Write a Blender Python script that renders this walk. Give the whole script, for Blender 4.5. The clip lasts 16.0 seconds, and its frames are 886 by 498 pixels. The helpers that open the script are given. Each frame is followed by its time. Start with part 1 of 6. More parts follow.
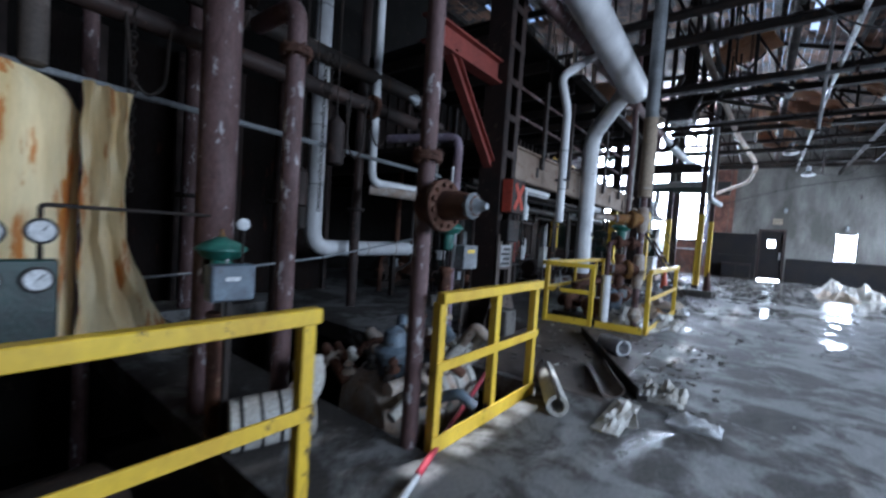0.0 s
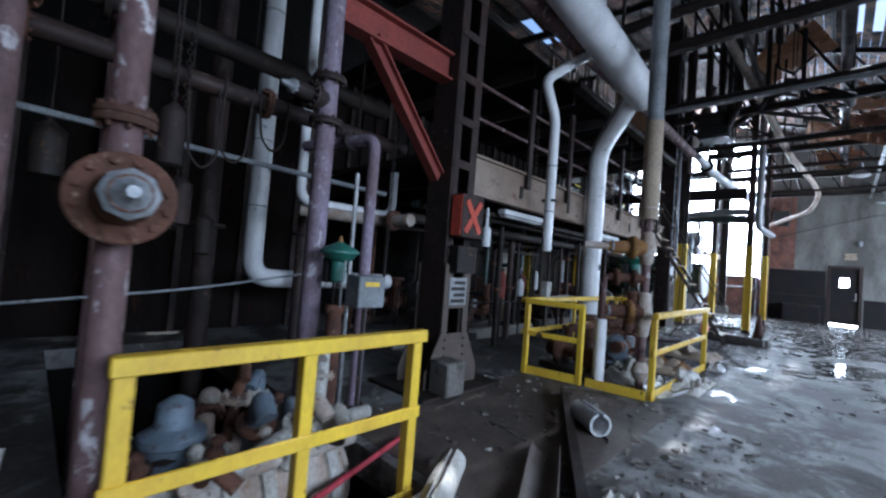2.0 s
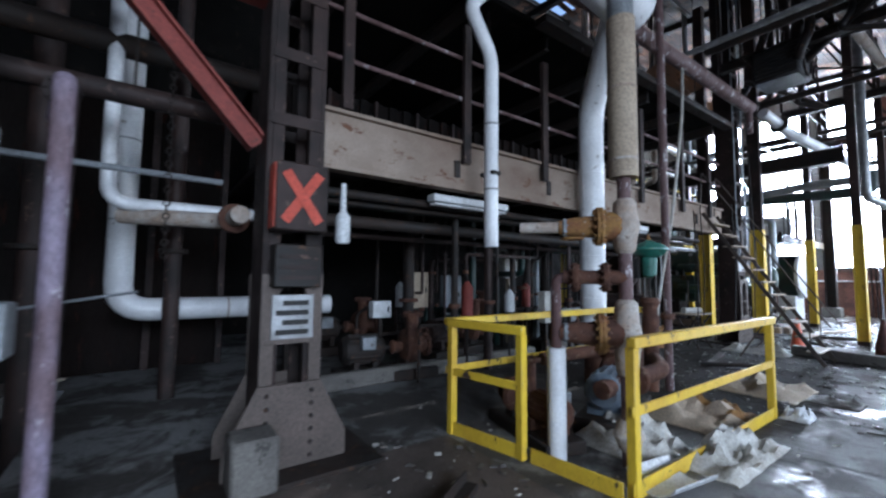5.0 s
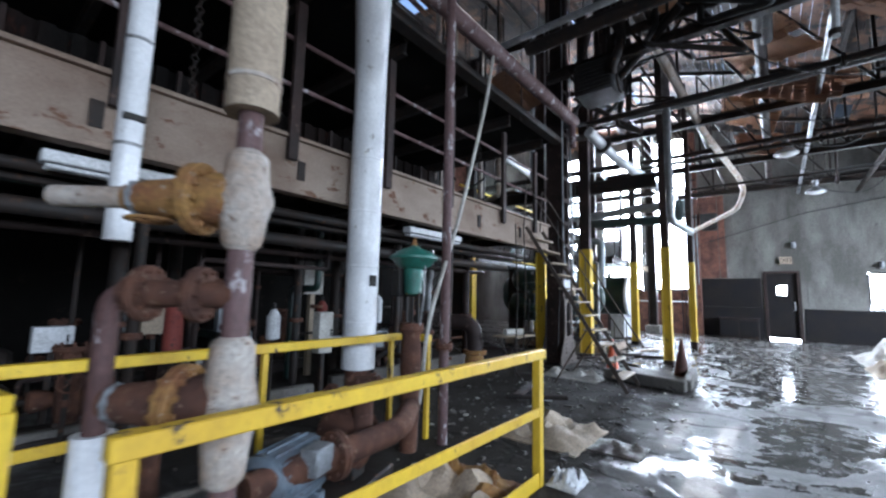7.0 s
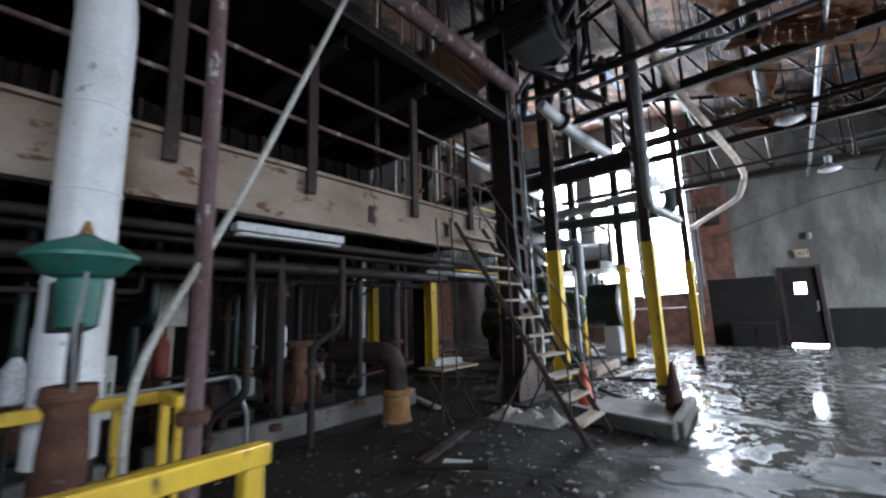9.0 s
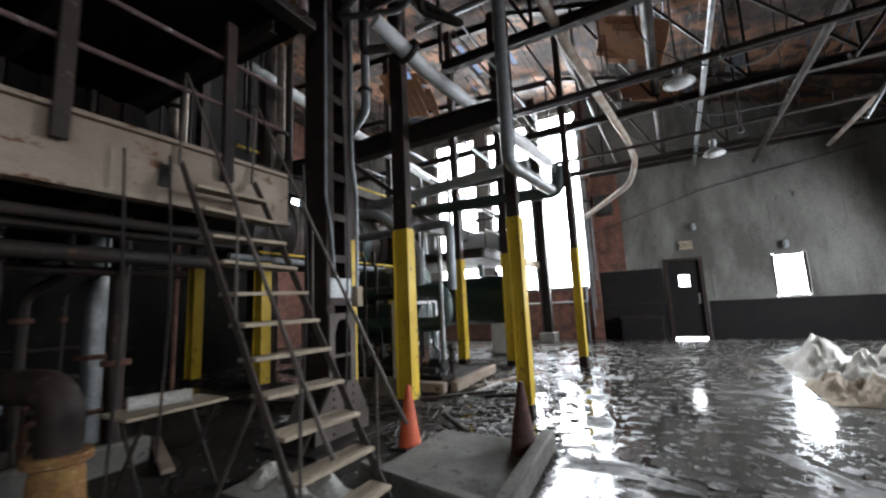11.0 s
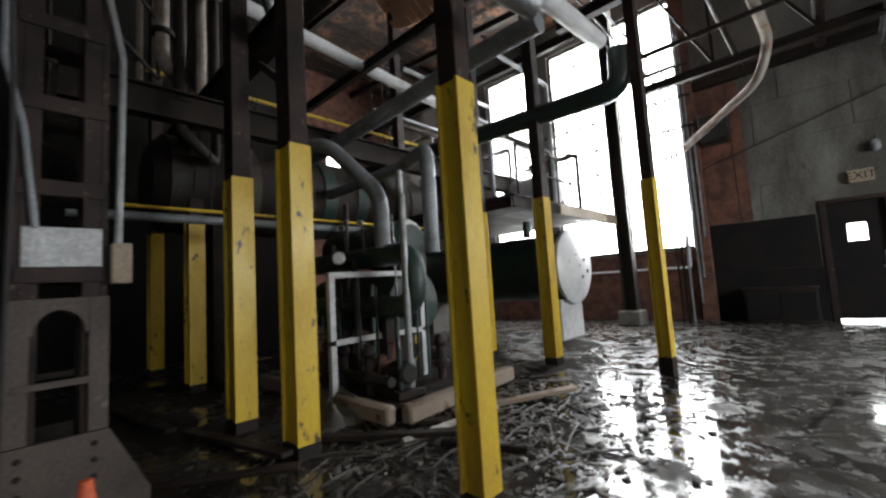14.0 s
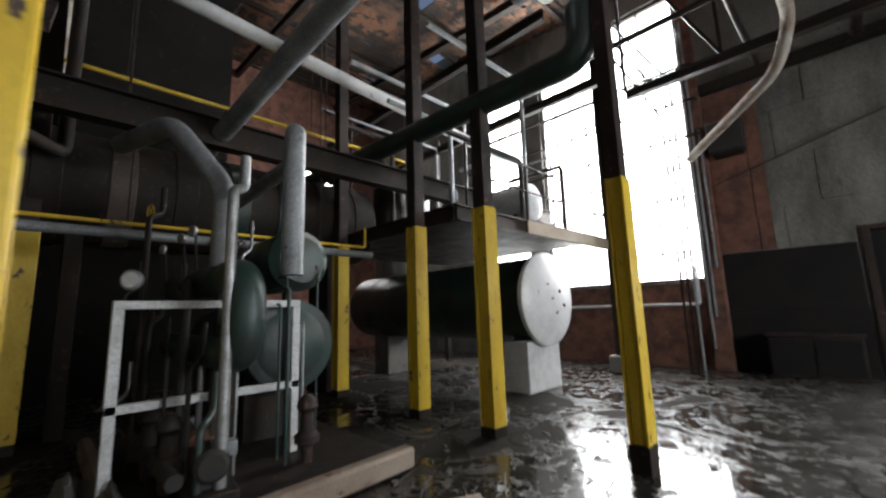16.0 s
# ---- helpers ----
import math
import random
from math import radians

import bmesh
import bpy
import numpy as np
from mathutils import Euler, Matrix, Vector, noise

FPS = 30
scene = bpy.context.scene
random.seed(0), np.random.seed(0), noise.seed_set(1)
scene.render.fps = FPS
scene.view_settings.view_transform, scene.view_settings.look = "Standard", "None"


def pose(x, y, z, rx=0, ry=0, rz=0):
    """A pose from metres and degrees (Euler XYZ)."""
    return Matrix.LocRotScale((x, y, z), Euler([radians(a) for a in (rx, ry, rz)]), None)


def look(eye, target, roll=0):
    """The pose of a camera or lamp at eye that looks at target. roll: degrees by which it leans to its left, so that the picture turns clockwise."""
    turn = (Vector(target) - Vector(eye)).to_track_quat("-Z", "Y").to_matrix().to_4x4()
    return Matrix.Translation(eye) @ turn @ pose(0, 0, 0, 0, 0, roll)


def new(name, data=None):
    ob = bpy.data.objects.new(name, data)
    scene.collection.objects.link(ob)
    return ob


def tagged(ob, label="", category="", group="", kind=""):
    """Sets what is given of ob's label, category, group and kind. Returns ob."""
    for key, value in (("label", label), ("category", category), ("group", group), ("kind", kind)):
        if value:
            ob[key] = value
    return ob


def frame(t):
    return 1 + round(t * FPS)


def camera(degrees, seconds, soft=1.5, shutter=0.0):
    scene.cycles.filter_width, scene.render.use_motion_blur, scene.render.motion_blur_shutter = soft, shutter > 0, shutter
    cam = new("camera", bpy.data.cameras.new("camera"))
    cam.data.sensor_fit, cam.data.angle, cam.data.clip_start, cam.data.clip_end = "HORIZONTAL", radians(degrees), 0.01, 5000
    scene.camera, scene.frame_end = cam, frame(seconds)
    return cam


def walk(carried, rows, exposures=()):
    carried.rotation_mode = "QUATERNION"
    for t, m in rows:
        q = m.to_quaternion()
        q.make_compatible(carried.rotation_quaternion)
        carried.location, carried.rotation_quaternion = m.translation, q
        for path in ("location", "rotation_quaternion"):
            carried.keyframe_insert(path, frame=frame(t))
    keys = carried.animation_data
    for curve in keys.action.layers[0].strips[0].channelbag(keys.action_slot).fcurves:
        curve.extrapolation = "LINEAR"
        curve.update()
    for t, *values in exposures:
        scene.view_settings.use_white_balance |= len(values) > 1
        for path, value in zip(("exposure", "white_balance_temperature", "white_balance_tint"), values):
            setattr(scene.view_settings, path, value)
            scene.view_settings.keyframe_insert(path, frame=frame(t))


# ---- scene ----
cam = camera(95.4, 16.0, soft=2.4, shutter=0.5)
METRES, EYE, TILT, LEAN, TURN = 18.5, 1.5, 0.0, 0.0, 37.8
ROWS = [
    (0.0, 0.0, 0.0, 0.0, 0.17, -2.44, -3.91),
    (0.5, 0.0237, 0.0173, 0.0004, -0.17, 0.99, -5.02),
    (1.0, 0.0446, 0.0324, -0.0008, 3.0, 0.58, -1.38),
    (1.5, 0.0587, 0.0486, 0.0002, 7.92, -1.27, -1.14),
    (2.0, 0.0713, 0.0708, 0.0016, 6.25, 1.94, -4.51),
    (2.5, 0.0881, 0.0875, 0.0009, 11.67, 1.75, -2.92),
    (3.0, 0.0998, 0.1072, -0.0005, 16.17, 1.0, -2.29),
    (5.5, 0.1807, 0.2193, 0.0013, 14.78, 5.34, 0.37),
    (6.0, 0.1995, 0.2465, 0.002, 5.46, 7.99, -0.25),
    (6.5, 0.2208, 0.2726, 0.0015, 2.14, 9.51, -1.02),
    (7.0, 0.2417, 0.2945, 0.0023, 0.99, 6.52, -1.36),
    (7.5, 0.2624, 0.3211, 0.0023, -0.44, 7.12, 1.43),
    (8.0, 0.2855, 0.3441, 0.0017, 3.49, 6.24, 1.11),
    (8.5, 0.3038, 0.3709, 0.0008, 5.98, 8.61, 1.56),
    (9.0, 0.3258, 0.401, 0.0028, 2.58, 9.21, 1.85),
    (9.5, 0.3487, 0.4275, 0.0036, 2.62, 8.41, 1.81),
    (10.0, 0.3729, 0.4596, 0.0039, -4.77, 9.11, 1.64),
    (12.5, 0.4823, 0.6054, -0.0012, -9.09, 7.43, 3.06),
    (13.0, 0.4991, 0.6311, -0.0009, -0.44, 6.43, 2.69),
    (13.5, 0.5157, 0.6628, -0.0014, 0.94, 6.39, 5.12),
    (14.0, 0.5334, 0.6893, -0.0022, 5.67, 4.98, 3.57),
    (14.5, 0.5485, 0.7152, -0.0014, 4.37, 5.5, 2.13),
    (15.0, 0.5665, 0.7435, -0.001, 0.48, 3.37, 3.19),
    (15.5, 0.5872, 0.7631, 0.0012, 4.09, 4.92, 3.5),
    (16.0, 0.6002, 0.7914, 0.0013, 7.76, 8.73, 1.82),
]
walk(cam, [(t, pose(0, 0, EYE, TILT, LEAN, TURN) @ pose(METRES * x, METRES * y, METRES * z, 90 + pitch, roll, yaw)) for t, x, y, z, yaw, pitch, roll in ROWS],
     exposures=[(0.0, 1.3, 5350, 10), (3.0, 1.3, 5300, 10), (6.5, 1.65, 5600, 10), (7.5, 1.5, 5650, 10), (8.5, 1.1, 5800, 10), (10.0, 1.15, 6150, 10), (12.5, -0.1, 6700, 10), (16.0, -0.1, 6800, 10)])

# ---- world, sun, large lights ----
world = bpy.data.worlds.new("sky")
scene.world = world
world.use_nodes = True
wn = world.node_tree
sky = wn.nodes.new("ShaderNodeTexSky")
sky.sky_type = "NISHITA"
sky.sun_disc = False
sky.sun_elevation, sky.sun_rotation = radians(48), radians(20)
wn.links.new(sky.outputs[0], wn.nodes["Background"].inputs[0])
wn.nodes["Background"].inputs[1].default_value = 0.07
sun = new("sun", bpy.data.lights.new("sun", "SUN"))
sun.data.energy, sun.data.angle, sun.data.color = 3.0, radians(0.6), (1.0, 0.95, 0.88)
sun.matrix_world = look((6, 40, 45), (0, 20, 0))
scene.view_settings.exposure = 0.0


def window_lamp(eye, target, w, h, watts, spread=180):
    data = bpy.data.lights.new("window_light", "AREA")
    data.shape, data.size, data.size_y, data.energy = "RECTANGLE", w, h, watts
    data.color, data.spread = (0.88, 0.94, 1.0), radians(spread)
    ob = new("window_light", data)
    ob.matrix_world = look(eye, target)


window_lamp((-4.6, 29.75, 6.0), (-4.6, 20, 3.5), 4.2, 7.5, 2400)
window_lamp((3.65, 29.75, 2.1), (3.65, 20, 1.0), 0.9, 1.4, 90)
window_lamp((7.9, 4.0, 3.6), (1.0, 4.0, 0.0), 6.0, 3.6, 290, 140)
window_lamp((7.9, 15.0, 3.6), (2, 15.0, 0.0), 6.0, 3.6, 95, 110)
window_lamp((7.9, 24.0, 3.4), (1, 24.0, 0.5), 4.0, 3.2, 700, 150)


# ---- materials ----
def material(name, base, alt=None, chip=None, scale=2.0, rough=0.6, metal=0.0, bump=0.25, chips=0.62, grain=40.0, spread=0.12, streak=1.0, dirt=0.55, gloss=None):
    """Worn surface: two colours in large patches, chips of a third, fine grain and relief."""
    m = bpy.data.materials.new(name)
    m.use_nodes = True
    nt = m.node_tree
    nd, ln = nt.nodes, nt.links
    bsdf = nd["Principled BSDF"]
    alt = alt or tuple(c * 0.6 for c in base)
    pos = nd.new("ShaderNodeNewGeometry")
    mp = nd.new("ShaderNodeMapping")
    mp.inputs["Scale"].default_value = (1, 1, streak)
    ln.new(pos.outputs["Position"], mp.inputs["Vector"])

    def tex(s, detail, r=0.6):
        n = nd.new("ShaderNodeTexNoise")
        n.inputs["Scale"].default_value, n.inputs["Detail"].default_value, n.inputs["Roughness"].default_value = s, detail, r
        ln.new(mp.outputs[0], n.inputs["Vector"])
        return n.outputs["Fac"]

    def ramp(fac, a, b):
        n = nd.new("ShaderNodeMapRange")
        n.inputs["From Min"].default_value, n.inputs["From Max"].default_value = a, b
        ln.new(fac, n.inputs["Value"])
        return n.outputs[0]

    def mix(fac, a, b, mode="MIX"):
        n = nd.new("ShaderNodeMix")
        n.data_type, n.blend_type = "RGBA", mode
        if isinstance(fac, float):
            n.inputs["Factor"].default_value = fac
        else:
            ln.new(fac, n.inputs["Factor"])
        for sock, v in (("A", a), ("B", b)):
            s = [i for i in n.inputs if i.name == sock and i.type == "RGBA"][0]
            if isinstance(v, tuple):
                s.default_value = (*v, 1)
            else:
                ln.new(v, s)
        return [o for o in n.outputs if o.type == "RGBA"][0]

    big, fine = tex(scale, 6), tex(grain, 4, 0.7)
    col = mix(ramp(big, 0.5 - spread, 0.5 + spread), tuple(base), tuple(alt))
    if chip:
        col = mix(ramp(tex(scale * 4.3, 8, 0.68), chips - 0.02, chips + 0.02), col, tuple(chip))
    col = mix(ramp(fine, 0.3, 0.75), mix(dirt, col, (0.02, 0.018, 0.016)), col)
    ln.new(col, bsdf.inputs["Base Color"])
    bsdf.inputs["Metallic"].default_value = metal
    bsdf.inputs["Specular IOR Level"].default_value = gloss if gloss is not None else 0.5 if rough < 0.55 else 0.22
    ln.new(ramp2(nt, big, rough - 0.12, min(1.0, rough + 0.15)), bsdf.inputs["Roughness"])
    bp = nd.new("ShaderNodeBump")
    bp.inputs["Strength"].default_value, bp.inputs["Distance"].default_value = bump, 0.02
    ln.new(fine, bp.inputs["Height"])
    ln.new(bp.outputs[0], bsdf.inputs["Normal"])
    return m


def ramp2(nt, fac, lo, hi):
    n = nt.nodes.new("ShaderNodeMapRange")
    n.inputs["From Min"].default_value, n.inputs["From Max"].default_value = 0.35, 0.65
    n.inputs["To Min"].default_value, n.inputs["To Max"].default_value = lo, hi
    nt.links.new(fac, n.inputs["Value"])
    return n.outputs[0]


YELLOW = material("yellow_paint", (0.78, 0.54, 0.035), (0.58, 0.36, 0.025), (0.06, 0.04, 0.03), 1.9, 0.45, chips=0.625, bump=0.08, dirt=0.25, spread=0.16, streak=0.5)
STEEL = material("dark_steel", (0.02, 0.018, 0.017), (0.038, 0.026, 0.021), (0.1, 0.05, 0.026), 2.5, 0.62, 0.3)
BROWN = material("brown_steel", (0.045, 0.025, 0.021), (0.022, 0.016, 0.015), (0.12, 0.075, 0.058), 2.0, 0.6, 0.1)
RUST = material("rust", (0.15, 0.065, 0.038), (0.08, 0.038, 0.028), (0.26, 0.17, 0.12), 5.0, 0.85, bump=0.5)
OCHRE = material("ochre_rust", (0.36, 0.2, 0.06), (0.25, 0.11, 0.05), (0.4, 0.33, 0.25), 6.0, 0.85, bump=0.5)
MAUVE = material("mauve_paint", (0.17, 0.105, 0.105), (0.1, 0.052, 0.048), (0.5, 0.46, 0.47), 2.2, 0.6, chips=0.6, streak=0.5)
LILAC = material("lilac_paint", (0.3, 0.25, 0.33), (0.19, 0.13, 0.15), (0.5, 0.46, 0.5), 2.2, 0.6, chips=0.6, streak=0.5)
WHITE = material("white_jacket", (0.78, 0.78, 0.79), (0.6, 0.6, 0.61), (0.3, 0.28, 0.26), 1.6, 0.4, chips=0.66, bump=0.08, dirt=0.25)
TAN = material("tan_jacket", (0.46, 0.37, 0.27), (0.38, 0.3, 0.22), (0.6, 0.55, 0.47), 2.0, 0.7, chips=0.7)
GREY = material("grey_paint", (0.33, 0.35, 0.37), (0.2, 0.21, 0.22), (0.1, 0.08, 0.07), 2.0, 0.5, 0.2, chips=0.66)
PLASTER = material("pipe_plaster", (0.55, 0.5, 0.45), (0.4, 0.3, 0.23), (0.2, 0.12, 0.08), 5.0, 0.9, bump=0.6)
GREEN = material("green_paint", (0.03, 0.2, 0.15), (0.02, 0.12, 0.09), (0.12, 0.09, 0.07), 4.0, 0.45, chips=0.64)
DKGREEN = material("dark_green_paint", (0.012, 0.05, 0.04), (0.02, 0.03, 0.028), (0.08, 0.07, 0.06), 3.0, 0.4, chips=0.68)
REDIRON = material("red_lead_paint", (0.3, 0.06, 0.045), (0.22, 0.05, 0.04), (0.08, 0.04, 0.03), 2.0, 0.6, chips=0.66)
REDX = material("red_marking", (0.65, 0.1, 0.06), (0.5, 0.08, 0.05), (0.1, 0.05, 0.04), 8.0, 0.6, chips=0.66)
BEAMC = material("cream_beam_paint", (0.36, 0.29, 0.23), (0.2, 0.14, 0.105), (0.14, 0.065, 0.035), 0.7, 0.78, chips=0.6, streak=1.8, dirt=0.4, spread=0.16)
CONC = material("concrete", (0.2, 0.185, 0.165), (0.12, 0.11, 0.1), (0.06, 0.055, 0.05), 1.5, 0.8, chips=0.62)
PLATE = material("rusty_floor_plate", (0.13, 0.1, 0.085), (0.08, 0.065, 0.055), (0.2, 0.17, 0.15), 1.2, 0.6, chips=0.66)
WALLM = material("stained_wall_paint", (0.27, 0.26, 0.24), (0.11, 0.105, 0.095), (0.07, 0.062, 0.058), 0.7, 0.85, chips=0.68, streak=0.4)
DADO = material("dark_dado_paint", (0.011, 0.011, 0.014), (0.02, 0.017, 0.016), (0.06, 0.05, 0.045), 1.5, 0.75, chips=0.7, gloss=0.06)
BRICKM = material("old_brick", (0.26, 0.115, 0.08), (0.12, 0.062, 0.05), (0.32, 0.25, 0.2), 3.0, 0.9, chips=0.66)
# Rust-brown taken almost to black, so the shade sits in the paint itself.
SIDING = material("shaded_rusty_siding", (0.012, 0.007, 0.006), (0.005, 0.0045, 0.0045), (0.035, 0.012, 0.008), 1.3, 0.9, streak=0.25, gloss=0.04)
# Near-black: holds the deep shade of walls, pit and upper deck in its colour.
DARKWALL = material("shade_black", (0.009, 0.0085, 0.008), (0.005, 0.005, 0.005), (0.025, 0.018, 0.015), 0.8, 0.95, gloss=0.03)
WOOD = material("sooty_roof_deck", (0.2, 0.095, 0.055), (0.05, 0.036, 0.03), (0.03, 0.026, 0.024), 0.55, 0.85, chips=0.52, spread=0.08)
TORN = material("bare_torn_board", (0.55, 0.27, 0.14), (0.4, 0.24, 0.16), (0.07, 0.055, 0.045), 1.3, 0.85, chips=0.62)
DIRTYWHITE = material("dirty_sheet", (0.6, 0.58, 0.53), (0.42, 0.39, 0.34), (0.2, 0.17, 0.14), 3.0, 0.6, chips=0.66)
CREAM = material("cream_tank_paint", (0.8, 0.7, 0.46), (0.7, 0.52, 0.25), (0.48, 0.17, 0.025), 1.2, 0.45, chips=0.56, streak=0.2, dirt=0.2)
ORANGE = material("orange_rubber", (0.8, 0.13, 0.035), (0.7, 0.1, 0.03), (0.15, 0.06, 0.04), 6.0, 0.5, chips=0.7)
DULLCONE = material("sooty_cone_rubber", (0.14, 0.06, 0.045), (0.09, 0.045, 0.04), (0.3, 0.09, 0.05), 6.0, 0.7)
BLACK = material("black_rubber", (0.02, 0.02, 0.022), (0.035, 0.033, 0.03), None, 5.0, 0.6)
ALU = material("galvanised_steel", (0.42, 0.43, 0.44), (0.3, 0.3, 0.3), (0.16, 0.12, 0.1), 5.0, 0.4, 0.6, chips=0.66)
PAPER = material("white_enamel", (0.72, 0.73, 0.74), (0.6, 0.6, 0.6), (0.3, 0.25, 0.2), 6.0, 0.5, chips=0.7)
REDPOLE = material("red_hose_paint", (0.5, 0.03, 0.06), (0.4, 0.03, 0.05), (0.6, 0.5, 0.5), 6.0, 0.5, chips=0.68)
MUD = material("wet_mud_debris", (0.05, 0.042, 0.036), (0.09, 0.075, 0.06), (0.2, 0.18, 0.15), 6.0, 0.45, bump=0.6)
BLUE = material("blue_grey_enamel", (0.16, 0.21, 0.26), (0.1, 0.12, 0.15), (0.08, 0.05, 0.04), 5.0, 0.5)


def glow(name, colour, strength):
    m = bpy.data.materials.new(name)
    m.use_nodes = True
    b = m.node_tree.nodes["Principled BSDF"]
    b.inputs["Base Color"].default_value = (*colour, 1)
    b.inputs["Emission Color"].default_value = (*colour, 1)
    b.inputs["Emission Strength"].default_value = strength
    return m


SKYGLOW = glow("bright_overcast_distance", (0.93, 0.97, 1.0), 13.0)


def floor_material():
    """Old concrete: pale dry patches, dark mud, thin standing water."""
    m = bpy.data.materials.new("wet_concrete_floor")
    m.use_nodes = True
    nt = m.node_tree
    nd, ln = nt.nodes, nt.links
    bsdf = nd["Principled BSDF"]
    pos = nd.new("ShaderNodeNewGeometry")

    def tex(s, d, r=0.6, dist=0.0):
        n = nd.new("ShaderNodeTexNoise")
        n.inputs["Scale"].default_value, n.inputs["Detail"].default_value, n.inputs["Roughness"].default_value = s, d, r
        n.inputs["Distortion"].default_value = dist
        ln.new(pos.outputs["Position"], n.inputs["Vector"])
        return n.outputs["Fac"]

    def rng(f, a, b, lo=0.0, hi=1.0):
        n = nd.new("ShaderNodeMapRange")
        for k, v in (("From Min", a), ("From Max", b), ("To Min", lo), ("To Max", hi)):
            n.inputs[k].default_value = v
        ln.new(f, n.inputs["Value"])
        return n.outputs[0]

    def mixc(f, a, b):
        n = nd.new("ShaderNodeMix")
        n.data_type = "RGBA"
        ln.new(f, n.inputs["Factor"])
        for idx, v in ((6, a), (7, b)):
            if isinstance(v, tuple):
                n.inputs[idx].default_value = (*v, 1)
            else:
                ln.new(v, n.inputs[idx])
        return n.outputs[2]

    def maths(op, a, b):
        n = nd.new("ShaderNodeMath")
        n.operation = op
        for i, v in enumerate((a, b)):
            if isinstance(v, float):
                n.inputs[i].default_value = v
            else:
                ln.new(v, n.inputs[i])
        return n.outputs[0]

    big, mid, fine = tex(0.45, 5, 0.6, 0.6), tex(1.7, 9, 0.68, 0.5), tex(30, 5, 0.7)
    dirt = rng(maths("ADD", maths("MULTIPLY", big, 0.6), maths("MULTIPLY", mid, 0.6)), 0.56, 0.625)
    col = mixc(rng(fine, 0.3, 0.7), (0.12, 0.118, 0.114), (0.205, 0.202, 0.197))
    col = mixc(dirt, col, mixc(rng(fine, 0.3, 0.7), (0.022, 0.02, 0.018), (0.06, 0.052, 0.045)))
    sep = nd.new("ShaderNodeSeparateXYZ")
    ln.new(pos.outputs["Position"], sep.inputs[0])
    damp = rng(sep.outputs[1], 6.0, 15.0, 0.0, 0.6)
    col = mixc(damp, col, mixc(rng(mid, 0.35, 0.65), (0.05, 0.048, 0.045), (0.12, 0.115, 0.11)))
    wetzone = rng(sep.outputs[1], 9.0, 17.5, -0.04, 0.1)
    aisle = rng(sep.outputs[0], -2.8, -0.6, -0.09, 0.0)
    far_wet = rng(sep.outputs[1], 15.5, 18.5, 0.0, 0.06)
    wet = rng(maths("ADD", maths("ADD", tex(0.6, 10, 0.66, 0.9), wetzone), maths("ADD", aisle, far_wet)), 0.53, 0.575)
    wet = maths("MULTIPLY", wet, rng(tex(5.0, 8, 0.7, 0.4), 0.36, 0.5, 0.35, 1.0))
    col = mixc(wet, col, mixc(rng(mid, 0.4, 0.6), (0.05, 0.045, 0.04), (0.1, 0.095, 0.09)))
    # Mud left of the aisle; its dark also carries the shade under the mezzanine.
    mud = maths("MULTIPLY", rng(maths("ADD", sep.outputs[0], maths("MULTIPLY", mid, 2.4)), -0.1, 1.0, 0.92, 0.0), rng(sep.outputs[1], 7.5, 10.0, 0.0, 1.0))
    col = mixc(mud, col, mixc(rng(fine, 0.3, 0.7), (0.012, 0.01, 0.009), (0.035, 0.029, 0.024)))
    warp = nd.new("ShaderNodeTexNoise")
    warp.inputs["Scale"].default_value, warp.inputs["Detail"].default_value = 1.3, 6
    ln.new(pos.outputs["Position"], warp.inputs["Vector"])
    bent = nd.new("ShaderNodeVectorMath")
    bent.operation = "ADD"
    ln.new(pos.outputs["Position"], bent.inputs[0])
    ln.new(warp.outputs["Color"], bent.inputs[1])
    cell = nd.new("ShaderNodeTexVoronoi")
    cell.feature = "DISTANCE_TO_EDGE"
    cell.inputs["Scale"].default_value = 0.62
    ln.new(bent.outputs[0], cell.inputs["Vector"])
    crack = rng(cell.outputs["Distance"], 0.012, 0.03, 1.0, 0.0)
    crack = maths("MULTIPLY", crack, rng(sep.outputs[1], 7.0, 13.0, 0.25, 1.0))
    col = mixc(crack, col, (0.022, 0.02, 0.018))
    ln.new(col, bsdf.inputs["Base Color"])
    dry = maths("MAXIMUM", rng(mid, 0.3, 0.7, 0.55, 0.85), mud)
    near = maths("MULTIPLY", mud, rng(sep.outputs[1], 14.5, 17.0, 0.85, 0.0))
    wet = maths("MULTIPLY", wet, maths("SUBTRACT", 1.0, near))
    r = nd.new("ShaderNodeMix")
    ln.new(wet, r.inputs[0])
    ln.new(dry, r.inputs[2])
    ln.new(rng(mid, 0.4, 0.62, 0.03, 0.12), r.inputs[3])
    ln.new(r.outputs[0], bsdf.inputs["Roughness"])
    bp = nd.new("ShaderNodeBump")
    ln.new(rng(maths("MULTIPLY", mud, maths("SUBTRACT", 1.0, wet)), 0.0, 0.92, 0.5, 0.06), bsdf.inputs["Specular IOR Level"])
    bp.inputs["Distance"].default_value = 0.03
    ln.new(maths("MULTIPLY", maths("SUBTRACT", 1.03, wet), 0.5), bp.inputs["Strength"])
    ln.new(maths("SUBTRACT", maths("ADD", maths("MULTIPLY", fine, 0.4), mid), maths("MULTIPLY", crack, 0.8)), bp.inputs["Height"])
    ln.new(bp.outputs[0], bsdf.inputs["Normal"])
    return m


FLOORM = floor_material()

# ---- builders ----
BASE = {}


def thing(name, at, label, category, group="", kind=""):
    ob = new(name)
    ob.empty_display_size = 0.2
    ob.matrix_basis = Matrix.Translation(at)
    BASE[ob.name] = Vector(at)
    return tagged(ob, label, category, group, kind)


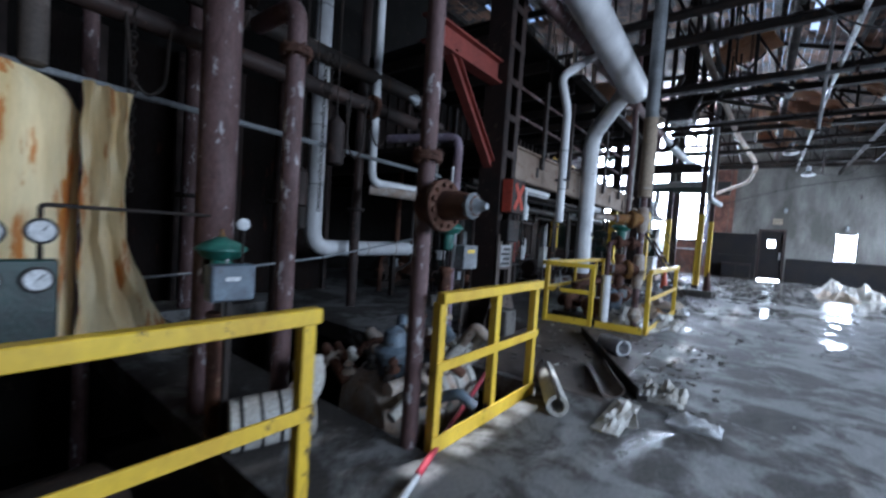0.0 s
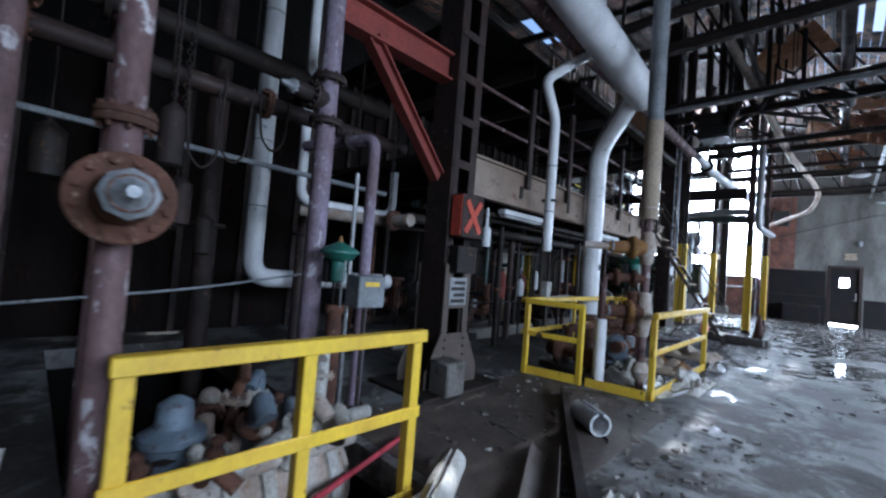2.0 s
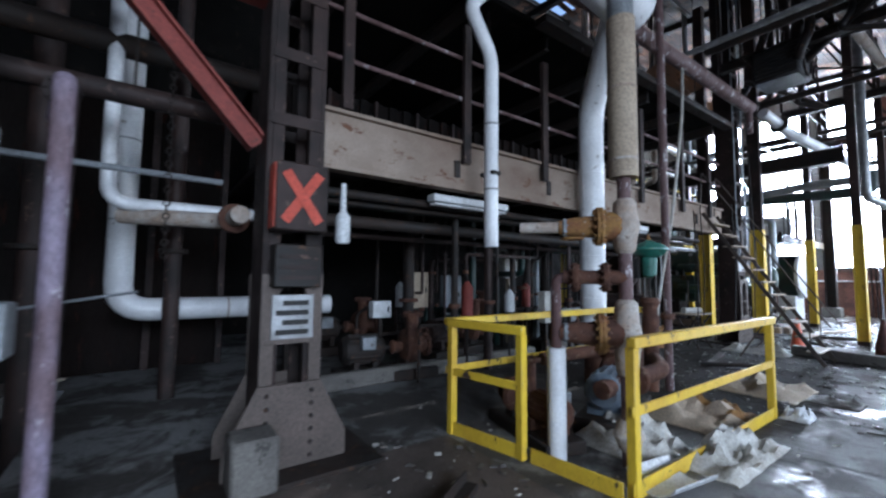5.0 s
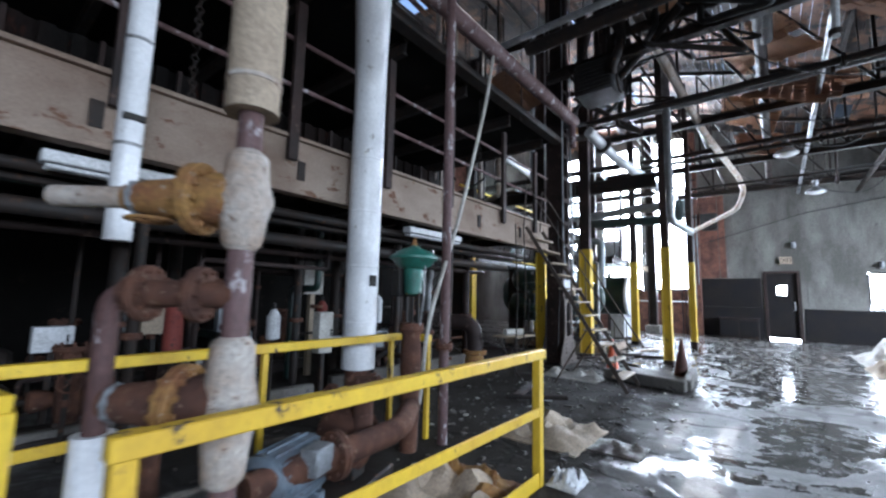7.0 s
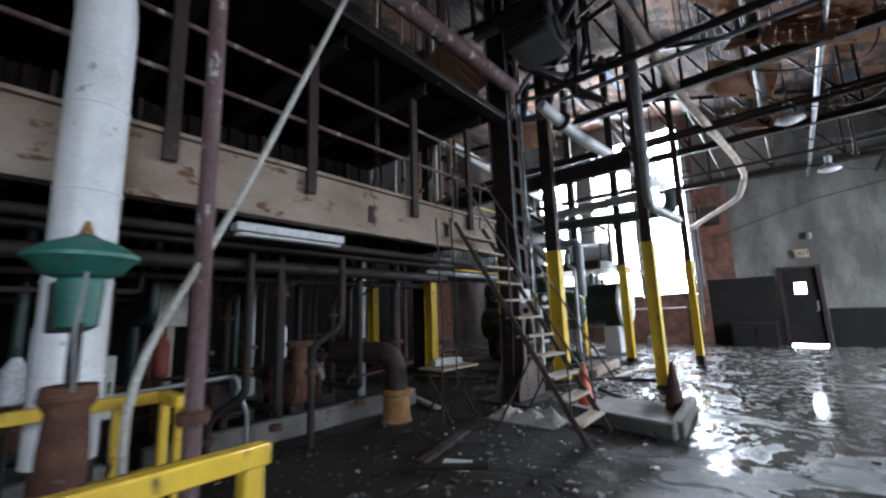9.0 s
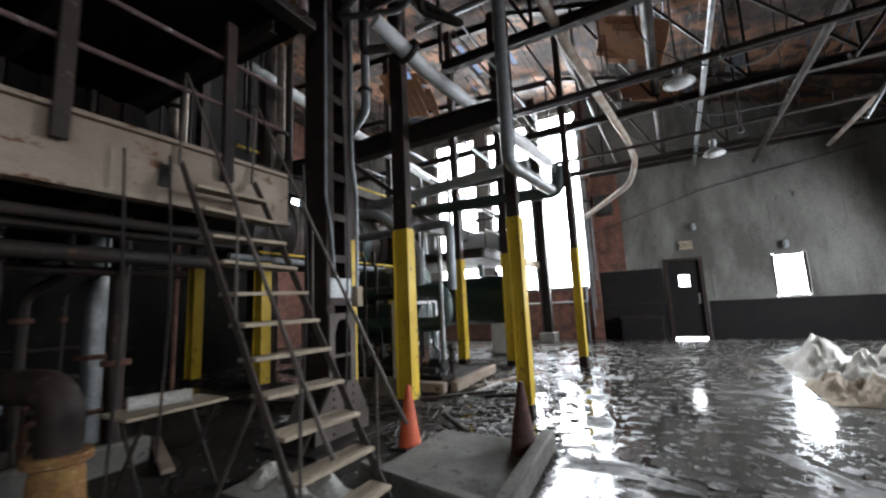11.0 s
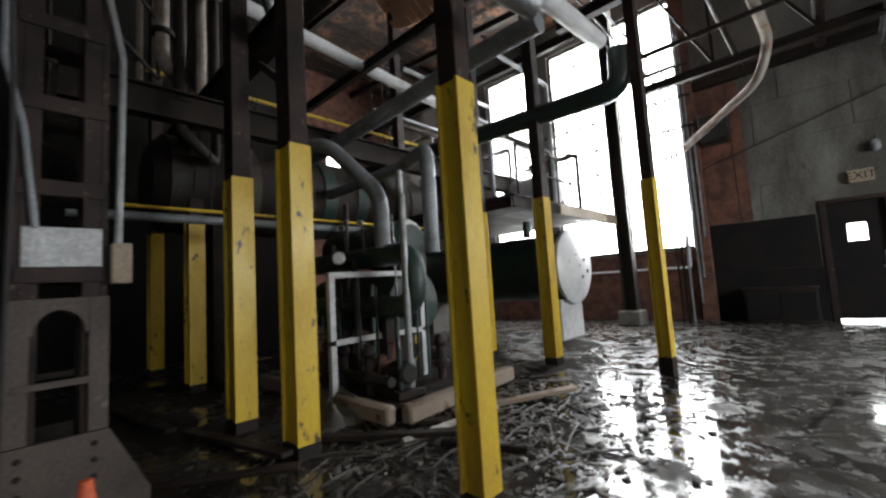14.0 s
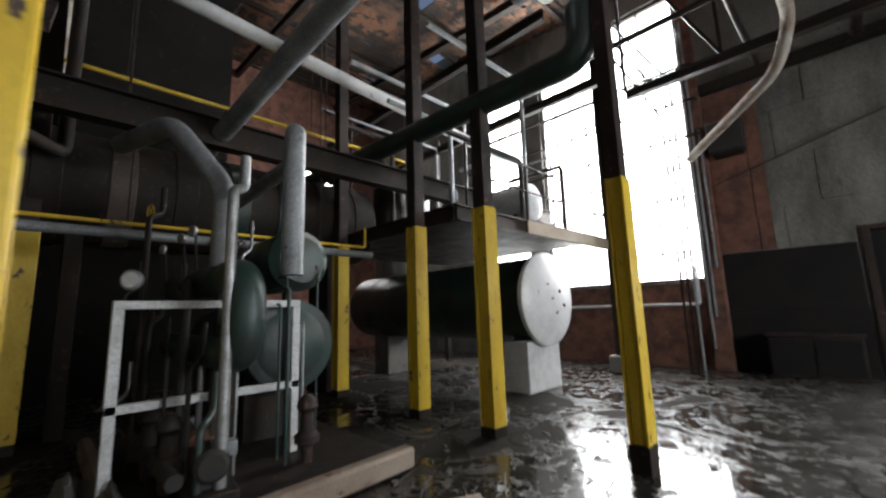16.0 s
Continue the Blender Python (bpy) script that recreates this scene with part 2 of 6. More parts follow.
def mesh_of(name, bm, mat, shift=None, smooth=True):
    if shift is not None:
        bmesh.ops.translate(bm, verts=bm.verts, vec=-shift)
    bmesh.ops.recalc_face_normals(bm, faces=bm.faces)
    me = bpy.data.meshes.new(name)
    bm.to_mesh(me)
    bm.free()
    me.materials.append(mat)
    if smooth:
        me.shade_smooth()
        me.set_sharp_from_angle(angle=radians(38))
    return me


def part(name, bm, mat, parent, label=""):
    base = BASE[parent.name]
    ob = new(name, mesh_of(name, bm, mat, base))
    ob.parent = parent
    BASE[ob.name] = base
    return tagged(ob, label)


def solid(name, bm, mat, label, category="", kind="", group=""):
    xs = [v.co for v in bm.verts]
    lo = Vector((sum(v.x for v in xs) / len(xs), sum(v.y for v in xs) / len(xs), min(v.z for v in xs)))
    ob = new(name, mesh_of(name, bm, mat, lo))
    ob.matrix_basis = Matrix.Translation(lo)
    BASE[ob.name] = lo
    return tagged(ob, label, category, group, kind)


def BM():
    return bmesh.new()


def box(bm, x0, x1, y0, y1, z0, z1, bev=0.0, m=None):
    vs = [bm.verts.new((x, y, z)) for x in (x0, x1) for y in (y0, y1) for z in (z0, z1)]
    fs = [bm.faces.new([vs[i] for i in q]) for q in ((0, 1, 3, 2), (4, 6, 7, 5), (0, 4, 5, 1), (2, 3, 7, 6), (0, 2, 6, 4), (1, 5, 7, 3))]
    if m is not None:
        for v in vs:
            v.co = m @ v.co
    if bev:
        es = list({e for f in fs for e in f.edges})
        bmesh.ops.bevel(bm, geom=es, offset=bev, segments=1, affect="EDGES")
    return bm


def rounded(pts, r):
    pts = [Vector(p) for p in pts]
    out = [pts[0]]
    for a, b, c in zip(pts, pts[1:], pts[2:]):
        d = min(r, (a - b).length * 0.45, (c - b).length * 0.45)
        p, q = b + (a - b).normalized() * d, b + (c - b).normalized() * d
        for i in range(7):
            t = i / 6
            out.append(p * (1 - t) ** 2 + b * 2 * t * (1 - t) + q * t * t)
    out.append(pts[-1])
    return out


def tube(bm, pts, r, seg=14, bend=None, flat=1.0):
    """A closed round bar along a path with rounded bends. r may be a list, one for each point, when nothing bends."""
    if bend is None:
        bend = 0.0 if isinstance(r, list) else r * 2.2
    path = rounded(pts, bend) if bend and len(pts) > 2 else [Vector(p) for p in pts]
    rings, up = [], None
    for i, p in enumerate(path):
        d = (path[min(i + 1, len(path) - 1)] - path[max(i - 1, 0)]).normalized()
        if up is None:
            up = d.orthogonal().normalized()
        up = (up - d * up.dot(d)).normalized()
        side = d.cross(up)
        rr = r[i] if isinstance(r, list) else r
        rings.append([bm.verts.new(p + (up * math.cos(a) + side * math.sin(a) * flat) * rr) for a in (2 * math.pi * k / seg for k in range(seg))])
    for a, b in zip(rings, rings[1:]):
        for k in range(seg):
            bm.faces.new((a[k], a[(k + 1) % seg], b[(k + 1) % seg], b[k]))
    bm.faces.new(rings[0][::-1])
    bm.faces.new(rings[-1])
    return bm


def lathe(bm, at, axis, profile, seg=20):
    """profile: (distance along the axis, radius)."""
    ax = Vector(axis).normalized()
    return tube(bm, [Vector(at) + ax * h for h, _ in profile], [max(r, 0.002) for _, r in profile], seg, 0.0)


def bar(bm, p, q, w, h, bev=0.0):
    """A rectangular bar from p to q; h stands as upright as it can."""
    p, q = Vector(p), Vector(q)
    d = (q - p)
    n = d.length
    x = d.normalized()
    up = Vector((0, 0, 1)) if abs(x.z) < 0.95 else Vector((1, 0, 0))
    y = up.cross(x).normalized()
    z = x.cross(y)
    m = Matrix.Translation(p) @ Matrix((x, y, z)).transposed().to_4x4()
    return box(bm, 0, n, -w / 2, w / 2, -h / 2, h / 2, bev, m)


def ibeam(bm, p, q, w, h, t=0.02):
    p, q = Vector(p), Vector(q)
    x = (q - p).normalized()
    up = Vector((0, 0, 1)) if abs(x.z) < 0.95 else Vector((1, 0, 0))
    z = x.cross(up.cross(x).normalized())
    y = z.cross(x)
    half = [(-w / 2, -h / 2), (w / 2, -h / 2), (w / 2, t - h / 2), (t / 2, t - h / 2), (t / 2, h / 2 - t), (w / 2, h / 2 - t), (w / 2, h / 2), (-w / 2, h / 2), (-w / 2, h / 2 - t), (-t / 2, h / 2 - t), (-t / 2, t - h / 2), (-w / 2, t - h / 2)]
    ends = [[bm.verts.new(o + y * a + z * b) for a, b in half] for o in (p, q)]
    for k in range(12):
        bm.faces.new((ends[0][k], ends[0][(k + 1) % 12], ends[1][(k + 1) % 12], ends[1][k]))
    bm.faces.new(ends[0][::-1])
    bm.faces.new(ends[1])
    return bm


def flange(bm, at, axis, r, t=0.05):
    """Two bolted discs face to face, with a joint between them."""
    a = Vector(axis).normalized()
    return lathe(bm, Vector(at) - a * t, a, [(0, r * 0.96), (0.008, r), (t - 0.005, r), (t - 0.003, r * 0.95), (t + 0.003, r * 0.95), (t + 0.005, r), (2 * t - 0.008, r), (2 * t, r * 0.96)], 22)


BOLT = {}


def bolted(name, at, axis, r, t, bolts, mat, parent, label=""):
    """A flange as a part, with its bolts as pieces under it where the walk comes close."""
    at, a = Vector(at), Vector(axis).normalized()
    f = part(name, flange(BM(), at, a, r, t), mat, parent, label)
    if bolts and at.x > -4.3 and at.y < 11:
        if mat.name not in BOLT:
            BOLT[mat.name] = mesh_of("bolt", tube(BM(), [(0, 0, -1), (0, 0, 1)], 0.3, 6), mat)
        u = a.orthogonal().normalized()
        v = a.cross(u)
        m = Matrix((u, v, a)).transposed().to_4x4()
        for k in range(bolts):
            c = at + (u * math.cos(2 * math.pi * k / bolts) + v * math.sin(2 * math.pi * k / bolts)) * r * 0.8
            o = new("bolt", BOLT[mat.name])
            o.parent = f
            o.matrix_basis = Matrix.Translation(c - BASE[f.name]) @ m @ Matrix.Diagonal((r * 0.3, r * 0.3, t + 0.022, 1))
            tagged(o, "")
    return f


def tbox(bm, c, s, rz=0.0, rx=0.0, ry=0.0, bev=0.0):
    return box(bm, -s[0] / 2, s[0] / 2, -s[1] / 2, s[1] / 2, -s[2] / 2, s[2] / 2, bev, pose(*c, rx, ry, rz))


def ring(bm, at, axis, R, r, seg=24, sub=8):
    a = Vector(axis).normalized()
    u = a.orthogonal().normalized()
    v = a.cross(u)
    rows = []
    for i in range(seg):
        d = u * math.cos(2 * math.pi * i / seg) + v * math.sin(2 * math.pi * i / seg)
        rows.append([bm.verts.new(Vector(at) + d * (R + r * math.cos(2 * math.pi * j / sub)) + a * r * math.sin(2 * math.pi * j / sub)) for j in range(sub)])
    for i in range(seg):
        for j in range(sub):
            bm.faces.new((rows[i][j], rows[i][(j + 1) % sub], rows[(i + 1) % seg][(j + 1) % sub], rows[(i + 1) % seg][j]))
    return bm

# ---- large structure ----
rnd = random.Random(7)
bm = BM()
for x0, x1, y0, y1 in ((-16, 8, -6, -3), (-16, -7, -3, 3.85), (-1.68, 8, -3, 3.85), (-7, -1.68, 1.16, 2.1), (-16, 8, 3.85, 30)):
    box(bm, x0, x1, y0, y1, -0.25, 0)
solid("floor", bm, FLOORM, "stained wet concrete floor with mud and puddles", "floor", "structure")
# Pit surfaces are coloured near-black to carry the shade down there.
solid("pit_floor", box(BM(), -7.2, -1.4, -3.2, 4.05, -1.9, -1.7), DARKWALL, "concrete machine pit floor, its shade put into a near-black colour", "pit", "structure")
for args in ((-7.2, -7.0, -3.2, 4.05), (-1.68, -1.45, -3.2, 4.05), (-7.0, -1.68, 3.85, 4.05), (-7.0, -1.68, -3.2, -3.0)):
    solid("pit_wall", box(BM(), *args, -1.7, -0.25), DARKWALL, "concrete side of the machine pit, near-black for its shade", "pit", "structure")

solid("floor_plate", box(BM(), -3.0, -1.05, 3.95, 7.05, 0.0, 0.006), PLATE, "dark worn steel floor plate beside the pit", "floor plate", "structure")
FAR = 29.5


def wall_with_holes(bm, axis, at, thick, a0, a1, z0, z1, holes):
    """A wall along x (axis 'x', at y) or along y (axis 'y', at x), built from blocks round its openings (a0, a1, z0, z1)."""
    cuts = sorted({a0, a1, *[h[0] for h in holes], *[h[1] for h in holes]})
    for a, b in zip(cuts, cuts[1:]):
        z = z0
        for h in sorted([h for h in holes if h[0] <= a and h[1] >= b], key=lambda h: h[2]):
            if h[2] > z:
                put(bm, axis, at, thick, a, b, z, h[2])
            z = h[3]
        if z < z1:
            put(bm, axis, at, thick, a, b, z, z1)
    return bm


def put(bm, axis, at, thick, a, b, z0, z1, bev=0.0):
    lo, hi = min(at, at + thick), max(at, at + thick)
    return box(bm, a, b, lo, hi, z0, z1, bev) if axis == "x" else box(bm, lo, hi, a, b, z0, z1, bev)


DOOR = (0.08, 1.18, 0.0, 2.85)
RWIN = (3.2, 4.1, 1.38, 2.8)
BIGWIN = [(-9.6, -7.4, 2.05, 9.6), (-6.75, -4.75, 2.05, 9.6), (-4.45, -2.62, 2.05, 9.7)]
bm = wall_with_holes(BM(), "x", FAR, 0.35, -16, 8.3, 0, 12, [DOOR, RWIN, *BIGWIN])
wall_far = solid("wall_north", bm, WALLM, "stained grey painted block wall", "wall", "structure")
bm = wall_with_holes(BM(), "y", 8.0, 0.3, -6, FAR, 0, 8.5, [(1, 7, 1.8, 5.4), (12, 18, 1.8, 5.4), (22, 26, 1.8, 5.0)])
solid("wall_east", bm, WALLM, "stained grey wall with large window openings", "wall", "structure")
# South end is out of view; closed with the same near-black.
bm = box(BM(), -16, 8.3, -6.3, -6, 0, 12)
solid("wall_south", bm, DARKWALL, "near-black wall closing the unseen south end", "wall", "structure")
bm = wall_with_holes(BM(), "y", -16, -0.3, -6, FAR, 0, 12, [(25.8, 27.4, 5.0, 8.0)])
solid("wall_west", bm, BRICKM, "old soot-stained brick wall", "wall", "structure")
# Added backing sheet, placed where there is only darkness behind the machinery.
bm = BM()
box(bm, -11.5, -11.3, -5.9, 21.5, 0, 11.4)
solid("shade_backing", bm, DARKWALL, "added near-black backing for the deep dark behind the machinery", "wall", "structure")

# block courses on the far wall
bm_n = 0
for row in range(5):
    z0, z1 = 1.36 + row * 1.08, 1.36 + (row + 1) * 1.08 - 0.025
    x = -2.3 - (0.6 if row % 2 else 0)
    while x < 6.0:
        a, b = max(x, -2.3), x + 1.85
        x = b + 0.025
        for h in (DOOR, RWIN):
            if h[2] < z1 and h[3] > z0:
                if a < h[0] < b:
                    b = h[0] - 0.12
                elif h[0] <= a < h[1]:
                    a = h[1] + 0.12
                    if b < a:
                        b = a + 0.02
        if b - a < 0.15:
            continue
        p = part("panel", box(BM(), a, b, FAR - 0.018, FAR - 0.001, z0, z1, 0.006), WALLM, wall_far)
for a, b in ((-2.3, -0.03), (1.3, 6.0)):
    part("dado", box(BM(), a, b, FAR - 0.03, FAR - 0.001, 0.0, 1.32, 0.004), DADO, wall_far, "dark painted dado")
part("dado", box(BM(), -2.3, -0.05, FAR - 0.034, FAR - 0.02, 1.325, 2.6, 0.004), DADO, wall_far, "dark sooty paint")
part("pilaster", box(BM(), -1.5, -1.25, FAR - 0.05, FAR - 0.019, 2.62, 6.48, 0.006), BRICKM, wall_far, "reddish brick strip")
part("pilaster", box(BM(), -2.24, -1.52, FAR - 0.045, FAR - 0.019, 2.62, 6.48, 0.006), BRICKM, wall_far, "reddish sooty brick beside the window")
part("pilaster", box(BM(), -2.6, -2.25, FAR - 0.3, FAR - 0.002, 0, 9.7, 0.01), BRICKM, wall_far, "reddish brick pilaster")
part("spandrel", box(BM(), -9.7, -2.6, FAR - 0.06, FAR - 0.002, 0, 2.0, 0.01), BRICKM, wall_far, "sooty brick under the windows")
part("sill", box(BM(), -9.7, -2.55, FAR - 0.16, FAR - 0.001, 2.0, 2.05, 0.006), CONC, wall_far)
part("cornice", box(BM(), -2.3, 8.0, FAR - 0.2, FAR - 0.02, 6.5, 6.75, 0.01), STEEL, wall_far, "dark steel wall beam")

# sky seen through the openings
for name, args in (("backdrop", (-14, 7, 33.0, 33.05, -1, 12)),):
    solid(name, box(BM(), *args), SKYGLOW, "bright hazy daylight outside the windows", "backdrop", "structure")
solid("backdrop", box(BM(), -19.05, -19, 15, 29, -1, 12), SKYGLOW, "bright hazy daylight outside the windows", "backdrop", "structure")


def window(name, a, b, z0, z1, cols, rows, label, missing=0.0, y=FAR + 0.12):
    w = thing(name, ((a + b) / 2, y, z0), label, "window", kind="structure")
    f = BM()
    for x in (a, b):
        box(f, x - 0.035, x + 0.035, y - 0.04, y + 0.04, z0, z1, 0.004)
    for z in (z0, z1):
        box(f, a + 0.036, b - 0.036, y - 0.04, y + 0.04, z - 0.035, z + 0.035, 0.004)
    part("window_frame", f, STEEL, w, "dark steel frame")
    for i in range(1, cols):
        x = a + (b - a) * i / cols
        part("glazing_bar", box(BM(), x - 0.022, x + 0.022, y - 0.02, y + 0.015, z0 + 0.036, z1 - 0.036), STEEL, w)
    for j in range(1, rows):
        if rnd.random() < missing:
            continue
        z = z0 + (z1 - z0) * j / rows
        part("glazing_bar", box(BM(), a + 0.036, b - 0.036, y - 0.018, y + 0.018, z - 0.026, z + 0.026), STEEL, w)
    return w


for i, h in enumerate(BIGWIN):
    window("window_%d" % (i + 1), h[0] + 0.04, h[1] - 0.04, h[2] + 0.04, h[3] - 0.04, (4, 4, 2)[i], 11, "tall steel-framed industrial window, overexposed daylight", (0.3, 0.3, 0.7)[i])
window("window_4", RWIN[0] + 0.04, RWIN[1] - 0.04, RWIN[2] + 0.04, RWIN[3] - 0.04, 1, 2, "small square window in a deep reveal", 1.0)

# exit door
door = thing("door_1", (0.63, FAR, 0), "closed dark steel exit door with a small lit pane", "door", kind="structure")
f = BM()
for x in (DOOR[0], DOOR[1]):
    box(f, x - 0.06, x + 0.06, FAR - 0.05, FAR + 0.2, 0, 2.9, 0.006)
box(f, DOOR[0] + 0.061, DOOR[1] - 0.061, FAR - 0.05, FAR + 0.2, 2.8, 2.9, 0.006)
part("door_frame", f, BROWN, door)
leaf = wall_with_holes(BM(), "x", FAR + 0.05, 0.05, 0.135, 1.125, 0.06, 2.805, [(0.46, 0.78, 1.88, 2.28)])
leaf = part("door_leaf", leaf, DADO, door)
part("handle", tube(BM(), [(1.04, FAR + 0.05, 1.25), (1.04, FAR - 0.03, 1.25), (0.94, FAR - 0.03, 1.25)], 0.012), ALU, leaf)
part("sidelight", box(BM(), 1.0, 1.06, FAR + 0.03, FAR + 0.049, 1.25, 1.6), PAPER, door)


def text_mesh(body, size, mat, parent, at, rot, name="lettering", extrude=0.003):
    cu = bpy.data.curves.new(name, "FONT")
    cu.body, cu.size, cu.extrude, cu.align_x, cu.align_y = body, size, extrude, "CENTER", "CENTER"
    tmp = bpy.data.objects.new(name, cu)
    me = bpy.data.meshes.new_from_object(tmp)
    bpy.data.objects.remove(tmp)
    me.materials.append(mat)
    ob = new(name, me)
    ob.parent = parent
    ob.matrix_basis = Matrix.Translation(-BASE[parent.name]) @ pose(*at, *rot)
    return ob


sign = thing("exit_sign", (0.8, FAR - 0.06, 3.2), "yellowed exit sign with dark lettering above the door", "sign")
part("sign_body", box(BM(), 0.58, 1.02, FAR - 0.1, FAR - 0.02, 3.2, 3.5, 0.01), TAN, sign)
text_mesh("EXIT", 0.24, BLACK, sign, (0.8, FAR - 0.105, 3.35), (90, 0, 0))

# roof: one slope up to the left, planked, over steel trusses
def roof_z(x):
    return 6.9 + (7.5 - x) * 0.31 if x > -3.2 else 10.217 + (-3.2 - x) * 0.1


bm = BM()
y = -6.0
while y < 30.0:
    x = 8.2
    while x > -16.2:
        w = 0.2
        x2 = x - w
        hole = noise.noise(Vector((x * 0.55, y * 0.5, 3.1)))
        if not (hole > 0.46 and rnd.random() < 0.7) and rnd.random() > 0.008:
            sag = 0.06 * rnd.random() ** 3 + (0.35 * rnd.random() if hole > 0.34 else 0)
            vs = [bm.verts.new((xx, yy, roof_z(xx) + dz - sag * k)) for dz in (0, 0.05) for xx, yy, k in ((x - 0.012, y, 0), (x2, y, 0), (x2, y + 1.97, 1), (x - 0.012, y + 1.97, 1))]
            for q in ((0, 1, 2, 3), (4, 7, 6, 5), (0, 4, 5, 1), (1, 5, 6, 2), (2, 6, 7, 3), (3, 7, 4, 0)):
                bm.faces.new([vs[k] for k in q])
        x = x2
    y += 2.0
solid("ceiling", bm, WOOD, "decaying plank roof deck with gaps and holes", "ceiling", "structure")


def truss(y):
    t = thing("roof_truss", (0, y, 6.1), "dark rusted steel roof truss", "truss", "roof trusses")
    zb = 6.1
    part("bottom_chord", ibeam(BM(), (8.0, y, zb), (-3.2, y, zb), 0.16, 0.2), STEEL, t)
    part("top_chord", ibeam(BM(), (8.0, y, roof_z(8.0) - 0.16), (-3.2, y, roof_z(-3.2) - 0.16), 0.14, 0.16), STEEL, t)
    xs = [7.6 - i * 1.8 for i in range(7)]
    for a, b in zip(xs, xs[1:]):
        part("web_bar", bar(BM(), (a, y, zb + 0.1), (b, y, roof_z(b) - 0.25), 0.06, 0.06), STEEL, t)
        part("web_bar", bar(BM(), (b, y, zb + 0.1), (b, y, roof_z(b) - 0.25), 0.06, 0.06), STEEL, t)
    part("high_chord", ibeam(BM(), (-3.2, y, 9.9), (-16, y, 10.9), 0.16, 0.25), STEEL, t)
    return t


for y in (-2.2, 2.0, 6.2, 10.4, 14.6, 18.8, 23.0, 27.2):
    truss(y)
for x in (6.3, 4.2, 2.1, 0.0, -2.1, -5.5, -8.5, -12.0):
    z = roof_z(x) - 0.09
    solid("purlin", ibeam(BM(), (x, -5.9, z), (x, 29.4, z), 0.1, 0.16), STEEL, "rusted steel roof purlin", "beam", group="roof purlins")


# ---- yellow posts ----
def post(x, y, w, d, ytop, top, label, base_dark=0.12):
    p = thing("steel_column", (x, y, 0), label, "column", "yellow-painted columns")
    b = BM()
    box(b, x - w / 2, x + w / 2, y - d / 2, y + d / 2, ytop, top, 0.006)
    part("shaft", b, BROWN, p, "bare brown upper shaft")
    b = BM()
    for sx in (-1, 1):
        box(b, x + sx * (w / 2 + 0.003) - 0.012, x + sx * (w / 2 + 0.003) + 0.012, y - d / 2 - 0.02, y + d / 2 + 0.02, base_dark, ytop, 0.004)
    box(b, x - w / 2 + 0.016, x + w / 2 - 0.016, y - d / 2 + 0.012, y + d / 2 - 0.012, base_dark, ytop, 0.003)
    part("painted_guard", b, YELLOW, p, "chipped yellow paint")
    part("foot", box(BM(), x - w / 2 - 0.02, x + w / 2 + 0.02, y - d / 2 - 0.02, y + d / 2 + 0.02, -0.02, base_dark, 0.008), STEEL, p, "rusted dark foot")
    return p


YL = "brown steel column with chipped yellow lower guard"
post(-1.76, 18.2, 0.17, 0.15, 2.84, 9.0, YL)
post(-3.63, 17.94, 0.27, 0.18, 2.86, 9.8, YL)
post(-4.87, 17.88, 0.26, 0.2, 2.82, 9.8, YL)
post(-7.55, 18.15, 0.26, 0.2, 2.8, 9.8, YL)
post(-10.0, 18.1, 0.26, 0.2, 2.85, 9.8, YL)
post(-1.76, 22.45, 0.15, 0.17, 2.8, 9.0, YL, 0.25)
post(-3.5, 22.42, 0.19, 0.2, 2.85, 9.8, YL)
post(-4.9, 22.45, 0.19, 0.2, 2.83, 9.8, YL)
post(-7.25, 22.5, 0.2, 0.2, 2.83, 9.8, YL)

# ---- mezzanine ----
MX = -3.65
mezz = thing("mezzanine", (MX, 10.5, 2.55), "cream-painted steel mezzanine edge with peeling rust", "mezzanine", kind="structure")
part("edge_beam", box(BM(), MX - 0.06, MX, 5.85, 15.6, 2.6, 3.14, 0.004), BEAMC, mezz)
part("flange_plate", box(BM(), MX - 0.1, MX + 0.055, 5.85, 15.6, 3.14, 3.18, 0.004), BEAMC, mezz)
part("flange_plate", box(BM(), MX - 0.1, MX + 0.055, 5.85, 15.6, 2.56, 2.6, 0.004), BEAMC, mezz)
part("deck", box(BM(), -11.2, MX - 0.11, 5.85, 15.6, 3.05, 3.14), STEEL, mezz, "dark steel deck plates")
for i in range(9):
    yy = 6.3 + i * 1.12
    part("joist", ibeam(BM(), (-11.2, yy, 2.88), (MX - 0.11, yy, 2.88), 0.12, 0.3), STEEL, mezz)
for yy in (7.6, 9.3, 12.72, 14.2):
    part("slot_plate", box(BM(), MX + 0.002, MX + 0.02, yy, yy + 0.09, 2.72, 2.93, 0.004), STEEL, mezz, "dark slot plate")
hr = thing("handrail", (MX + 0.05, 10.5, 3.18), "rusted two-bar mezzanine handrail with flat posts", "railing")
for yy in (6.2, 7.75, 9.2, 10.55, 11.88, 13.5, 14.8):
    part("post", box(BM(), MX + 0.03, MX + 0.09, yy - 0.055, yy + 0.055, 2.9 if yy > 6.5 else 3.185, 4.65, 0.004), BROWN, hr)
for z in (3.72, 4.24):
    part("rail", tube(BM(), [(MX + 0.015, 5.9, z), (MX + 0.015, 15.5, z)], 0.024, 8), MAUVE, hr)
# Casing panels use the darkened siding: mezzanine shade put into their colour.
casing = thing("boiler_casing", (-7, 10.7, 3.15), "rusty ribbed steel boiler casing on the mezzanine, colour darkened for its shade", "casing")
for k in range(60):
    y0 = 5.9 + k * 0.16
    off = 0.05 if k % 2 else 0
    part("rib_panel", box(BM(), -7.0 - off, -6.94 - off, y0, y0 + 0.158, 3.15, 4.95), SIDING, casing)
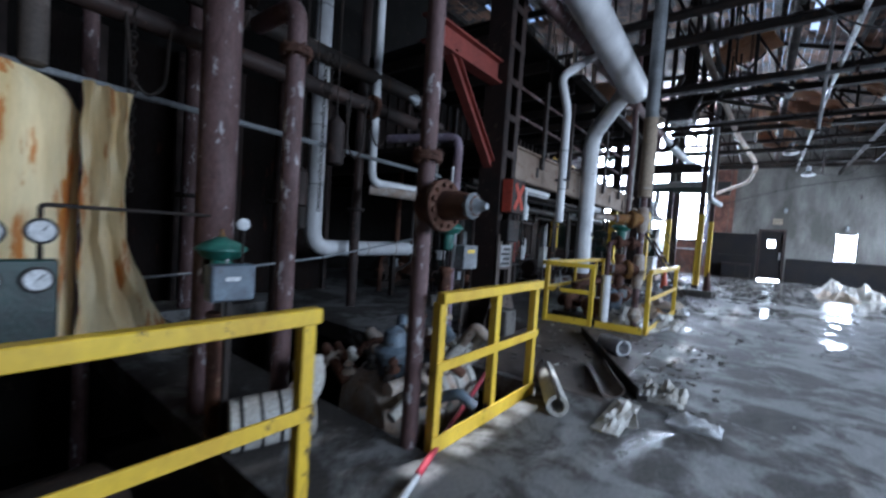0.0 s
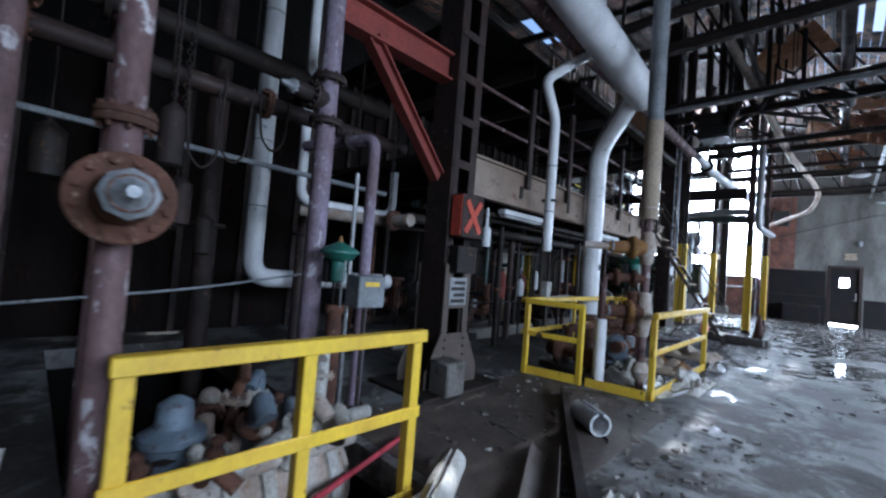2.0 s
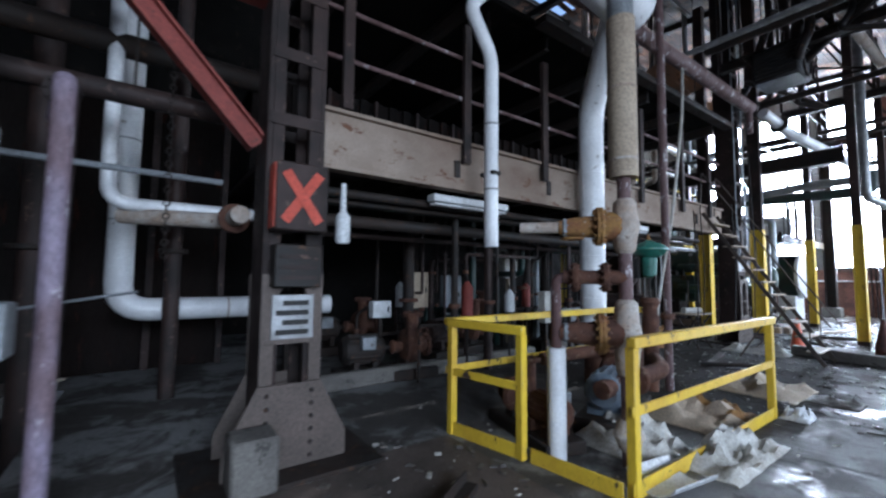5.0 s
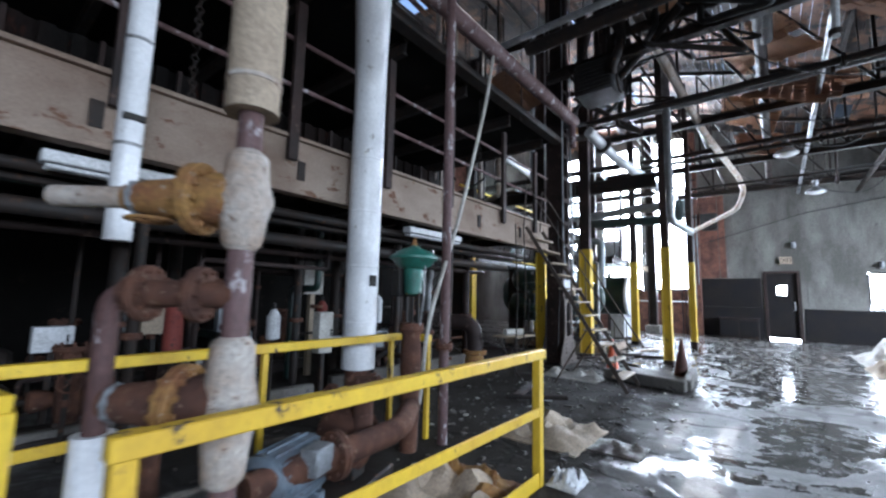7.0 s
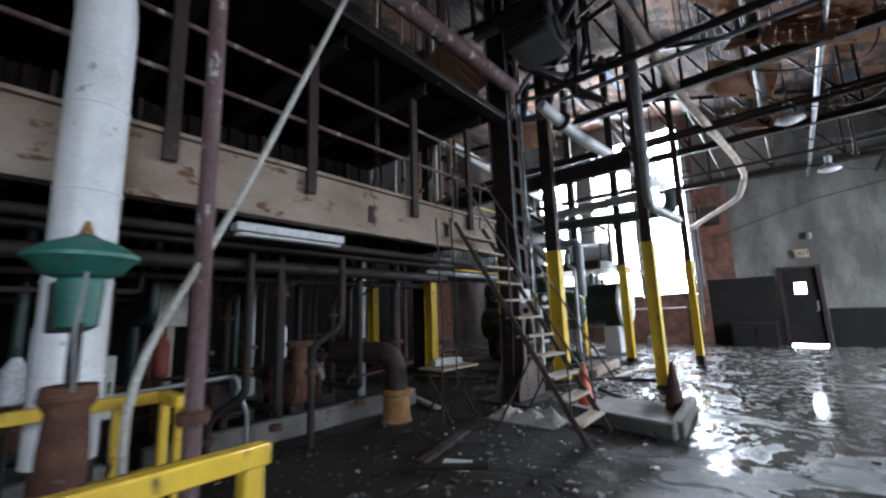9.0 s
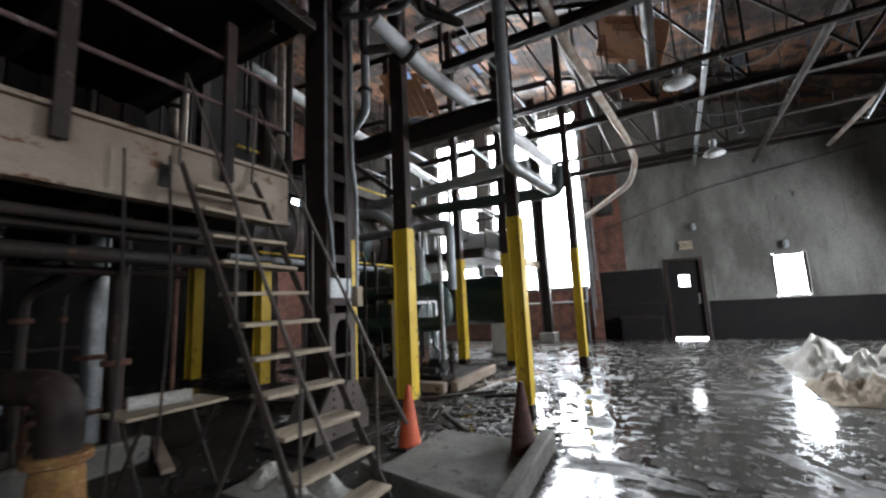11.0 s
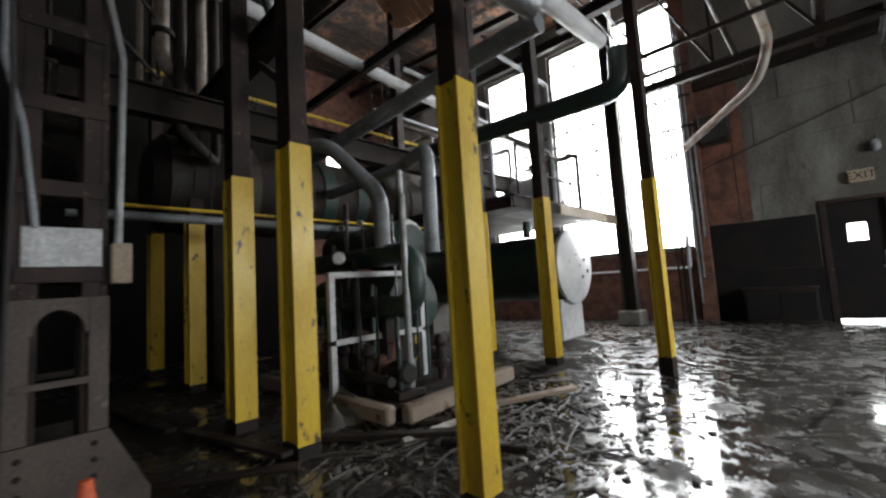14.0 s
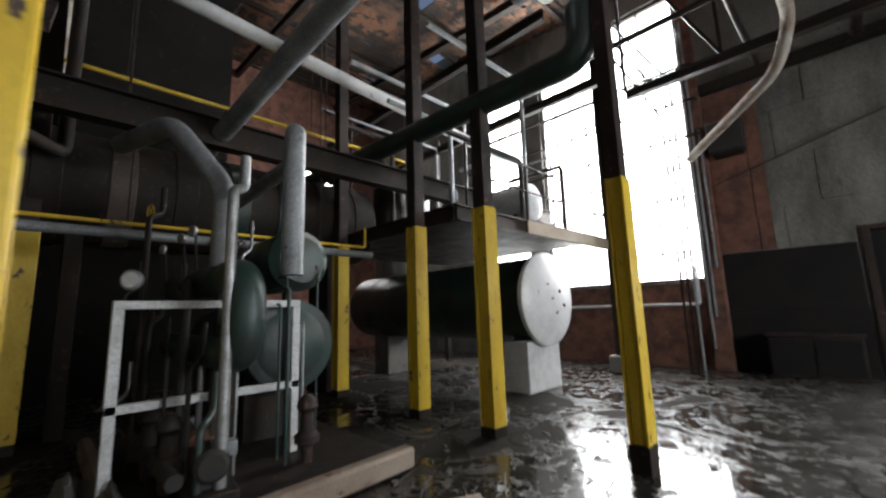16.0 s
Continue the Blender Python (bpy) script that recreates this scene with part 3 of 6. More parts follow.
for k in range(10):
    part("stiffener", box(BM(), -6.93, -6.86, 6.2 + k * 0.95, 6.26 + k * 0.95, 3.15, 4.95, 0.004), BROWN, casing)
# large rusty pipe under the roof beside the mezzanine, and a grey tray
b = tube(BM(), [(-2.87, 4.5, 5.2), (-2.87, 15.2, 5.28)], 0.12, 16)
pipe = thing("overhead_pipe", (-2.87, 11, 5.2), "rust-brown overhead pipe running along the mezzanine", "pipe")
part("pipe", b, MAUVE, pipe)
part("drop_end", tube(BM(), [(-2.87, 15.1, 5.26), (-2.87, 15.12, 4.7)], 0.06, 12), MAUVE, pipe)
for yy in (7.5, 10.5, 13.5):
    part("hanger", tube(BM(), [(-2.87, yy, 5.3), (-2.87, yy, 10.1)], 0.012, 6), STEEL, pipe)
# Upper deck is near-black: the shade under it sits in the colour.
ud = thing("upper_deck", (-7, 11, 5.2), "upper deck above the mezzanine, deep shade put into its colour", "deck", kind="structure")
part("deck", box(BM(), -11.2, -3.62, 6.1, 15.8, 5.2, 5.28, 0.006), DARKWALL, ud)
for i in range(7):
    part("joist", ibeam(BM(), (-11.2, 6.4 + i * 1.5, 5.08), (-3.7, 6.4 + i * 1.5, 5.08), 0.1, 0.22), STEEL, ud)
tray = thing("cable_tray", (-3.5, 12, 4.95), "grey steel cable tray hung under the roof", "tray")
part("trough", box(BM(), -3.6, -3.38, 9.0, 15.8, 5.12, 5.24, 0.01), STEEL, tray)
for yy in (10.0, 14.0):
    part("hanger", tube(BM(), [(-3.49, yy, 5.06), (-3.49, yy, 10.2)], 0.012, 6), STEEL, tray)


# ---- riveted columns ----
def riveted_column(x, y, top, label, w=0.42):
    c = thing("riveted_column", (x, y, 0), label, "column", "riveted columns")
    for sy in (-1, 1):
        b = BM()
        box(b, x - 0.2, x + 0.2, y + sy * w / 2 - 0.02, y + sy * w / 2 + 0.02, 0.05, top, 0.004)
        for sx in (-1, 1):
            box(b, x + sx * 0.19 - 0.012, x + sx * 0.19 + 0.012, y + sy * (w / 2 - 0.065) - 0.045, y + sy * (w / 2 - 0.065) + 0.045, 0.05, top, 0.003)
        part("channel", b, BROWN, c)
    for sx in (-1, 1):
        for i in range(int((top - 1.7) / 0.55)):
            z0 = 1.62 + i * 0.55
            part("tie_plate", box(BM(), x + sx * 0.21 - 0.006, x + sx * 0.21 + 0.006, y - w / 2, y + w / 2, z0, z0 + 0.1, 0.002), BROWN, c)
        b = BM()
        pts = [(-0.46, 0.0), (0.46, 0.0), (0.46, 0.2), (0.24, 0.64), (-0.24, 0.64), (-0.46, 0.2)]
        bm_poly(b, [(x + sx * 0.225, y + py, pz + 0.03) for py, pz in pts], (sx * 0.02, 0, 0))
        g = part("gusset", b, PLATE, c, "dusty gusset plate")
        for py in (-0.17, 0.17):
            for k in range(6):
                part("rivet", lathe(BM(), (x + sx * 0.243, y + py, 0.1 + k * 0.1), (sx, 0, 0), [(0, 0.02), (0.012, 0.016), (0.016, 0.004)], 8), STEEL, g)
        for py in (-0.185, 0.185):
            part("splice_strip", box(BM(), x + sx * 0.232 - 0.012, x + sx * 0.232 + 0.012, y + py - 0.05, y + py + 0.05, 0.675, 1.52, 0.004), PLATE, c, "dusty splice strip")
        b = BM()
        arch = [(-0.134, 1.3), (-0.134, 1.52), (0.134, 1.52), (0.134, 1.3)] + [(0.12 * math.cos(math.pi * k / 8), 1.3 + 0.15 * math.sin(math.pi * k / 8)) for k in range(9)]
        bm_poly(b, [(x + sx * 0.228, y + py, pz) for py, pz in arch], (sx * 0.014, 0, 0))
        part("arch_plate", b, PLATE, c, "dusty arched batten plate")
        part("batten", box(BM(), x + sx * 0.25 - 0.006, x + sx * 0.25 + 0.006, y - 0.2, y + 0.2, 0.98, 1.02, 0.002), PLATE, c)
    part("foot", box(BM(), x - 0.5, x + 0.5, y - 0.7, y + 0.7, -0.01, 0.04, 0.006), STEEL, c)
    return c


def bm_poly(b, pts, depth):
    lo = [b.verts.new(p) for p in pts]
    hi = [b.verts.new(Vector(p) + Vector(depth)) for p in pts]
    b.faces.new(lo)
    b.faces.new(hi[::-1])
    n = len(pts)
    for i in range(n):
        b.faces.new((lo[i], lo[(i + 1) % n], hi[(i + 1) % n], hi[i]))


riveted_column(-3.35, 5.6, 10.0, "riveted steel column with dusty gusset base beside the mezzanine", 0.42)
riveted_column(-3.72, 16.32, 10.0, "dark riveted laced steel column with flared gusset base", 0.42)


# ---- yellow guard rails ----
def guard_rail(pts, label, posts, toe=True, h=1.1, w=0.07):
    """Rail along a polyline on the floor; posts: the places along it, each (x, y)."""
    g = thing("guard_rail", (pts[0][0], pts[0][1], 0), label, "railing", "yellow guard rails")
    for a, c in zip(pts, pts[1:]):
        part("top_rail", bar(BM(), (*a, h - 0.035), (*c, h - 0.035), 0.07, 0.075, 0.006), YELLOW, g)
        part("mid_rail", bar(BM(), (*a, h * 0.54), (*c, h * 0.54), 0.02, 0.07, 0.004), YELLOW, g)
        if toe:
            part("toe_plate", bar(BM(), (*a, 0.06), (*c, 0.06), 0.012, 0.12, 0.003), YELLOW, g, "dirty yellow toe plate")
    for x, y in posts:
        part("post", box(BM(), x - w / 2, x + w / 2, y - w / 2, y + w / 2, 0, h - 0.073, 0.005), YELLOW, g)
    return g


GL = "chipped yellow steel guard rail round a machine"
guard_rail([(-1.62, -2.4), (-1.62, 1.16)], "chipped yellow steel guard rail beside the pit", [(-1.66, 1.12), (-1.66, -0.4), (-1.66, -2.2)])
guard_rail([(-1.6, 2.08), (-1.6, 3.63)], "chipped yellow steel guard rail beside the pit", [(-1.64, 2.13), (-1.64, 2.87), (-1.64, 3.59)])
guard_rail([(-3.05, 7.1), (-2.2, 7.25)], GL, [(-3.02, 7.12), (-2.24, 7.26)])
solid("toe_kerb", bar(BM(), (-2.15, 7.27, 0.06), (-1.4, 7.36, 0.06), 0.012, 0.12, 0.003), YELLOW, "dirty yellow toe plate on the floor", "kerb")
guard_rail([(-1.35, 7.4), (-1.35, 10.35)], "chipped yellow steel guard rail with debris caught under it", [(-1.37, 7.45), (-1.37, 10.3)])
guard_rail([(-3.1, 7.1), (-3.1, 10.5), (-2.75, 10.5)], "thin yellow steel guard rail behind the machine", [(-3.1, 8.8), (-3.1, 10.25), (-3.0, 10.48), (-2.78, 10.5)], False, 1.1, 0.05)


# ---- kinds of things ----
def pipe_run(name, pts, r, mat, label, joints=(), jmat=None, hang=(), bend=None, category="pipe", group=""):
    """A pipe along a path; joints: (point, axis) of bolted flanges; hang: tops of hanger rods (x, y, z0, z1)."""
    p = thing(name, pts[0], label, category, group)
    part("pipe_body", tube(BM(), pts, r, 16 if r > 0.04 else 8, bend), mat, p)
    for at, ax in joints:
        bolted("flange", at, ax, r * 1.75, 0.03, 8, jmat or mat, p)
    for x, y, z0, z1 in hang:
        part("hanger_rod", tube(BM(), [(x, y, z0), (x, y, z1)], 0.01, 6), STEEL, p)
    return p


def jacket_bands(p, pts, r, mat, step=0.9):
    """Seam bands round an insulated pipe."""
    a, c = Vector(pts[0]), Vector(pts[1])
    n = int((c - a).length / step)
    d = (c - a).normalized()
    for i in range(1, n + 1):
        at = a + d * i * step
        part("seam_band", lathe(BM(), at - d * 0.012, d, [(0, r + 0.001), (0.002, r + 0.005), (0.022, r + 0.005), (0.024, r + 0.001)], 18), mat, p)


def handwheel(bm, at, axis, R):
    ring(bm, at, axis, R, R * 0.1)
    a = Vector(axis).normalized()
    u = a.orthogonal().normalized()
    v = a.cross(u)
    for k in range(4):
        d = u * math.cos(math.pi * k / 2) + v * math.sin(math.pi * k / 2)
        tube(bm, [Vector(at), Vector(at) + d * R], R * 0.07, 6)
    return bm


def side_valve(root, at, axis, r, length, mat, flmat, wheel=0.0):
    """Body, bolted flange and bonnet of a valve that leaves at 'at' along axis."""
    a = Vector(axis).normalized()
    at = Vector(at)
    part("valve_body", lathe(BM(), at - a * 0.02, a, [(0, r * 0.7), (length * 0.2, r * 0.75), (length * 0.35, r * 0.6), (length * 0.6, r * 0.55), (length * 0.8, r * 0.5), (length, r * 0.36)], 16), mat, root)
    bolted("valve_flange", at + a * length * 0.3, a, r, 0.03, 12, flmat, root)
    b = BM()
    for k in (-1, 1):
        off = a.cross(Vector((0, 0, 1))) * k * r * 0.38
        bar(b, at + a * length * 0.32 + off, at + a * length * 0.85 + off * 0.7, 0.02, 0.03)
    part("yoke", b, mat, root)
    lathe_end = lathe(BM(), at + a * length * 0.8, a, [(0, r * 0.45), (0.04, r * 0.5), (0.07, r * 0.3), (0.12, r * 0.16), (0.14, r * 0.12)], 8)
    part("bonnet", lathe_end, GREY, root)
    if wheel:
        part("handwheel", handwheel(BM(), at + a * (length + 0.1), a, wheel), flmat, root)


def actuator_valve(x, y, z, label, s=1.0, stem_to=0.6):
    """Mushroom-headed diaphragm valve; z is the top of the head."""
    v = thing("control_valve", (x, y, stem_to), label, "valve")
    part("diaphragm_head", lathe(BM(), (x, y, z), (0, 0, -1), [(0, 0.03 * s), (0.02 * s, 0.06 * s), (0.06 * s, 0.16 * s), (0.1 * s, 0.215 * s), (0.115 * s, 0.235 * s), (0.135 * s, 0.235 * s), (0.15 * s, 0.205 * s), (0.21 * s, 0.16 * s), (0.23 * s, 0.1 * s)], 28), GREEN, v, "green domed diaphragm head")
    part("spring_barrel", lathe(BM(), (x, y, z - 0.23 * s), (0, 0, -1), [(0, 0.09 * s), (0.02 * s, 0.1 * s), (0.24 * s, 0.085 * s), (0.26 * s, 0.05 * s)], 18), GREEN, v, "green spring barrel")
    b = BM()
    for k in (-1, 1):
        bar(b, (x + k * 0.075 * s, y, z - 0.45 * s), (x + k * 0.075 * s, y, z - 0.75 * s), 0.03 * s, 0.025 * s)
    tube(b, [(x, y, z - 0.45 * s), (x, y, z - 0.8 * s)], 0.014 * s, 8)
    part("yoke", b, STEEL, v)
    part("vent_cap", tube(BM(), [(x, y, z - 0.005), (x, y, z + 0.07 * s)], [0.035 * s, 0.01 * s], 8, 0), OCHRE, v)
    body = BM()
    zz = z - 0.75 * s
    tube(body, [(x, y, zz), (x, y, zz - 0.06 * s), (x, y, zz - 0.12 * s), (x, y, zz - 0.3 * s), (x, y, stem_to)], [0.11 * s, 0.12 * s, 0.085 * s, 0.1 * s, 0.08 * s], 16, 0)
    part("valve_body", body, RUST, v, "rust-brown cast body")
    part("positioner", box(BM(), x - 0.2 * s, x - 0.09 * s, y - 0.1 * s, y + 0.06 * s, z - 0.5 * s, z - 0.24 * s, 0.01), BLACK, v, "black positioner box")
    part("sensing_line", tube(BM(), [(x + 0.15 * s, y, z - 0.16 * s), (x + 0.17 * s, y - 0.03, z - 0.5 * s), (x + 0.1 * s, y, z - 0.8 * s)], 0.008, 6), ALU, v)
    return v


def pump(x, y, label, rz=0.0, s=1.0, colour=None, z=0.0):
    p = thing("pump", (0, 0, 0), label, "pump", "rusted pumps")
    colour = colour or RUST
    part("base_frame", box(BM(), -0.3, 0.3, -0.75, 0.75, 0, 0.16, 0.015), STEEL, p)
    b = tube(BM(), [(0, -0.68, 0.45), (0, -0.63, 0.45), (0, -0.12, 0.45), (0, -0.06, 0.45)], [0.15, 0.2, 0.2, 0.15], 20, 0)
    m = part("motor", b, colour, p)
    for k in range(16):
        a = 2 * math.pi * k / 16
        b = bar(BM(), (0.2 * math.cos(a), -0.58, 0.45 + 0.2 * math.sin(a)), (0.2 * math.cos(a), -0.16, 0.45 + 0.2 * math.sin(a)), 0.012, 0.03)
        part("cooling_fin", b, colour, m)
    part("terminal_box", box(BM(), 0.16, 0.3, -0.45, -0.25, 0.48, 0.66, 0.01), GREY, m)
    for yy in (-0.5, -0.22):
        part("motor_foot", box(BM(), -0.2, 0.2, yy - 0.04, yy + 0.04, 0.16, 0.3, 0.01), colour, p)
    part("shaft", tube(BM(), [(0, -0.06, 0.45), (0, 0.25, 0.45)], 0.03, 8), STEEL, p)
    part("bearing_housing", lathe(BM(), (0, 0.06, 0.45), (0, 1, 0), [(0, 0.07), (0.03, 0.11), (0.14, 0.09), (0.2, 0.06)], 14), RUST, p)
    b = lathe(BM(), (0, 0.25, 0.45), (0, 1, 0), [(0, 0.12), (0.03, 0.24), (0.1, 0.28), (0.18, 0.26), (0.24, 0.14), (0.4, 0.11)], 22)
    tube(b, [(0.18, 0.35, 0.5), (0.18, 0.35, 0.95)], 0.09, 14)
    part("volute", b, RUST, p)
    bolted("flange", (0.18, 0.35, 0.95), (0, 0, 1), 0.16, 0.025, 8, RUST, p)
    bolted("flange", (0, 0.66, 0.45), (0, 1, 0), 0.18, 0.025, 8, RUST, p)
    part("pedestal", box(BM(), -0.16, 0.16, 0.26, 0.46, 0.16, 0.26, 0.01), STEEL, p)
    p.scale = (s, s, s)
    p.matrix_basis = pose(x, y, z, 0, 0, rz) @ Matrix.Diagonal((s, s, s, 1))
    return p


def cone(x, y, h, mat, label, tilt=0.0):
    c = thing("traffic_cone", (x, y, 0), label, "traffic cone", "traffic cones")
    r = h * 0.19
    part("cone_body", lathe(BM(), (x, y, 0.03), (tilt, 0, 1), [(0, r), (0.02, r * 0.97), (h * 0.5, r * 0.6), (h - 0.06, r * 0.22), (h - 0.03, r * 0.2)], 22), mat, c)
    part("base_plate", box(BM(), x - r * 1.35, x + r * 1.35, y - r * 1.35, y + r * 1.35, 0, 0.03, 0.008), BLACK, c)
    return c


def crumple(name, at, size, mat, label, category, seed, n=14, rough=0.25, lift=0.0):
    """A crumpled sheet with thickness, lying on the floor."""
    b = BM()
    sx, sy, h = size
    vs = []
    for i in range(n + 1):
        for j in range(n + 1):
            u, v = i / n - 0.5, j / n - 0.5
            e = max(0.0, 1 - (2 * abs(u)) ** 4) * max(0.0, 1 - (2 * abs(v)) ** 4)
            k = noise.noise(Vector((u * 4 + seed, v * 4, seed * 1.7)))
            k2 = noise.noise(Vector((u * 11 + seed, v * 11, seed)))
            k3 = abs(noise.noise(Vector((u * 23 + seed, v * 23, seed * 0.3)))) - 0.3
            vs.append(b.verts.new((at[0] + (u + 0.03 * k2) * sx, at[1] + (v + 0.03 * k) * sy, at[2] + 0.012 + lift * u + max(0.0, h * e * (0.4 + 0.8 * k + 0.5 * rough * k2 + (0.22 * rough * k3 if n > 30 else 0.0))))))
    for i in range(n):
        for j in range(n):
            q = i * (n + 1) + j
            b.faces.new((vs[q], vs[q + n + 1], vs[q + n + 2], vs[q + 1]))
    geo = bmesh.ops.extrude_face_region(b, geom=list(b.faces))
    for v in geo["geom"]:
        if isinstance(v, bmesh.types.BMVert):
            v.co.z -= 0.01
    return solid(name, b, mat, label, category)


def half_shell(at, axis, r, length, mat, label, ang=200, thick=0.035):
    """A split length of pipe insulation."""
    b = BM()
    ax = Vector(axis).normalized()
    u = Vector((0, 0, 1))
    u = (u - ax * u.dot(ax)).normalized()
    w = ax.cross(u)
    n = 14
    prev = None
    for i in range(n + 1):
        a = radians(-90 - ang / 2 + ang * i / n)
        d = w * math.cos(a) + u * math.sin(a)
        row = [b.verts.new(Vector(at) + u * r + d * rr + ax * l) for rr, l in ((r, 0), (r - thick, 0), (r - thick, length), (r, length))]
        if prev:
            for k in range(4):
                b.faces.new((prev[k], prev[(k + 1) % 4], row[(k + 1) % 4], row[k]))
        else:
            b.faces.new(row)
        prev = row
    b.faces.new(prev[::-1])
    return solid("pipe_insulation", b, mat, label, "insulation")


# ---- space by the pit ----
p = pipe_run("riser_pipe", [(-1.8, 2.08, -1.69), (-1.8, 2.08, 9.75)], 0.06, MAUVE, "mauve riser pipe with peeling paint and a big gate valve", [((-1.8, 2.08, 2.0), (0, 0, 1))], RUST)
side_valve(p, (-1.76, 2.08, 1.67), (1, -0.05, 0), 0.17, 0.42, RUST, RUST)
pipe_run("riser_pipe", [(-2.8, 1.68, 0.0), (-2.8, 1.68, 3.1), (-3.4, 1.68, 3.1)], 0.068, MAUVE, "mauve riser pipe with white flaking paint", [((-2.8, 1.68, 0.06), (0, 0, 1)), ((-2.8, 1.68, 2.75), (0, 0, 1))], RUST)
p = pipe_run("riser_pipe", [(-3.3, 1.37, 0.0), (-3.3, 1.37, 9.8)], 0.135, MAUVE, "thick brown riser pipe with collar", [((-3.3, 1.37, 3.2), (0, 0, 1))], BROWN)
actuator_valve(-2.82, 1.22, 1.37, "green control valve with grey junction box on a riser pipe", 0.68, 0.02)
jb = thing("junction_box", (-2.64, 1.2, 0), "blue-grey steel junction box on the valve stand", "box")
part("body", box(BM(), -2.7, -2.58, 1.07, 1.34, 0.97, 1.2, 0.012), BLUE, jb)
part("post", box(BM(), -2.66, -2.62, 1.18, 1.22, 0.0, 0.969, 0.004), STEEL, jb)
part("gauge", lathe(BM(), (-2.66, 1.28, 1.46), (1, -0.3, 0), [(0, 0.03), (0.02, 0.04), (0.03, 0.02)], 14), PAPER, jb, "small white gauge")
part("gauge_stem", tube(BM(), [(-2.65, 1.28, 1.195), (-2.65, 1.28, 1.44)], 0.008, 6), STEEL, jb)
part("label_plate", box(BM(), -2.579, -2.575, 1.15, 1.24, 1.1, 1.125), PAPER, jb, "yellowed label plate")
p = pipe_run("riser_pipe", [(-3.15, 3.66, -1.69), (-3.15, 3.66, 3.0), (-3.15, 3.66, 6.0)], 0.088, LILAC, "lilac riser pipe with worn paint and valve body", [((-3.15, 3.66, 2.72), (0, 0, 1)), ((-3.15, 3.66, 3.12), (0, 0, 1))], BROWN, bend=0)
side_valve(p, (-3.15, 3.6, 2.92), (0.2, -1, 0), 0.13, 0.35, BROWN, BROWN)
pipe_run("riser_pipe", [(-3.12, 4.2, 0.0), (-3.12, 4.2, 2.72), (-4.2, 4.0, 2.75)], 0.058, LILAC, "slim lilac riser pipe with a flanged elbow", [((-3.45, 4.14, 2.73), (1, -0.18, 0)), ((-3.12, 4.2, 0.04), (0, 0, 1))], BROWN)
pipe_run("riser_pipe", [(-3.0, 3.95, 0.0), (-3.0, 3.95, 2.3)], 0.02, ALU, "thin galvanised conduit beside the riser pipes")
actuator_valve(-2.82, 3.72, 1.64, "green control valve with terminal box by the riser pipes", 0.72, -0.3)
jb = thing("junction_box", (-2.75, 3.95, 1.05), "grey terminal box with a yellow sticker", "box")
part("body", box(BM(), -2.86, -2.66, 3.84, 4.12, 1.08, 1.36, 0.01), GREY, jb)
part("sticker", box(BM(), -2.659, -2.656, 3.9, 4.05, 1.27, 1.31), YELLOW, jb)
part("bracket", tube(BM(), [(-2.76, 3.98, 1.08), (-2.76, 3.98, 0.0)], 0.02, 8), STEEL, jb)
p = pipe_run("insulated_pipe", [(-6.4, 4.35, 9.9), (-6.4, 4.35, 1.05), (-6.4, 7.1, 1.05)], 0.15, WHITE, "white jacketed pipe with a swept elbow", [], bend=0.35)
jacket_bands(p, [(-6.4, 4.8, 1.05), (-6.4, 7.1, 1.05)], 0.15, PLASTER, 0.8)
jacket_bands(p, [(-6.4, 4.35, 6.4), (-6.4, 4.35, 1.6)], 0.15, ALU, 1.05)
part("stand", box(BM(), -6.45, -6.35, 6.4, 6.5, 0, 0.91, 0.005), STEEL, p)
pipe_run("insulated_pipe", [(-4.85, 4.3, 9.9), (-4.85, 4.3, 2.2), (-4.85, 5.84, 2.2), (-4.85, 5.84, 2.9)], 0.065, WHITE, "small white jacketed pipe with an elbow", bend=0.2)
pipe_run("insulated_pipe", [(-5.0, 4.4, 2.1), (-4.4, 5.3, 2.05), (-3.75, 5.3, 2.05)], 0.08, PLASTER, "flaking plastered pipe joining a box on the column", [((-4.1, 5.3, 2.05), (1, 0, 0))], RUST)
pipe_run("header_pipe", [(-3.9, -2.0, 3.02), (-3.9, 5.2, 2.96)], 0.085, BROWN, "rust-brown header pipe with clamps", [((-3.9, 1.7, 3.0), (0, 1, 0)), ((-3.9, 3.4, 2.98), (0, 1, 0))], RUST, [(-3.9, 0.6, 3.05, 9.9), (-3.9, 2.6, 3.05, 9.9), (-3.9, 4.5, 3.05, 9.9)])
pipe_run("header_pipe", [(-4.9, -3.0, 3.9), (-4.9, 5.6, 3.8)], 0.12, STEEL, "dark overhead header pipe", [((-4.9, 2.2, 3.84), (0, 1, 0))], STEEL, [(-4.9, 0.6, 3.9, 9.9), (-4.9, 3.6, 3.9, 9.9)])
pipe_run("thin_pipe", [(-4.2, -1.5, 2.52), (-4.2, 5.2, 2.4)], 0.028, GREY, "thin grey horizontal pipe", hang=[(-4.2, 1.0, 2.5, 9.9)])
pipe_run("cable", [(-4.0, -0.5, 0.9), (-4.0, 1.4, 0.96), (-4.1, 3.0, 1.1), (-4.15, 4.6, 1.36)], 0.012, GREY, "slack grey cable behind the risers", category="cable", bend=0.4)
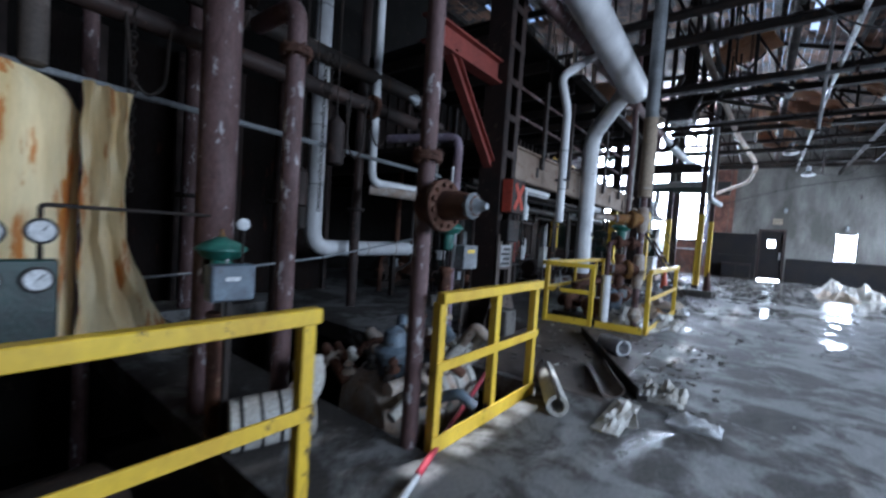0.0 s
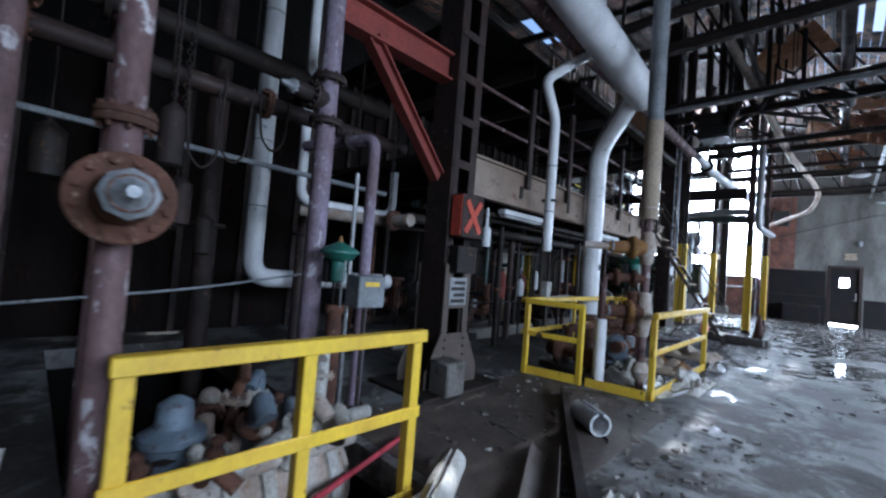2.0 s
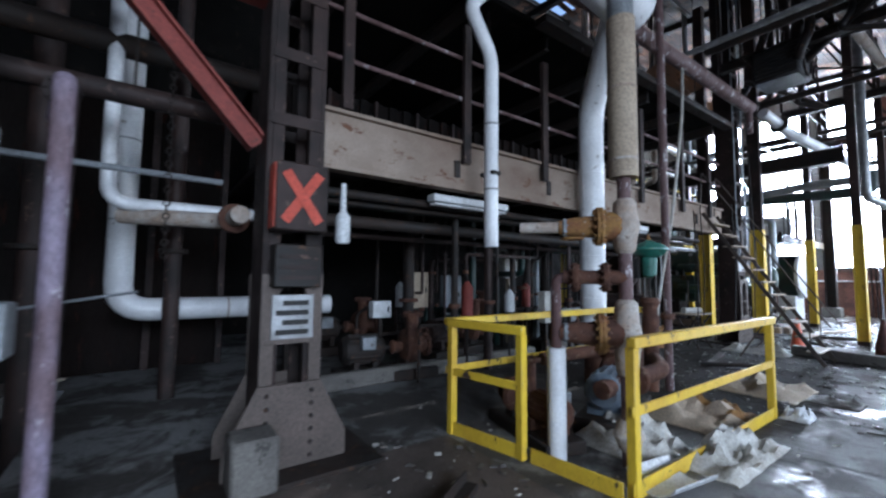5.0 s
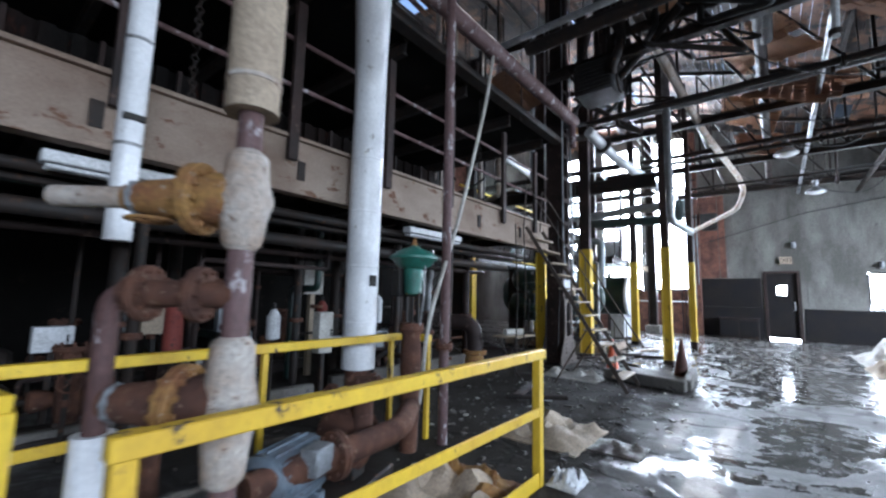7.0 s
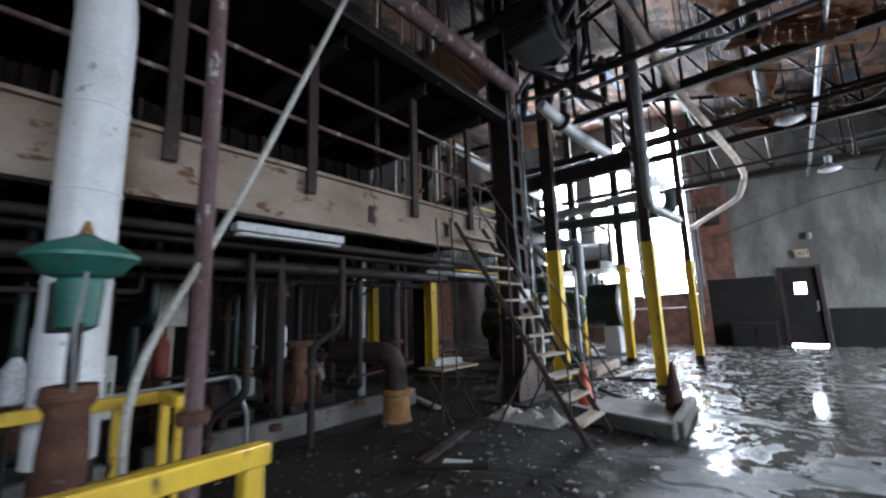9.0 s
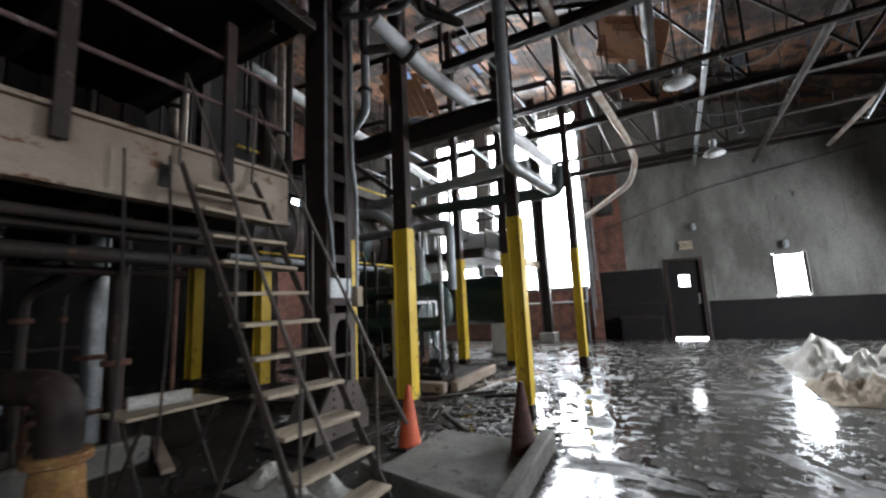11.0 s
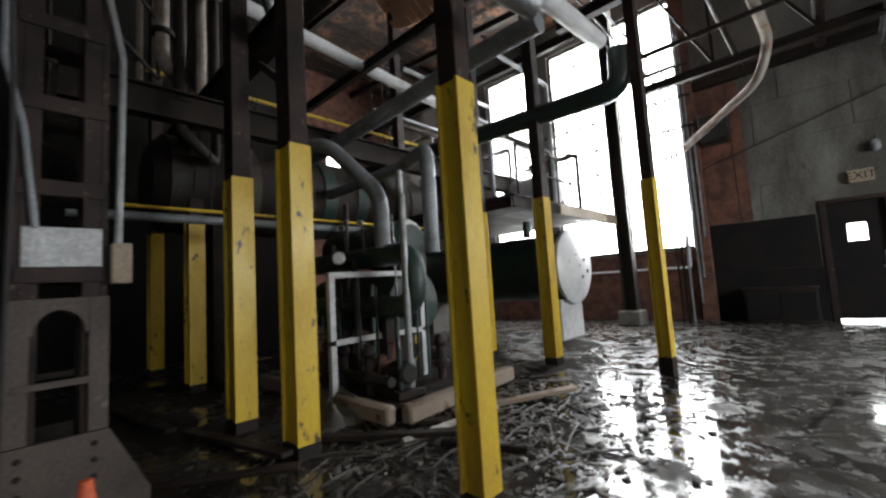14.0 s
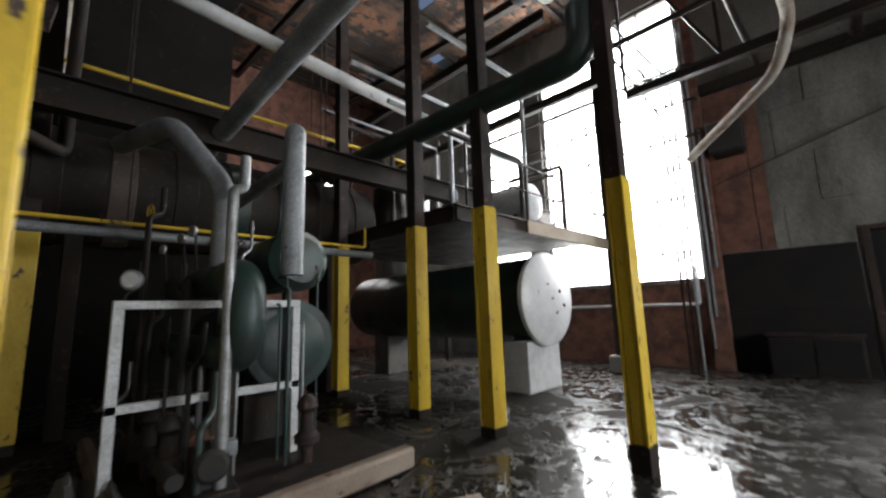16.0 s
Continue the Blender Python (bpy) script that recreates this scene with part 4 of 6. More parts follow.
for x, y, z1, r in ((-5.6, 2.4, 7.5, 0.1), (-6.2, 3.6, 7.5, 0.14), (-5.4, 1.0, 7.5, 0.07), (-6.6, 0.2, 7.5, 0.2), (-5.9, 4.9, 7.5, 0.09), (-7.2, 2.6, 7.5, 0.12), (-6.4, -1.2, 7.5, 0.1)):
    zb = -1.69 if (-7 < x < -1.7 and (y < 1.16 or 2.1 < y < 3.85)) else 0.0
    pipe_run("background_riser", [(x, y, zb), (x, y, z1)], r, rnd.choice([BROWN, STEEL, MAUVE, STEEL]), "dark riser pipe in the shadows behind the pit", [((x, y, 1.8), (0, 0, 1))], STEEL, group="dark risers")
for x, y, z0 in ((-3.75, 2.6, 1.5), (-3.75, 2.68, 1.3), (-3.6, 0.9, 1.2), (-3.5, 4.75, 1.4)):
    b = BM()
    for k in range(34):
        ring(b, (x, y, 3.3 - k * 0.05), (1, 0, 0) if k % 2 else (0, 1, 0), 0.022, 0.006, 8, 4)
    ch = solid("hanging_chain", b, STEEL, "rusty hanging hoist chain", "chain", kind="stuff")
# Same darkened siding here, for the shade behind the pit.
bc = thing("back_casing", (-7.95, 0.5, 0), "rusted steel casing behind the pit machinery, colour darkened for its shade", "casing")
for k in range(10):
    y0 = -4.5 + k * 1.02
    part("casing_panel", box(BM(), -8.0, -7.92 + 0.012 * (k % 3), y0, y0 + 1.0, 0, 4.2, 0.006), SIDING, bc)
    part("casing_rib", box(BM(), -7.9, -7.82, y0 + 0.95, y0 + 1.05, 0, 4.2, 0.004), BROWN, bc)
tk = thing("upright_tank", (-3.95, -0.25, 0.0), "cream tank with orange rust streaks", "tank")
part("shell", lathe(BM(), (-3.95, -0.25, 0.55), (0, 0, 1), [(0, 0.85), (0.03, 0.92), (0.4, 0.92), (1.6, 0.92), (1.72, 0.86), (1.8, 0.6)], 40), CREAM, tk)
for a in (30, 150, 270):
    x, y = -3.95 + 0.7 * math.cos(radians(a)), -0.25 + 0.7 * math.sin(radians(a))
    part("leg", box(BM(), x - 0.06, x + 0.06, y - 0.06, y + 0.06, -1.7, 0.56, 0.005), STEEL, tk)
b = BM()
rows = []
for j in range(13):
    z = 2.3 - j * 0.145
    f = 0.0 if j < 6 else ((j - 6) / 6) ** 1.5
    row = []
    for i in range(9):
        u = i / 8
        row.append(b.verts.new((-3.42 + 0.05 * math.sin(i * 1.9 + j * 0.2) - 0.1 * u * u, 0.6 + 0.27 * u + f * 0.34 * u + 0.012 * math.sin(j * 2.1 + i), z)))
    rows.append(row)
for r0, r1 in zip(rows, rows[1:]):
    for i in range(8):
        b.faces.new((r0[i], r0[i + 1], r1[i + 1], r1[i]))
bmesh.ops.solidify(b, geom=list(b.faces), thickness=0.02)
solid("draped_sheet", b, CREAM, "pale stained sheet hanging in folds over the tank", "sheet")
gp = thing("gauge_board", (-2.75, 0.1, -1.7), "dark green gauge panel with round white dials", "gauge panel")
part("panel", box(BM(), -2.83, -2.77, -0.55, 0.42, 0.78, 1.23, 0.012), DKGREEN, gp)
part("support", box(BM(), -2.83, -2.77, -0.1, -0.02, -1.7, 0.78, 0.005), STEEL, gp)
for y, z in ((0.35, 1.37), (0.34, 1.13), (0.17, 1.36), (0.16, 1.13), (-0.04, 1.13)):
    d = part("dial", lathe(BM(), (-2.8, y, z), (1, 0, 0), [(0, 0.06), (0.04, 0.066), (0.05, 0.064), (0.052, 0.054)], 22), BLACK, gp)
    part("dial_face", lathe(BM(), (-2.749, y, z), (1, 0, 0), [(0, 0.052), (0.004, 0.05)], 22), PAPER, d, "white dial face")
    part("needle", bar(BM(), (-2.743, y, z), (-2.743, y + 0.025, z + 0.03), 0.003, 0.005), BLACK, d)
    if z > 1.3:
        part("dial_stem", tube(BM(), [(-2.79, y, 1.225), (-2.79, y, 1.315)], 0.012, 8), STEEL, gp)
pipe_run("gauge_line", [(-2.8, 0.35, 1.42), (-2.8, 0.35, 1.5), (-3.2, 1.3, 1.5)], 0.012, STEEL, "thin gauge line to the riser pipe")

# pit machine under the second rail
pm = thing("pit_machine", (-2.6, 3.0, -1.7), "rusted machine with crusted white valves in the pit", "machine")
part("bed", box(BM(), -3.2, -2.0, 2.35, 3.7, -1.7, -0.9, 0.02), STEEL, pm)
part("body", tube(BM(), [(-2.55, 2.3, -0.15), (-2.55, 2.4, -0.15), (-2.55, 3.5, -0.15), (-2.55, 3.62, -0.15)], [0.3, 0.42, 0.42, 0.3], 24, 0), PLASTER, pm, "flaking plastered drum")
part("saddle", box(BM(), -2.85, -2.25, 2.6, 3.35, -0.92, -0.4, 0.02), STEEL, pm)
for i in range(15):
    ang, y = radians(25 + 130 * rnd.random()), 2.3 + 1.3 * (i + rnd.random()) / 15
    d = Vector((math.cos(ang), 0.5 * (rnd.random() - 0.5), math.sin(ang))).normalized()
    o = Vector((-2.55, y, -0.15))
    h = 0.2 + 0.4 * rnd.random()
    m = rnd.choice([PLASTER, DIRTYWHITE, RUST, STEEL, BLUE])
    v = part("fitting", tube(BM(), [o + d * 0.36, o + d * (0.42 + h), o + d * (0.42 + h) + Vector((0.1, 0.25 * (rnd.random() - 0.5), -0.1))], 0.035 + 0.03 * rnd.random(), 10, 0.08), m, pm)
    bolted("valve_flange", o + d * (0.44 + h * 0.5), d, 0.09 + 0.04 * rnd.random(), 0.018, 6, rnd.choice([PLASTER, RUST, DIRTYWHITE]), v)
for i in range(26):
    q = Vector((rnd.uniform(-2.85, -2.15), rnd.uniform(2.25, 3.6), rnd.uniform(0.12, 0.36)))
    part("crusted_fitting", lathe(BM(), q, (rnd.uniform(-0.3, 0.3), rnd.uniform(-0.3, 0.3), 1), [(0, 0.03), (0.02, 0.05 + 0.03 * rnd.random()), (0.06, 0.03), (0.1, 0.045), (0.13, 0.02)], 8), rnd.choice([PLASTER, DIRTYWHITE, DIRTYWHITE, STEEL, RUST]), pm)
for i in range(5):
    part("lagging_rib", lathe(BM(), (-2.55, 2.5 + i * 0.22, -0.15), (0, 1, 0), [(0, 0.42), (0.015, 0.445), (0.08, 0.45), (0.1, 0.42)], 24), rnd.choice([PLASTER, DIRTYWHITE]), pm)
part("bonnet", lathe(BM(), (-2.4, 2.5, 0.2), (0, 0, 1), [(0, 0.09), (0.05, 0.13), (0.2, 0.14), (0.22, 0.17), (0.26, 0.17), (0.3, 0.1), (0.42, 0.09), (0.46, 0.03)], 18), BLUE, pm, "pale teal valve bonnet")
part("manifold", tube(BM(), [(-2.25, 2.3, 0.2), (-2.25, 3.6, 0.22)], 0.06, 12), PLASTER, pm)
part("manifold", tube(BM(), [(-2.1, 2.2, 0.05), (-2.1, 3.0, 0.42), (-2.15, 3.65, 0.42)], 0.045, 12), DIRTYWHITE, pm)
pm2 = thing("pit_machine", (-2.6, 0.2, -1.7), "dark machine with rusted pipework in the pit", "machine")
part("bed", box(BM(), -3.3, -2.1, -0.9, 0.8, -1.7, -0.7, 0.02), STEEL, pm2)
part("drum", tube(BM(), [(-2.7, -0.8, -0.3), (-2.7, -0.7, -0.3), (-2.7, 0.6, -0.3), (-2.7, 0.7, -0.3)], [0.3, 0.4, 0.4, 0.3], 22, 0), STEEL, pm2)
lg = thing("lagged_stub", (-2.5, 1.35, 0.0), "white lagged pipe stub with black straps lying on the slab", "insulation")
LA, LB = Vector((-2.56, 1.2, 0.17)), Vector((-2.36, 1.68, 0.2))
LD = (LB - LA).normalized()
part("lagging", tube(BM(), [LA, LA.lerp(LB, 0.02), LA.lerp(LB, 0.3), LA.lerp(LB, 0.62), LA.lerp(LB, 0.98), LB], [0.145, 0.165, 0.17, 0.165, 0.17, 0.145], 24, 0), DIRTYWHITE, lg)
for f in (0.12, 0.34, 0.56, 0.8):
    part("strap", lathe(BM(), LA.lerp(LB, f), LD, [(0, 0.168), (0.004, 0.176), (0.018, 0.176), (0.022, 0.168)], 24), BLACK, lg, "black strap")
part("upturned_end", tube(BM(), [LA.lerp(LB, 0.7), LB + Vector((-0.1, 0.04, 0.16)), LB + Vector((-0.18, 0.06, 0.3))], 0.11, 16, 0.1), DIRTYWHITE, lg)
hp = thing("barrier_pole", (-1.4, 1.4, 0), "red and white striped barrier pole lying on the floor", "pole")
a, c = Vector((-1.25, 1.15, 0.03)), Vector((-2.35, 4.2, 0.03))
for i in range(9):
    p0, p1 = a.lerp(c, i / 9), a.lerp(c, (i + 0.97) / 9)
    part("stripe", tube(BM(), [p0, p1], 0.022, 10), PAPER if i == 1 else REDPOLE, hp)

# red bracket and things on the first column
rb = thing("red_bracket", (-3.35, 4.4, 3.7), "red-painted steel bracket beam with diagonal brace", "bracket")
part("beam", ibeam(BM(), (-3.35, 3.72, 3.98), (-3.35, 5.38, 3.98), 0.2, 0.34, 0.025), REDIRON, rb)
part("brace", ibeam(BM(), (-3.35, 4.2, 3.85), (-3.35, 5.34, 2.58), 0.14, 0.16), REDIRON, rb)
sw = thing("switch_box", (-3.0, 5.6, 1.95), "brown switch box marked with a red cross", "switch box")
part("body", box(BM(), -3.12, -2.94, 5.4, 5.8, 1.85, 2.38, 0.012), BROWN, sw)
part("cross_mark", bar(BM(), (-2.934, 5.47, 1.92), (-2.934, 5.73, 2.3), 0.006, 0.075), REDX, sw, "red painted stroke")
part("cross_mark", bar(BM(), (-2.93, 5.73, 1.92), (-2.93, 5.47, 2.3), 0.004, 0.075), REDX, sw, "red painted stroke")
part("side_face", box(BM(), -3.11, -2.95, 5.392, 5.399, 1.87, 2.36), REDX, sw, "red painted side")
part("bottle", lathe(BM(), (-3.0, 5.95, 1.78), (0, 0, 1), [(0, 0.05), (0.02, 0.06), (0.22, 0.06), (0.27, 0.025), (0.5, 0.02)], 14), PAPER, sw, "white lamp guard")
sg = thing("notice_plate", (-3.08, 5.6, 1.02), "black and white notice plate with unreadable marks", "notice")
part("plate", box(BM(), -3.11, -3.095, 5.44, 5.76, 1.0, 1.36, 0.004), ALU, sg)
for k in range(4):
    part("mark", box(BM(), -3.094, -3.09, 5.47 + (0.05 if k % 2 else 0), 5.72, 1.05 + k * 0.075, 1.09 + k * 0.075), BLACK, sg)
ex = thing("column_shelf", (-3.0, 5.3, 1.5), "small rusted box and bracket fixed on the column", "box")
part("body", box(BM(), -3.13, -2.98, 5.42, 5.78, 1.42, 1.75, 0.01), STEEL, ex)
b = BM()
for k in range(3):
    box(b, -2.979, -2.972, 5.46, 5.74, 1.48 + k * 0.08, 1.51 + k * 0.08)
part("louvre", b, BROWN, ex)
solid("concrete_block", box(BM(), -3.05, -2.75, 5.15, 5.45, 0.041, 0.42, 0.02), CONC, "dusty concrete block at the column foot", "block")

for i, (x, y, z, r) in enumerate(((-3.45, 2.55, 2.1, 0.09), (-3.6, 0.4, 2.35, 0.07), (-4.6, 2.9, 1.7, 0.1), (-4.7, 1.9, 2.0, 0.12), (-5.2, 3.3, 1.4, 0.1))):
    hb = thing("hanging_cylinder", (x, y, z), "dusty counterweight cylinder hung on a chain", "weight", "hung weights")
    part("body", lathe(BM(), (x, y, z), (0, 0, 1), [(0, r * 0.7), (0.02, r), (0.42, r), (0.46, r * 0.6), (0.5, r * 0.2)], 16), rnd.choice([BROWN, PLATE, STEEL]), hb)
    part("rod", tube(BM(), [(x, y, z + 0.49), (x, y, roof_z(x))], 0.008, 6), STEEL, hb)
for y0, sag, x in ((0.9, 0.5, -3.83), (2.7, 0.7, -3.82), (2.95, 0.6, -3.83), (3.3, 0.4, -3.82)):
    pipe_run("hanging_cable", [(x, y0, 3.02), (x, y0 + 0.05, 3.0 - sag), (x, y0 + 0.16, 3.0 - sag - 0.12), (x, y0 + 0.27, 3.0 - sag), (x, y0 + 0.3, 3.05)], 0.012, STEEL, "slack loop of dead cable behind the risers", category="cable", bend=0.12, group="cable loops")

# ---- guarded machine ----
wp = pipe_run("insulated_pipe", [(-3.15, 7.75, 1.85), (-3.15, 7.75, 4.05), (-3.2, 7.45, 4.6), (-2.7, 8.2, 5.3), (-2.7, 8.2, 10.0)], 0.08, WHITE, "white jacketed drop pipe with a kink, cut off below", bend=0.15)
jacket_bands(wp, [(-3.15, 7.75, 4.0), (-3.15, 7.75, 1.9)], 0.08, ALU, 0.75)
part("clamp", box(BM(), -3.27, -3.05, 7.69, 7.81, 2.66, 2.7), BLACK, wp)
tp = pipe_run("steam_riser", [(-1.65, 7.88, 2.36), (-1.65, 7.88, 3.75)], 0.118, TAN, "tan insulated riser pipe with rusted valves below")
part("upper_jacket", tube(BM(), [(-1.65, 7.88, 3.75), (-1.65, 7.88, 9.72)], 0.108, 18), GREY, tp, "grey upper jacket")
part("bare_pipe", tube(BM(), [(-1.65, 7.88, 0.0), (-1.65, 7.88, 2.37)], 0.055, 14), MAUVE, tp, "bare mauve pipe")
jacket_bands(tp, [(-1.65, 7.88, 3.75), (-1.65, 7.88, 2.4)], 0.118, PLASTER, 0.62)
for z, h in ((1.72, 0.46), (0.72, 0.62), (0.12, 0.25)):
    prof = [(0, 0.06), (0.03, 0.085), (h * 0.3, 0.1), (h * 0.5, 0.125), (h * 0.7, 0.1), (h - 0.03, 0.09), (h, 0.06)]
    part("lagging_lump", lathe(BM(), (-1.65, 7.88, z), (0, 0, 1), prof, 16), PLASTER, tp, "cracked white lagging")
VA = Vector((-0.77, -0.64, 0))
C0 = Vector((-1.65, 7.88, 0))
side_valve(tp, C0 + Vector((0, 0, 1.95)) + VA * 0.05, VA, 0.165, 0.5, OCHRE, OCHRE)
side_valve(tp, C0 + Vector((0, 0, 1.05)) + VA * 0.05, VA, 0.17, 0.5, RUST, OCHRE)
part("branch", tube(BM(), [C0 + Vector((0, 0, 1.52)), C0 + Vector((0, 0, 1.52)) + VA * 0.5], 0.06, 12), RUST, tp)
for d in (0.16, 0.4):
    bolted("flange", C0 + Vector((0, 0, 1.52)) + VA * d, VA, 0.125, 0.022, 10, RUST, tp)
S0 = C0 + VA * 0.56
part("bypass", tube(BM(), [S0 + Vector((0, 0, 0.9)), S0 + Vector((0, 0, 1.52)), S0 + VA * -0.2 + Vector((0, 0, 1.52))], 0.045, 12), MAUVE, tp)
part("stem_sleeve", tube(BM(), [C0 + VA * 0.5 + Vector((0, 0, 1.95)), C0 + VA * 0.86 + Vector((0, 0, 1.95))], 0.05, 12), PLASTER, tp, "crusted stem sleeve")
part("bypass_jacket", tube(BM(), [S0 + Vector((0, 0, 0.0)), S0 + Vector((0, 0, 0.92))], 0.078, 16), WHITE, tp, "pale jacketed lower pipe")
part("handwheel", handwheel(BM(), C0 + VA * 0.42 + Vector((0, 0, 1.85)), (0, 0, 1), 0.09), OCHRE, tp)
bd = pipe_run("insulated_duct", [(-3.4, 10.04, 0.72), (-3.4, 10.04, 4.1), (-2.45, 9.22, 4.8)], 0.185, WHITE, "large white jacketed duct with a bent top", bend=0.35)
jacket_bands(bd, [(-3.4, 10.04, 3.7), (-3.4, 10.04, 0.8)], 0.185, WHITE, 0.62)
part("fat_branch", tube(BM(), [(-2.3, 9.35, 4.78), (-2.45, 6.2, 5.35), (-2.6, 3.4, 6.0)], 0.27, 24, 0.3), WHITE, bd, "wide white overhead branch")
part("stub", tube(BM(), [(-3.4, 10.04, 0.0), (-3.4, 10.04, 0.73)], 0.14, 16), RUST, bd)
part("tag", box(BM(), -3.22, -3.2, 10.0, 10.08, 1.62, 1.74), BLACK, bd)
pipe_run("riser_pipe", [(-2.55, 10.5, 0.0), (-2.55, 10.5, 10.0)], 0.052, MAUVE, "slim red-brown riser pipe", [((-2.55, 10.5, 1.0), (0, 0, 1))], RUST)
actuator_valve(-2.5, 9.93, 2.02, "green mushroom-headed control valve on a rusty body", 1.0, 0.1)
b = tube(BM(), [(-2.87, 11.95, 5.2), (-2.7, 11.5, 4.2), (-2.55, 10.72, 2.4), (-2.5, 10.15, 1.25), (-2.6, 10.2, 0.5), (-2.7, 10.1, 0.03)], 0.022, 10, 0.5)
solid("canvas_strap", b, DIRTYWHITE, "pale canvas hose hanging slack from the roof", "hose")
pump(-2.35, 8.85, "blue-grey pump and motor inside the guard rails", 20, 0.9, BLUE)
pump(-2.55, 7.75, "rusted pump under the valve riser", 75, 0.7)
pipe_run("pump_pipe", [(-2.1, 8.2, 0.45), (-2.1, 9.4, 0.5), (-2.5, 9.95, 0.5)], 0.09, RUST, "rusted pump delivery pipe", [((-2.1, 8.8, 0.475), (0, 1, 0))], RUST)
pipe_run("pump_pipe", [(-2.9, 8.3, 0.6), (-2.5, 10.1, 0.72), (-2.5, 10.45, 0.72)], 0.07, RUST, "rusted low pipe with flanges", [((-2.7, 9.2, 0.66), (0.2, 1, 0.06))], RUST)
half_shell((-1.32, 7.55, 0.02), (0.1, 0.8, -0.02), 0.22, 0.5, PAPER, "curled white sheet metal by the rail", 120, 0.012)

# ---- under the mezzanine ----
for x, y, rz, s, m in ((-5.6, 12.4, 4, 1.25, BROWN), (-6.2, 9.6, 10, 1.1, BROWN), (-5.3, 7.6, -8, 1.0, STEEL), (-7.6, 11.0, 5, 1.2, DKGREEN), (-7.2, 13.8, 90, 1.1, GREY), (-7.6, 7.8, 0, 1.1, STEEL)):
    pump(x, y, "rusted pump and motor on a frame under the mezzanine", rz, s, m)
sk = thing("pump_plinth", (-5.7, 12.9, 0), "low concrete pump plinth with a stained edge", "plinth")
part("edge", box(BM(), -5.15, -5.0, 10.9, 14.9, 0, 0.28, 0.02), CONC, sk)
part("edge", box(BM(), -5.15, -5.0, 6.2, 10.6, 0, 0.22, 0.02), CONC, sk)
er = pipe_run("rusty_elbow", [(-5.6, 13.6, 1.0), (-4.5, 13.95, 1.0), (-4.5, 13.95, 0.0)], 0.16, BROWN, "dark suction elbow with an orange-rust base", bend=0.32)
bolted("base_flange", (-4.5, 13.95, 0.42), (0, 0, 1), 0.24, 0.04, 10, OCHRE, er)
part("rust_sleeve", lathe(BM(), (-4.5, 13.95, 0.0), (0, 0, 1), [(0, 0.24), (0.03, 0.21), (0.3, 0.19), (0.36, 0.17)], 20), OCHRE, er)
for i, (x, z, r, m) in enumerate(((-4.05, 2.43, 0.05, STEEL), (-4.2, 2.36, 0.035, STEEL), (-4.4, 2.4, 0.06, DKGREEN), (-4.6, 2.2, 0.08, STEEL), (-5.2, 2.1, 0.05, BROWN))):
    pipe_run("underdeck_pipe", [(x, 5.9, z), (x, 15.3, z)], r, m, "pipe slung beneath the mezzanine deck", [], hang=[(x, 8.0, z, 3.06), (x, 12.5, z, 3.06)])
for x, y, r, m, top in ((-4.4, 8.2, 0.05, STEEL, 3.06), (-4.9, 9.3, 0.07, BROWN, 3.06), (-5.6, 10.6, 0.06, STEEL, 3.06), (-6.4, 11.9, 0.08, STEEL, 3.06), (-4.7, 11.2, 0.04, BROWN, 3.06), (-6.0, 8.4, 0.1, STEEL, 3.06), (-6.9, 12.8, 0.07, GREY, 3.06), (-7.6, 9.5, 0.1, STEEL, 3.06), (-5.2, 14.6, 0.08, BROWN, 3.06), (-6.6, 14.9, 0.12, ALU, 3.06), (-8.2, 13.2, 0.1, STEEL, 3.06)):
    pipe_run("branch_riser", [(x, y, 0.0), (x, y, top)], r, m, "upright branch pipe under the mezzanine", [((x, y, 1.1), (0, 0, 1))], RUST, group="branch risers")
for x, y, z, w, h, m, lab in ((-6.1, 7.9, 0.95, 0.35, 0.28, PAPER, "white notice board on a stand under the mezzanine"), (-6.6, 9.0, 1.25, 0.35, 0.7, TAN, "pale locker door under the mezzanine"), (-7.4, 10.4, 1.1, 0.5, 0.9, GREY, "grey control cabinet under the mezzanine"), (-4.6, 10.4, 1.0, 0.22, 0.55, DIRTYWHITE, "pale upright switch box on a post")):
    c = thing("control_cabinet", (x, y, 0), lab, "cabinet")
    part("body", box(BM(), x - 0.08, x + 0.08, y - w / 2, y + w / 2, z - h / 2, z + h / 2, 0.01), m, c)
    part("stand", box(BM(), x - 0.03, x + 0.03, y - 0.03, y + 0.03, 0, z - h / 2, 0.004), STEEL, c)
    part("latch", box(BM(), x + 0.081, x + 0.1, y + w * 0.3, y + w * 0.36, z - 0.05, z + 0.05), BLACK, c)
pipe_run("conduit", [(-4.6, 10.4, 0.9), (-4.6, 11.6, 0.95), (-4.6, 11.75, 0.5), (-4.6, 11.75, 0.0)], 0.025, ALU, "curved galvanised conduit beside the pumps", category="conduit")
for y0 in (11.2, 7.4):
    fl = thing("fluorescent_light", (-3.85, y0 + 0.6, 2.3), "unlit white fluorescent batten under the mezzanine", "light fitting")
    part("housing", box(BM(), -3.93, -3.77, y0, y0 + 1.25, 2.43, 2.52, 0.01), PAPER, fl)
    for yy in (y0 + 0.2, y0 + 1.0):
        part("rod", tube(BM(), [(-3.85, yy, 2.5), (-3.85, yy, 3.06)], 0.008, 6), STEEL, fl)
    for dx in (-0.04, 0.04):
        part("tube", tube(BM(), [(-3.85 + dx, y0 + 0.03, 2.405), (-3.85 + dx, y0 + 1.22, 2.405)], 0.017, 8), PAPER, fl)
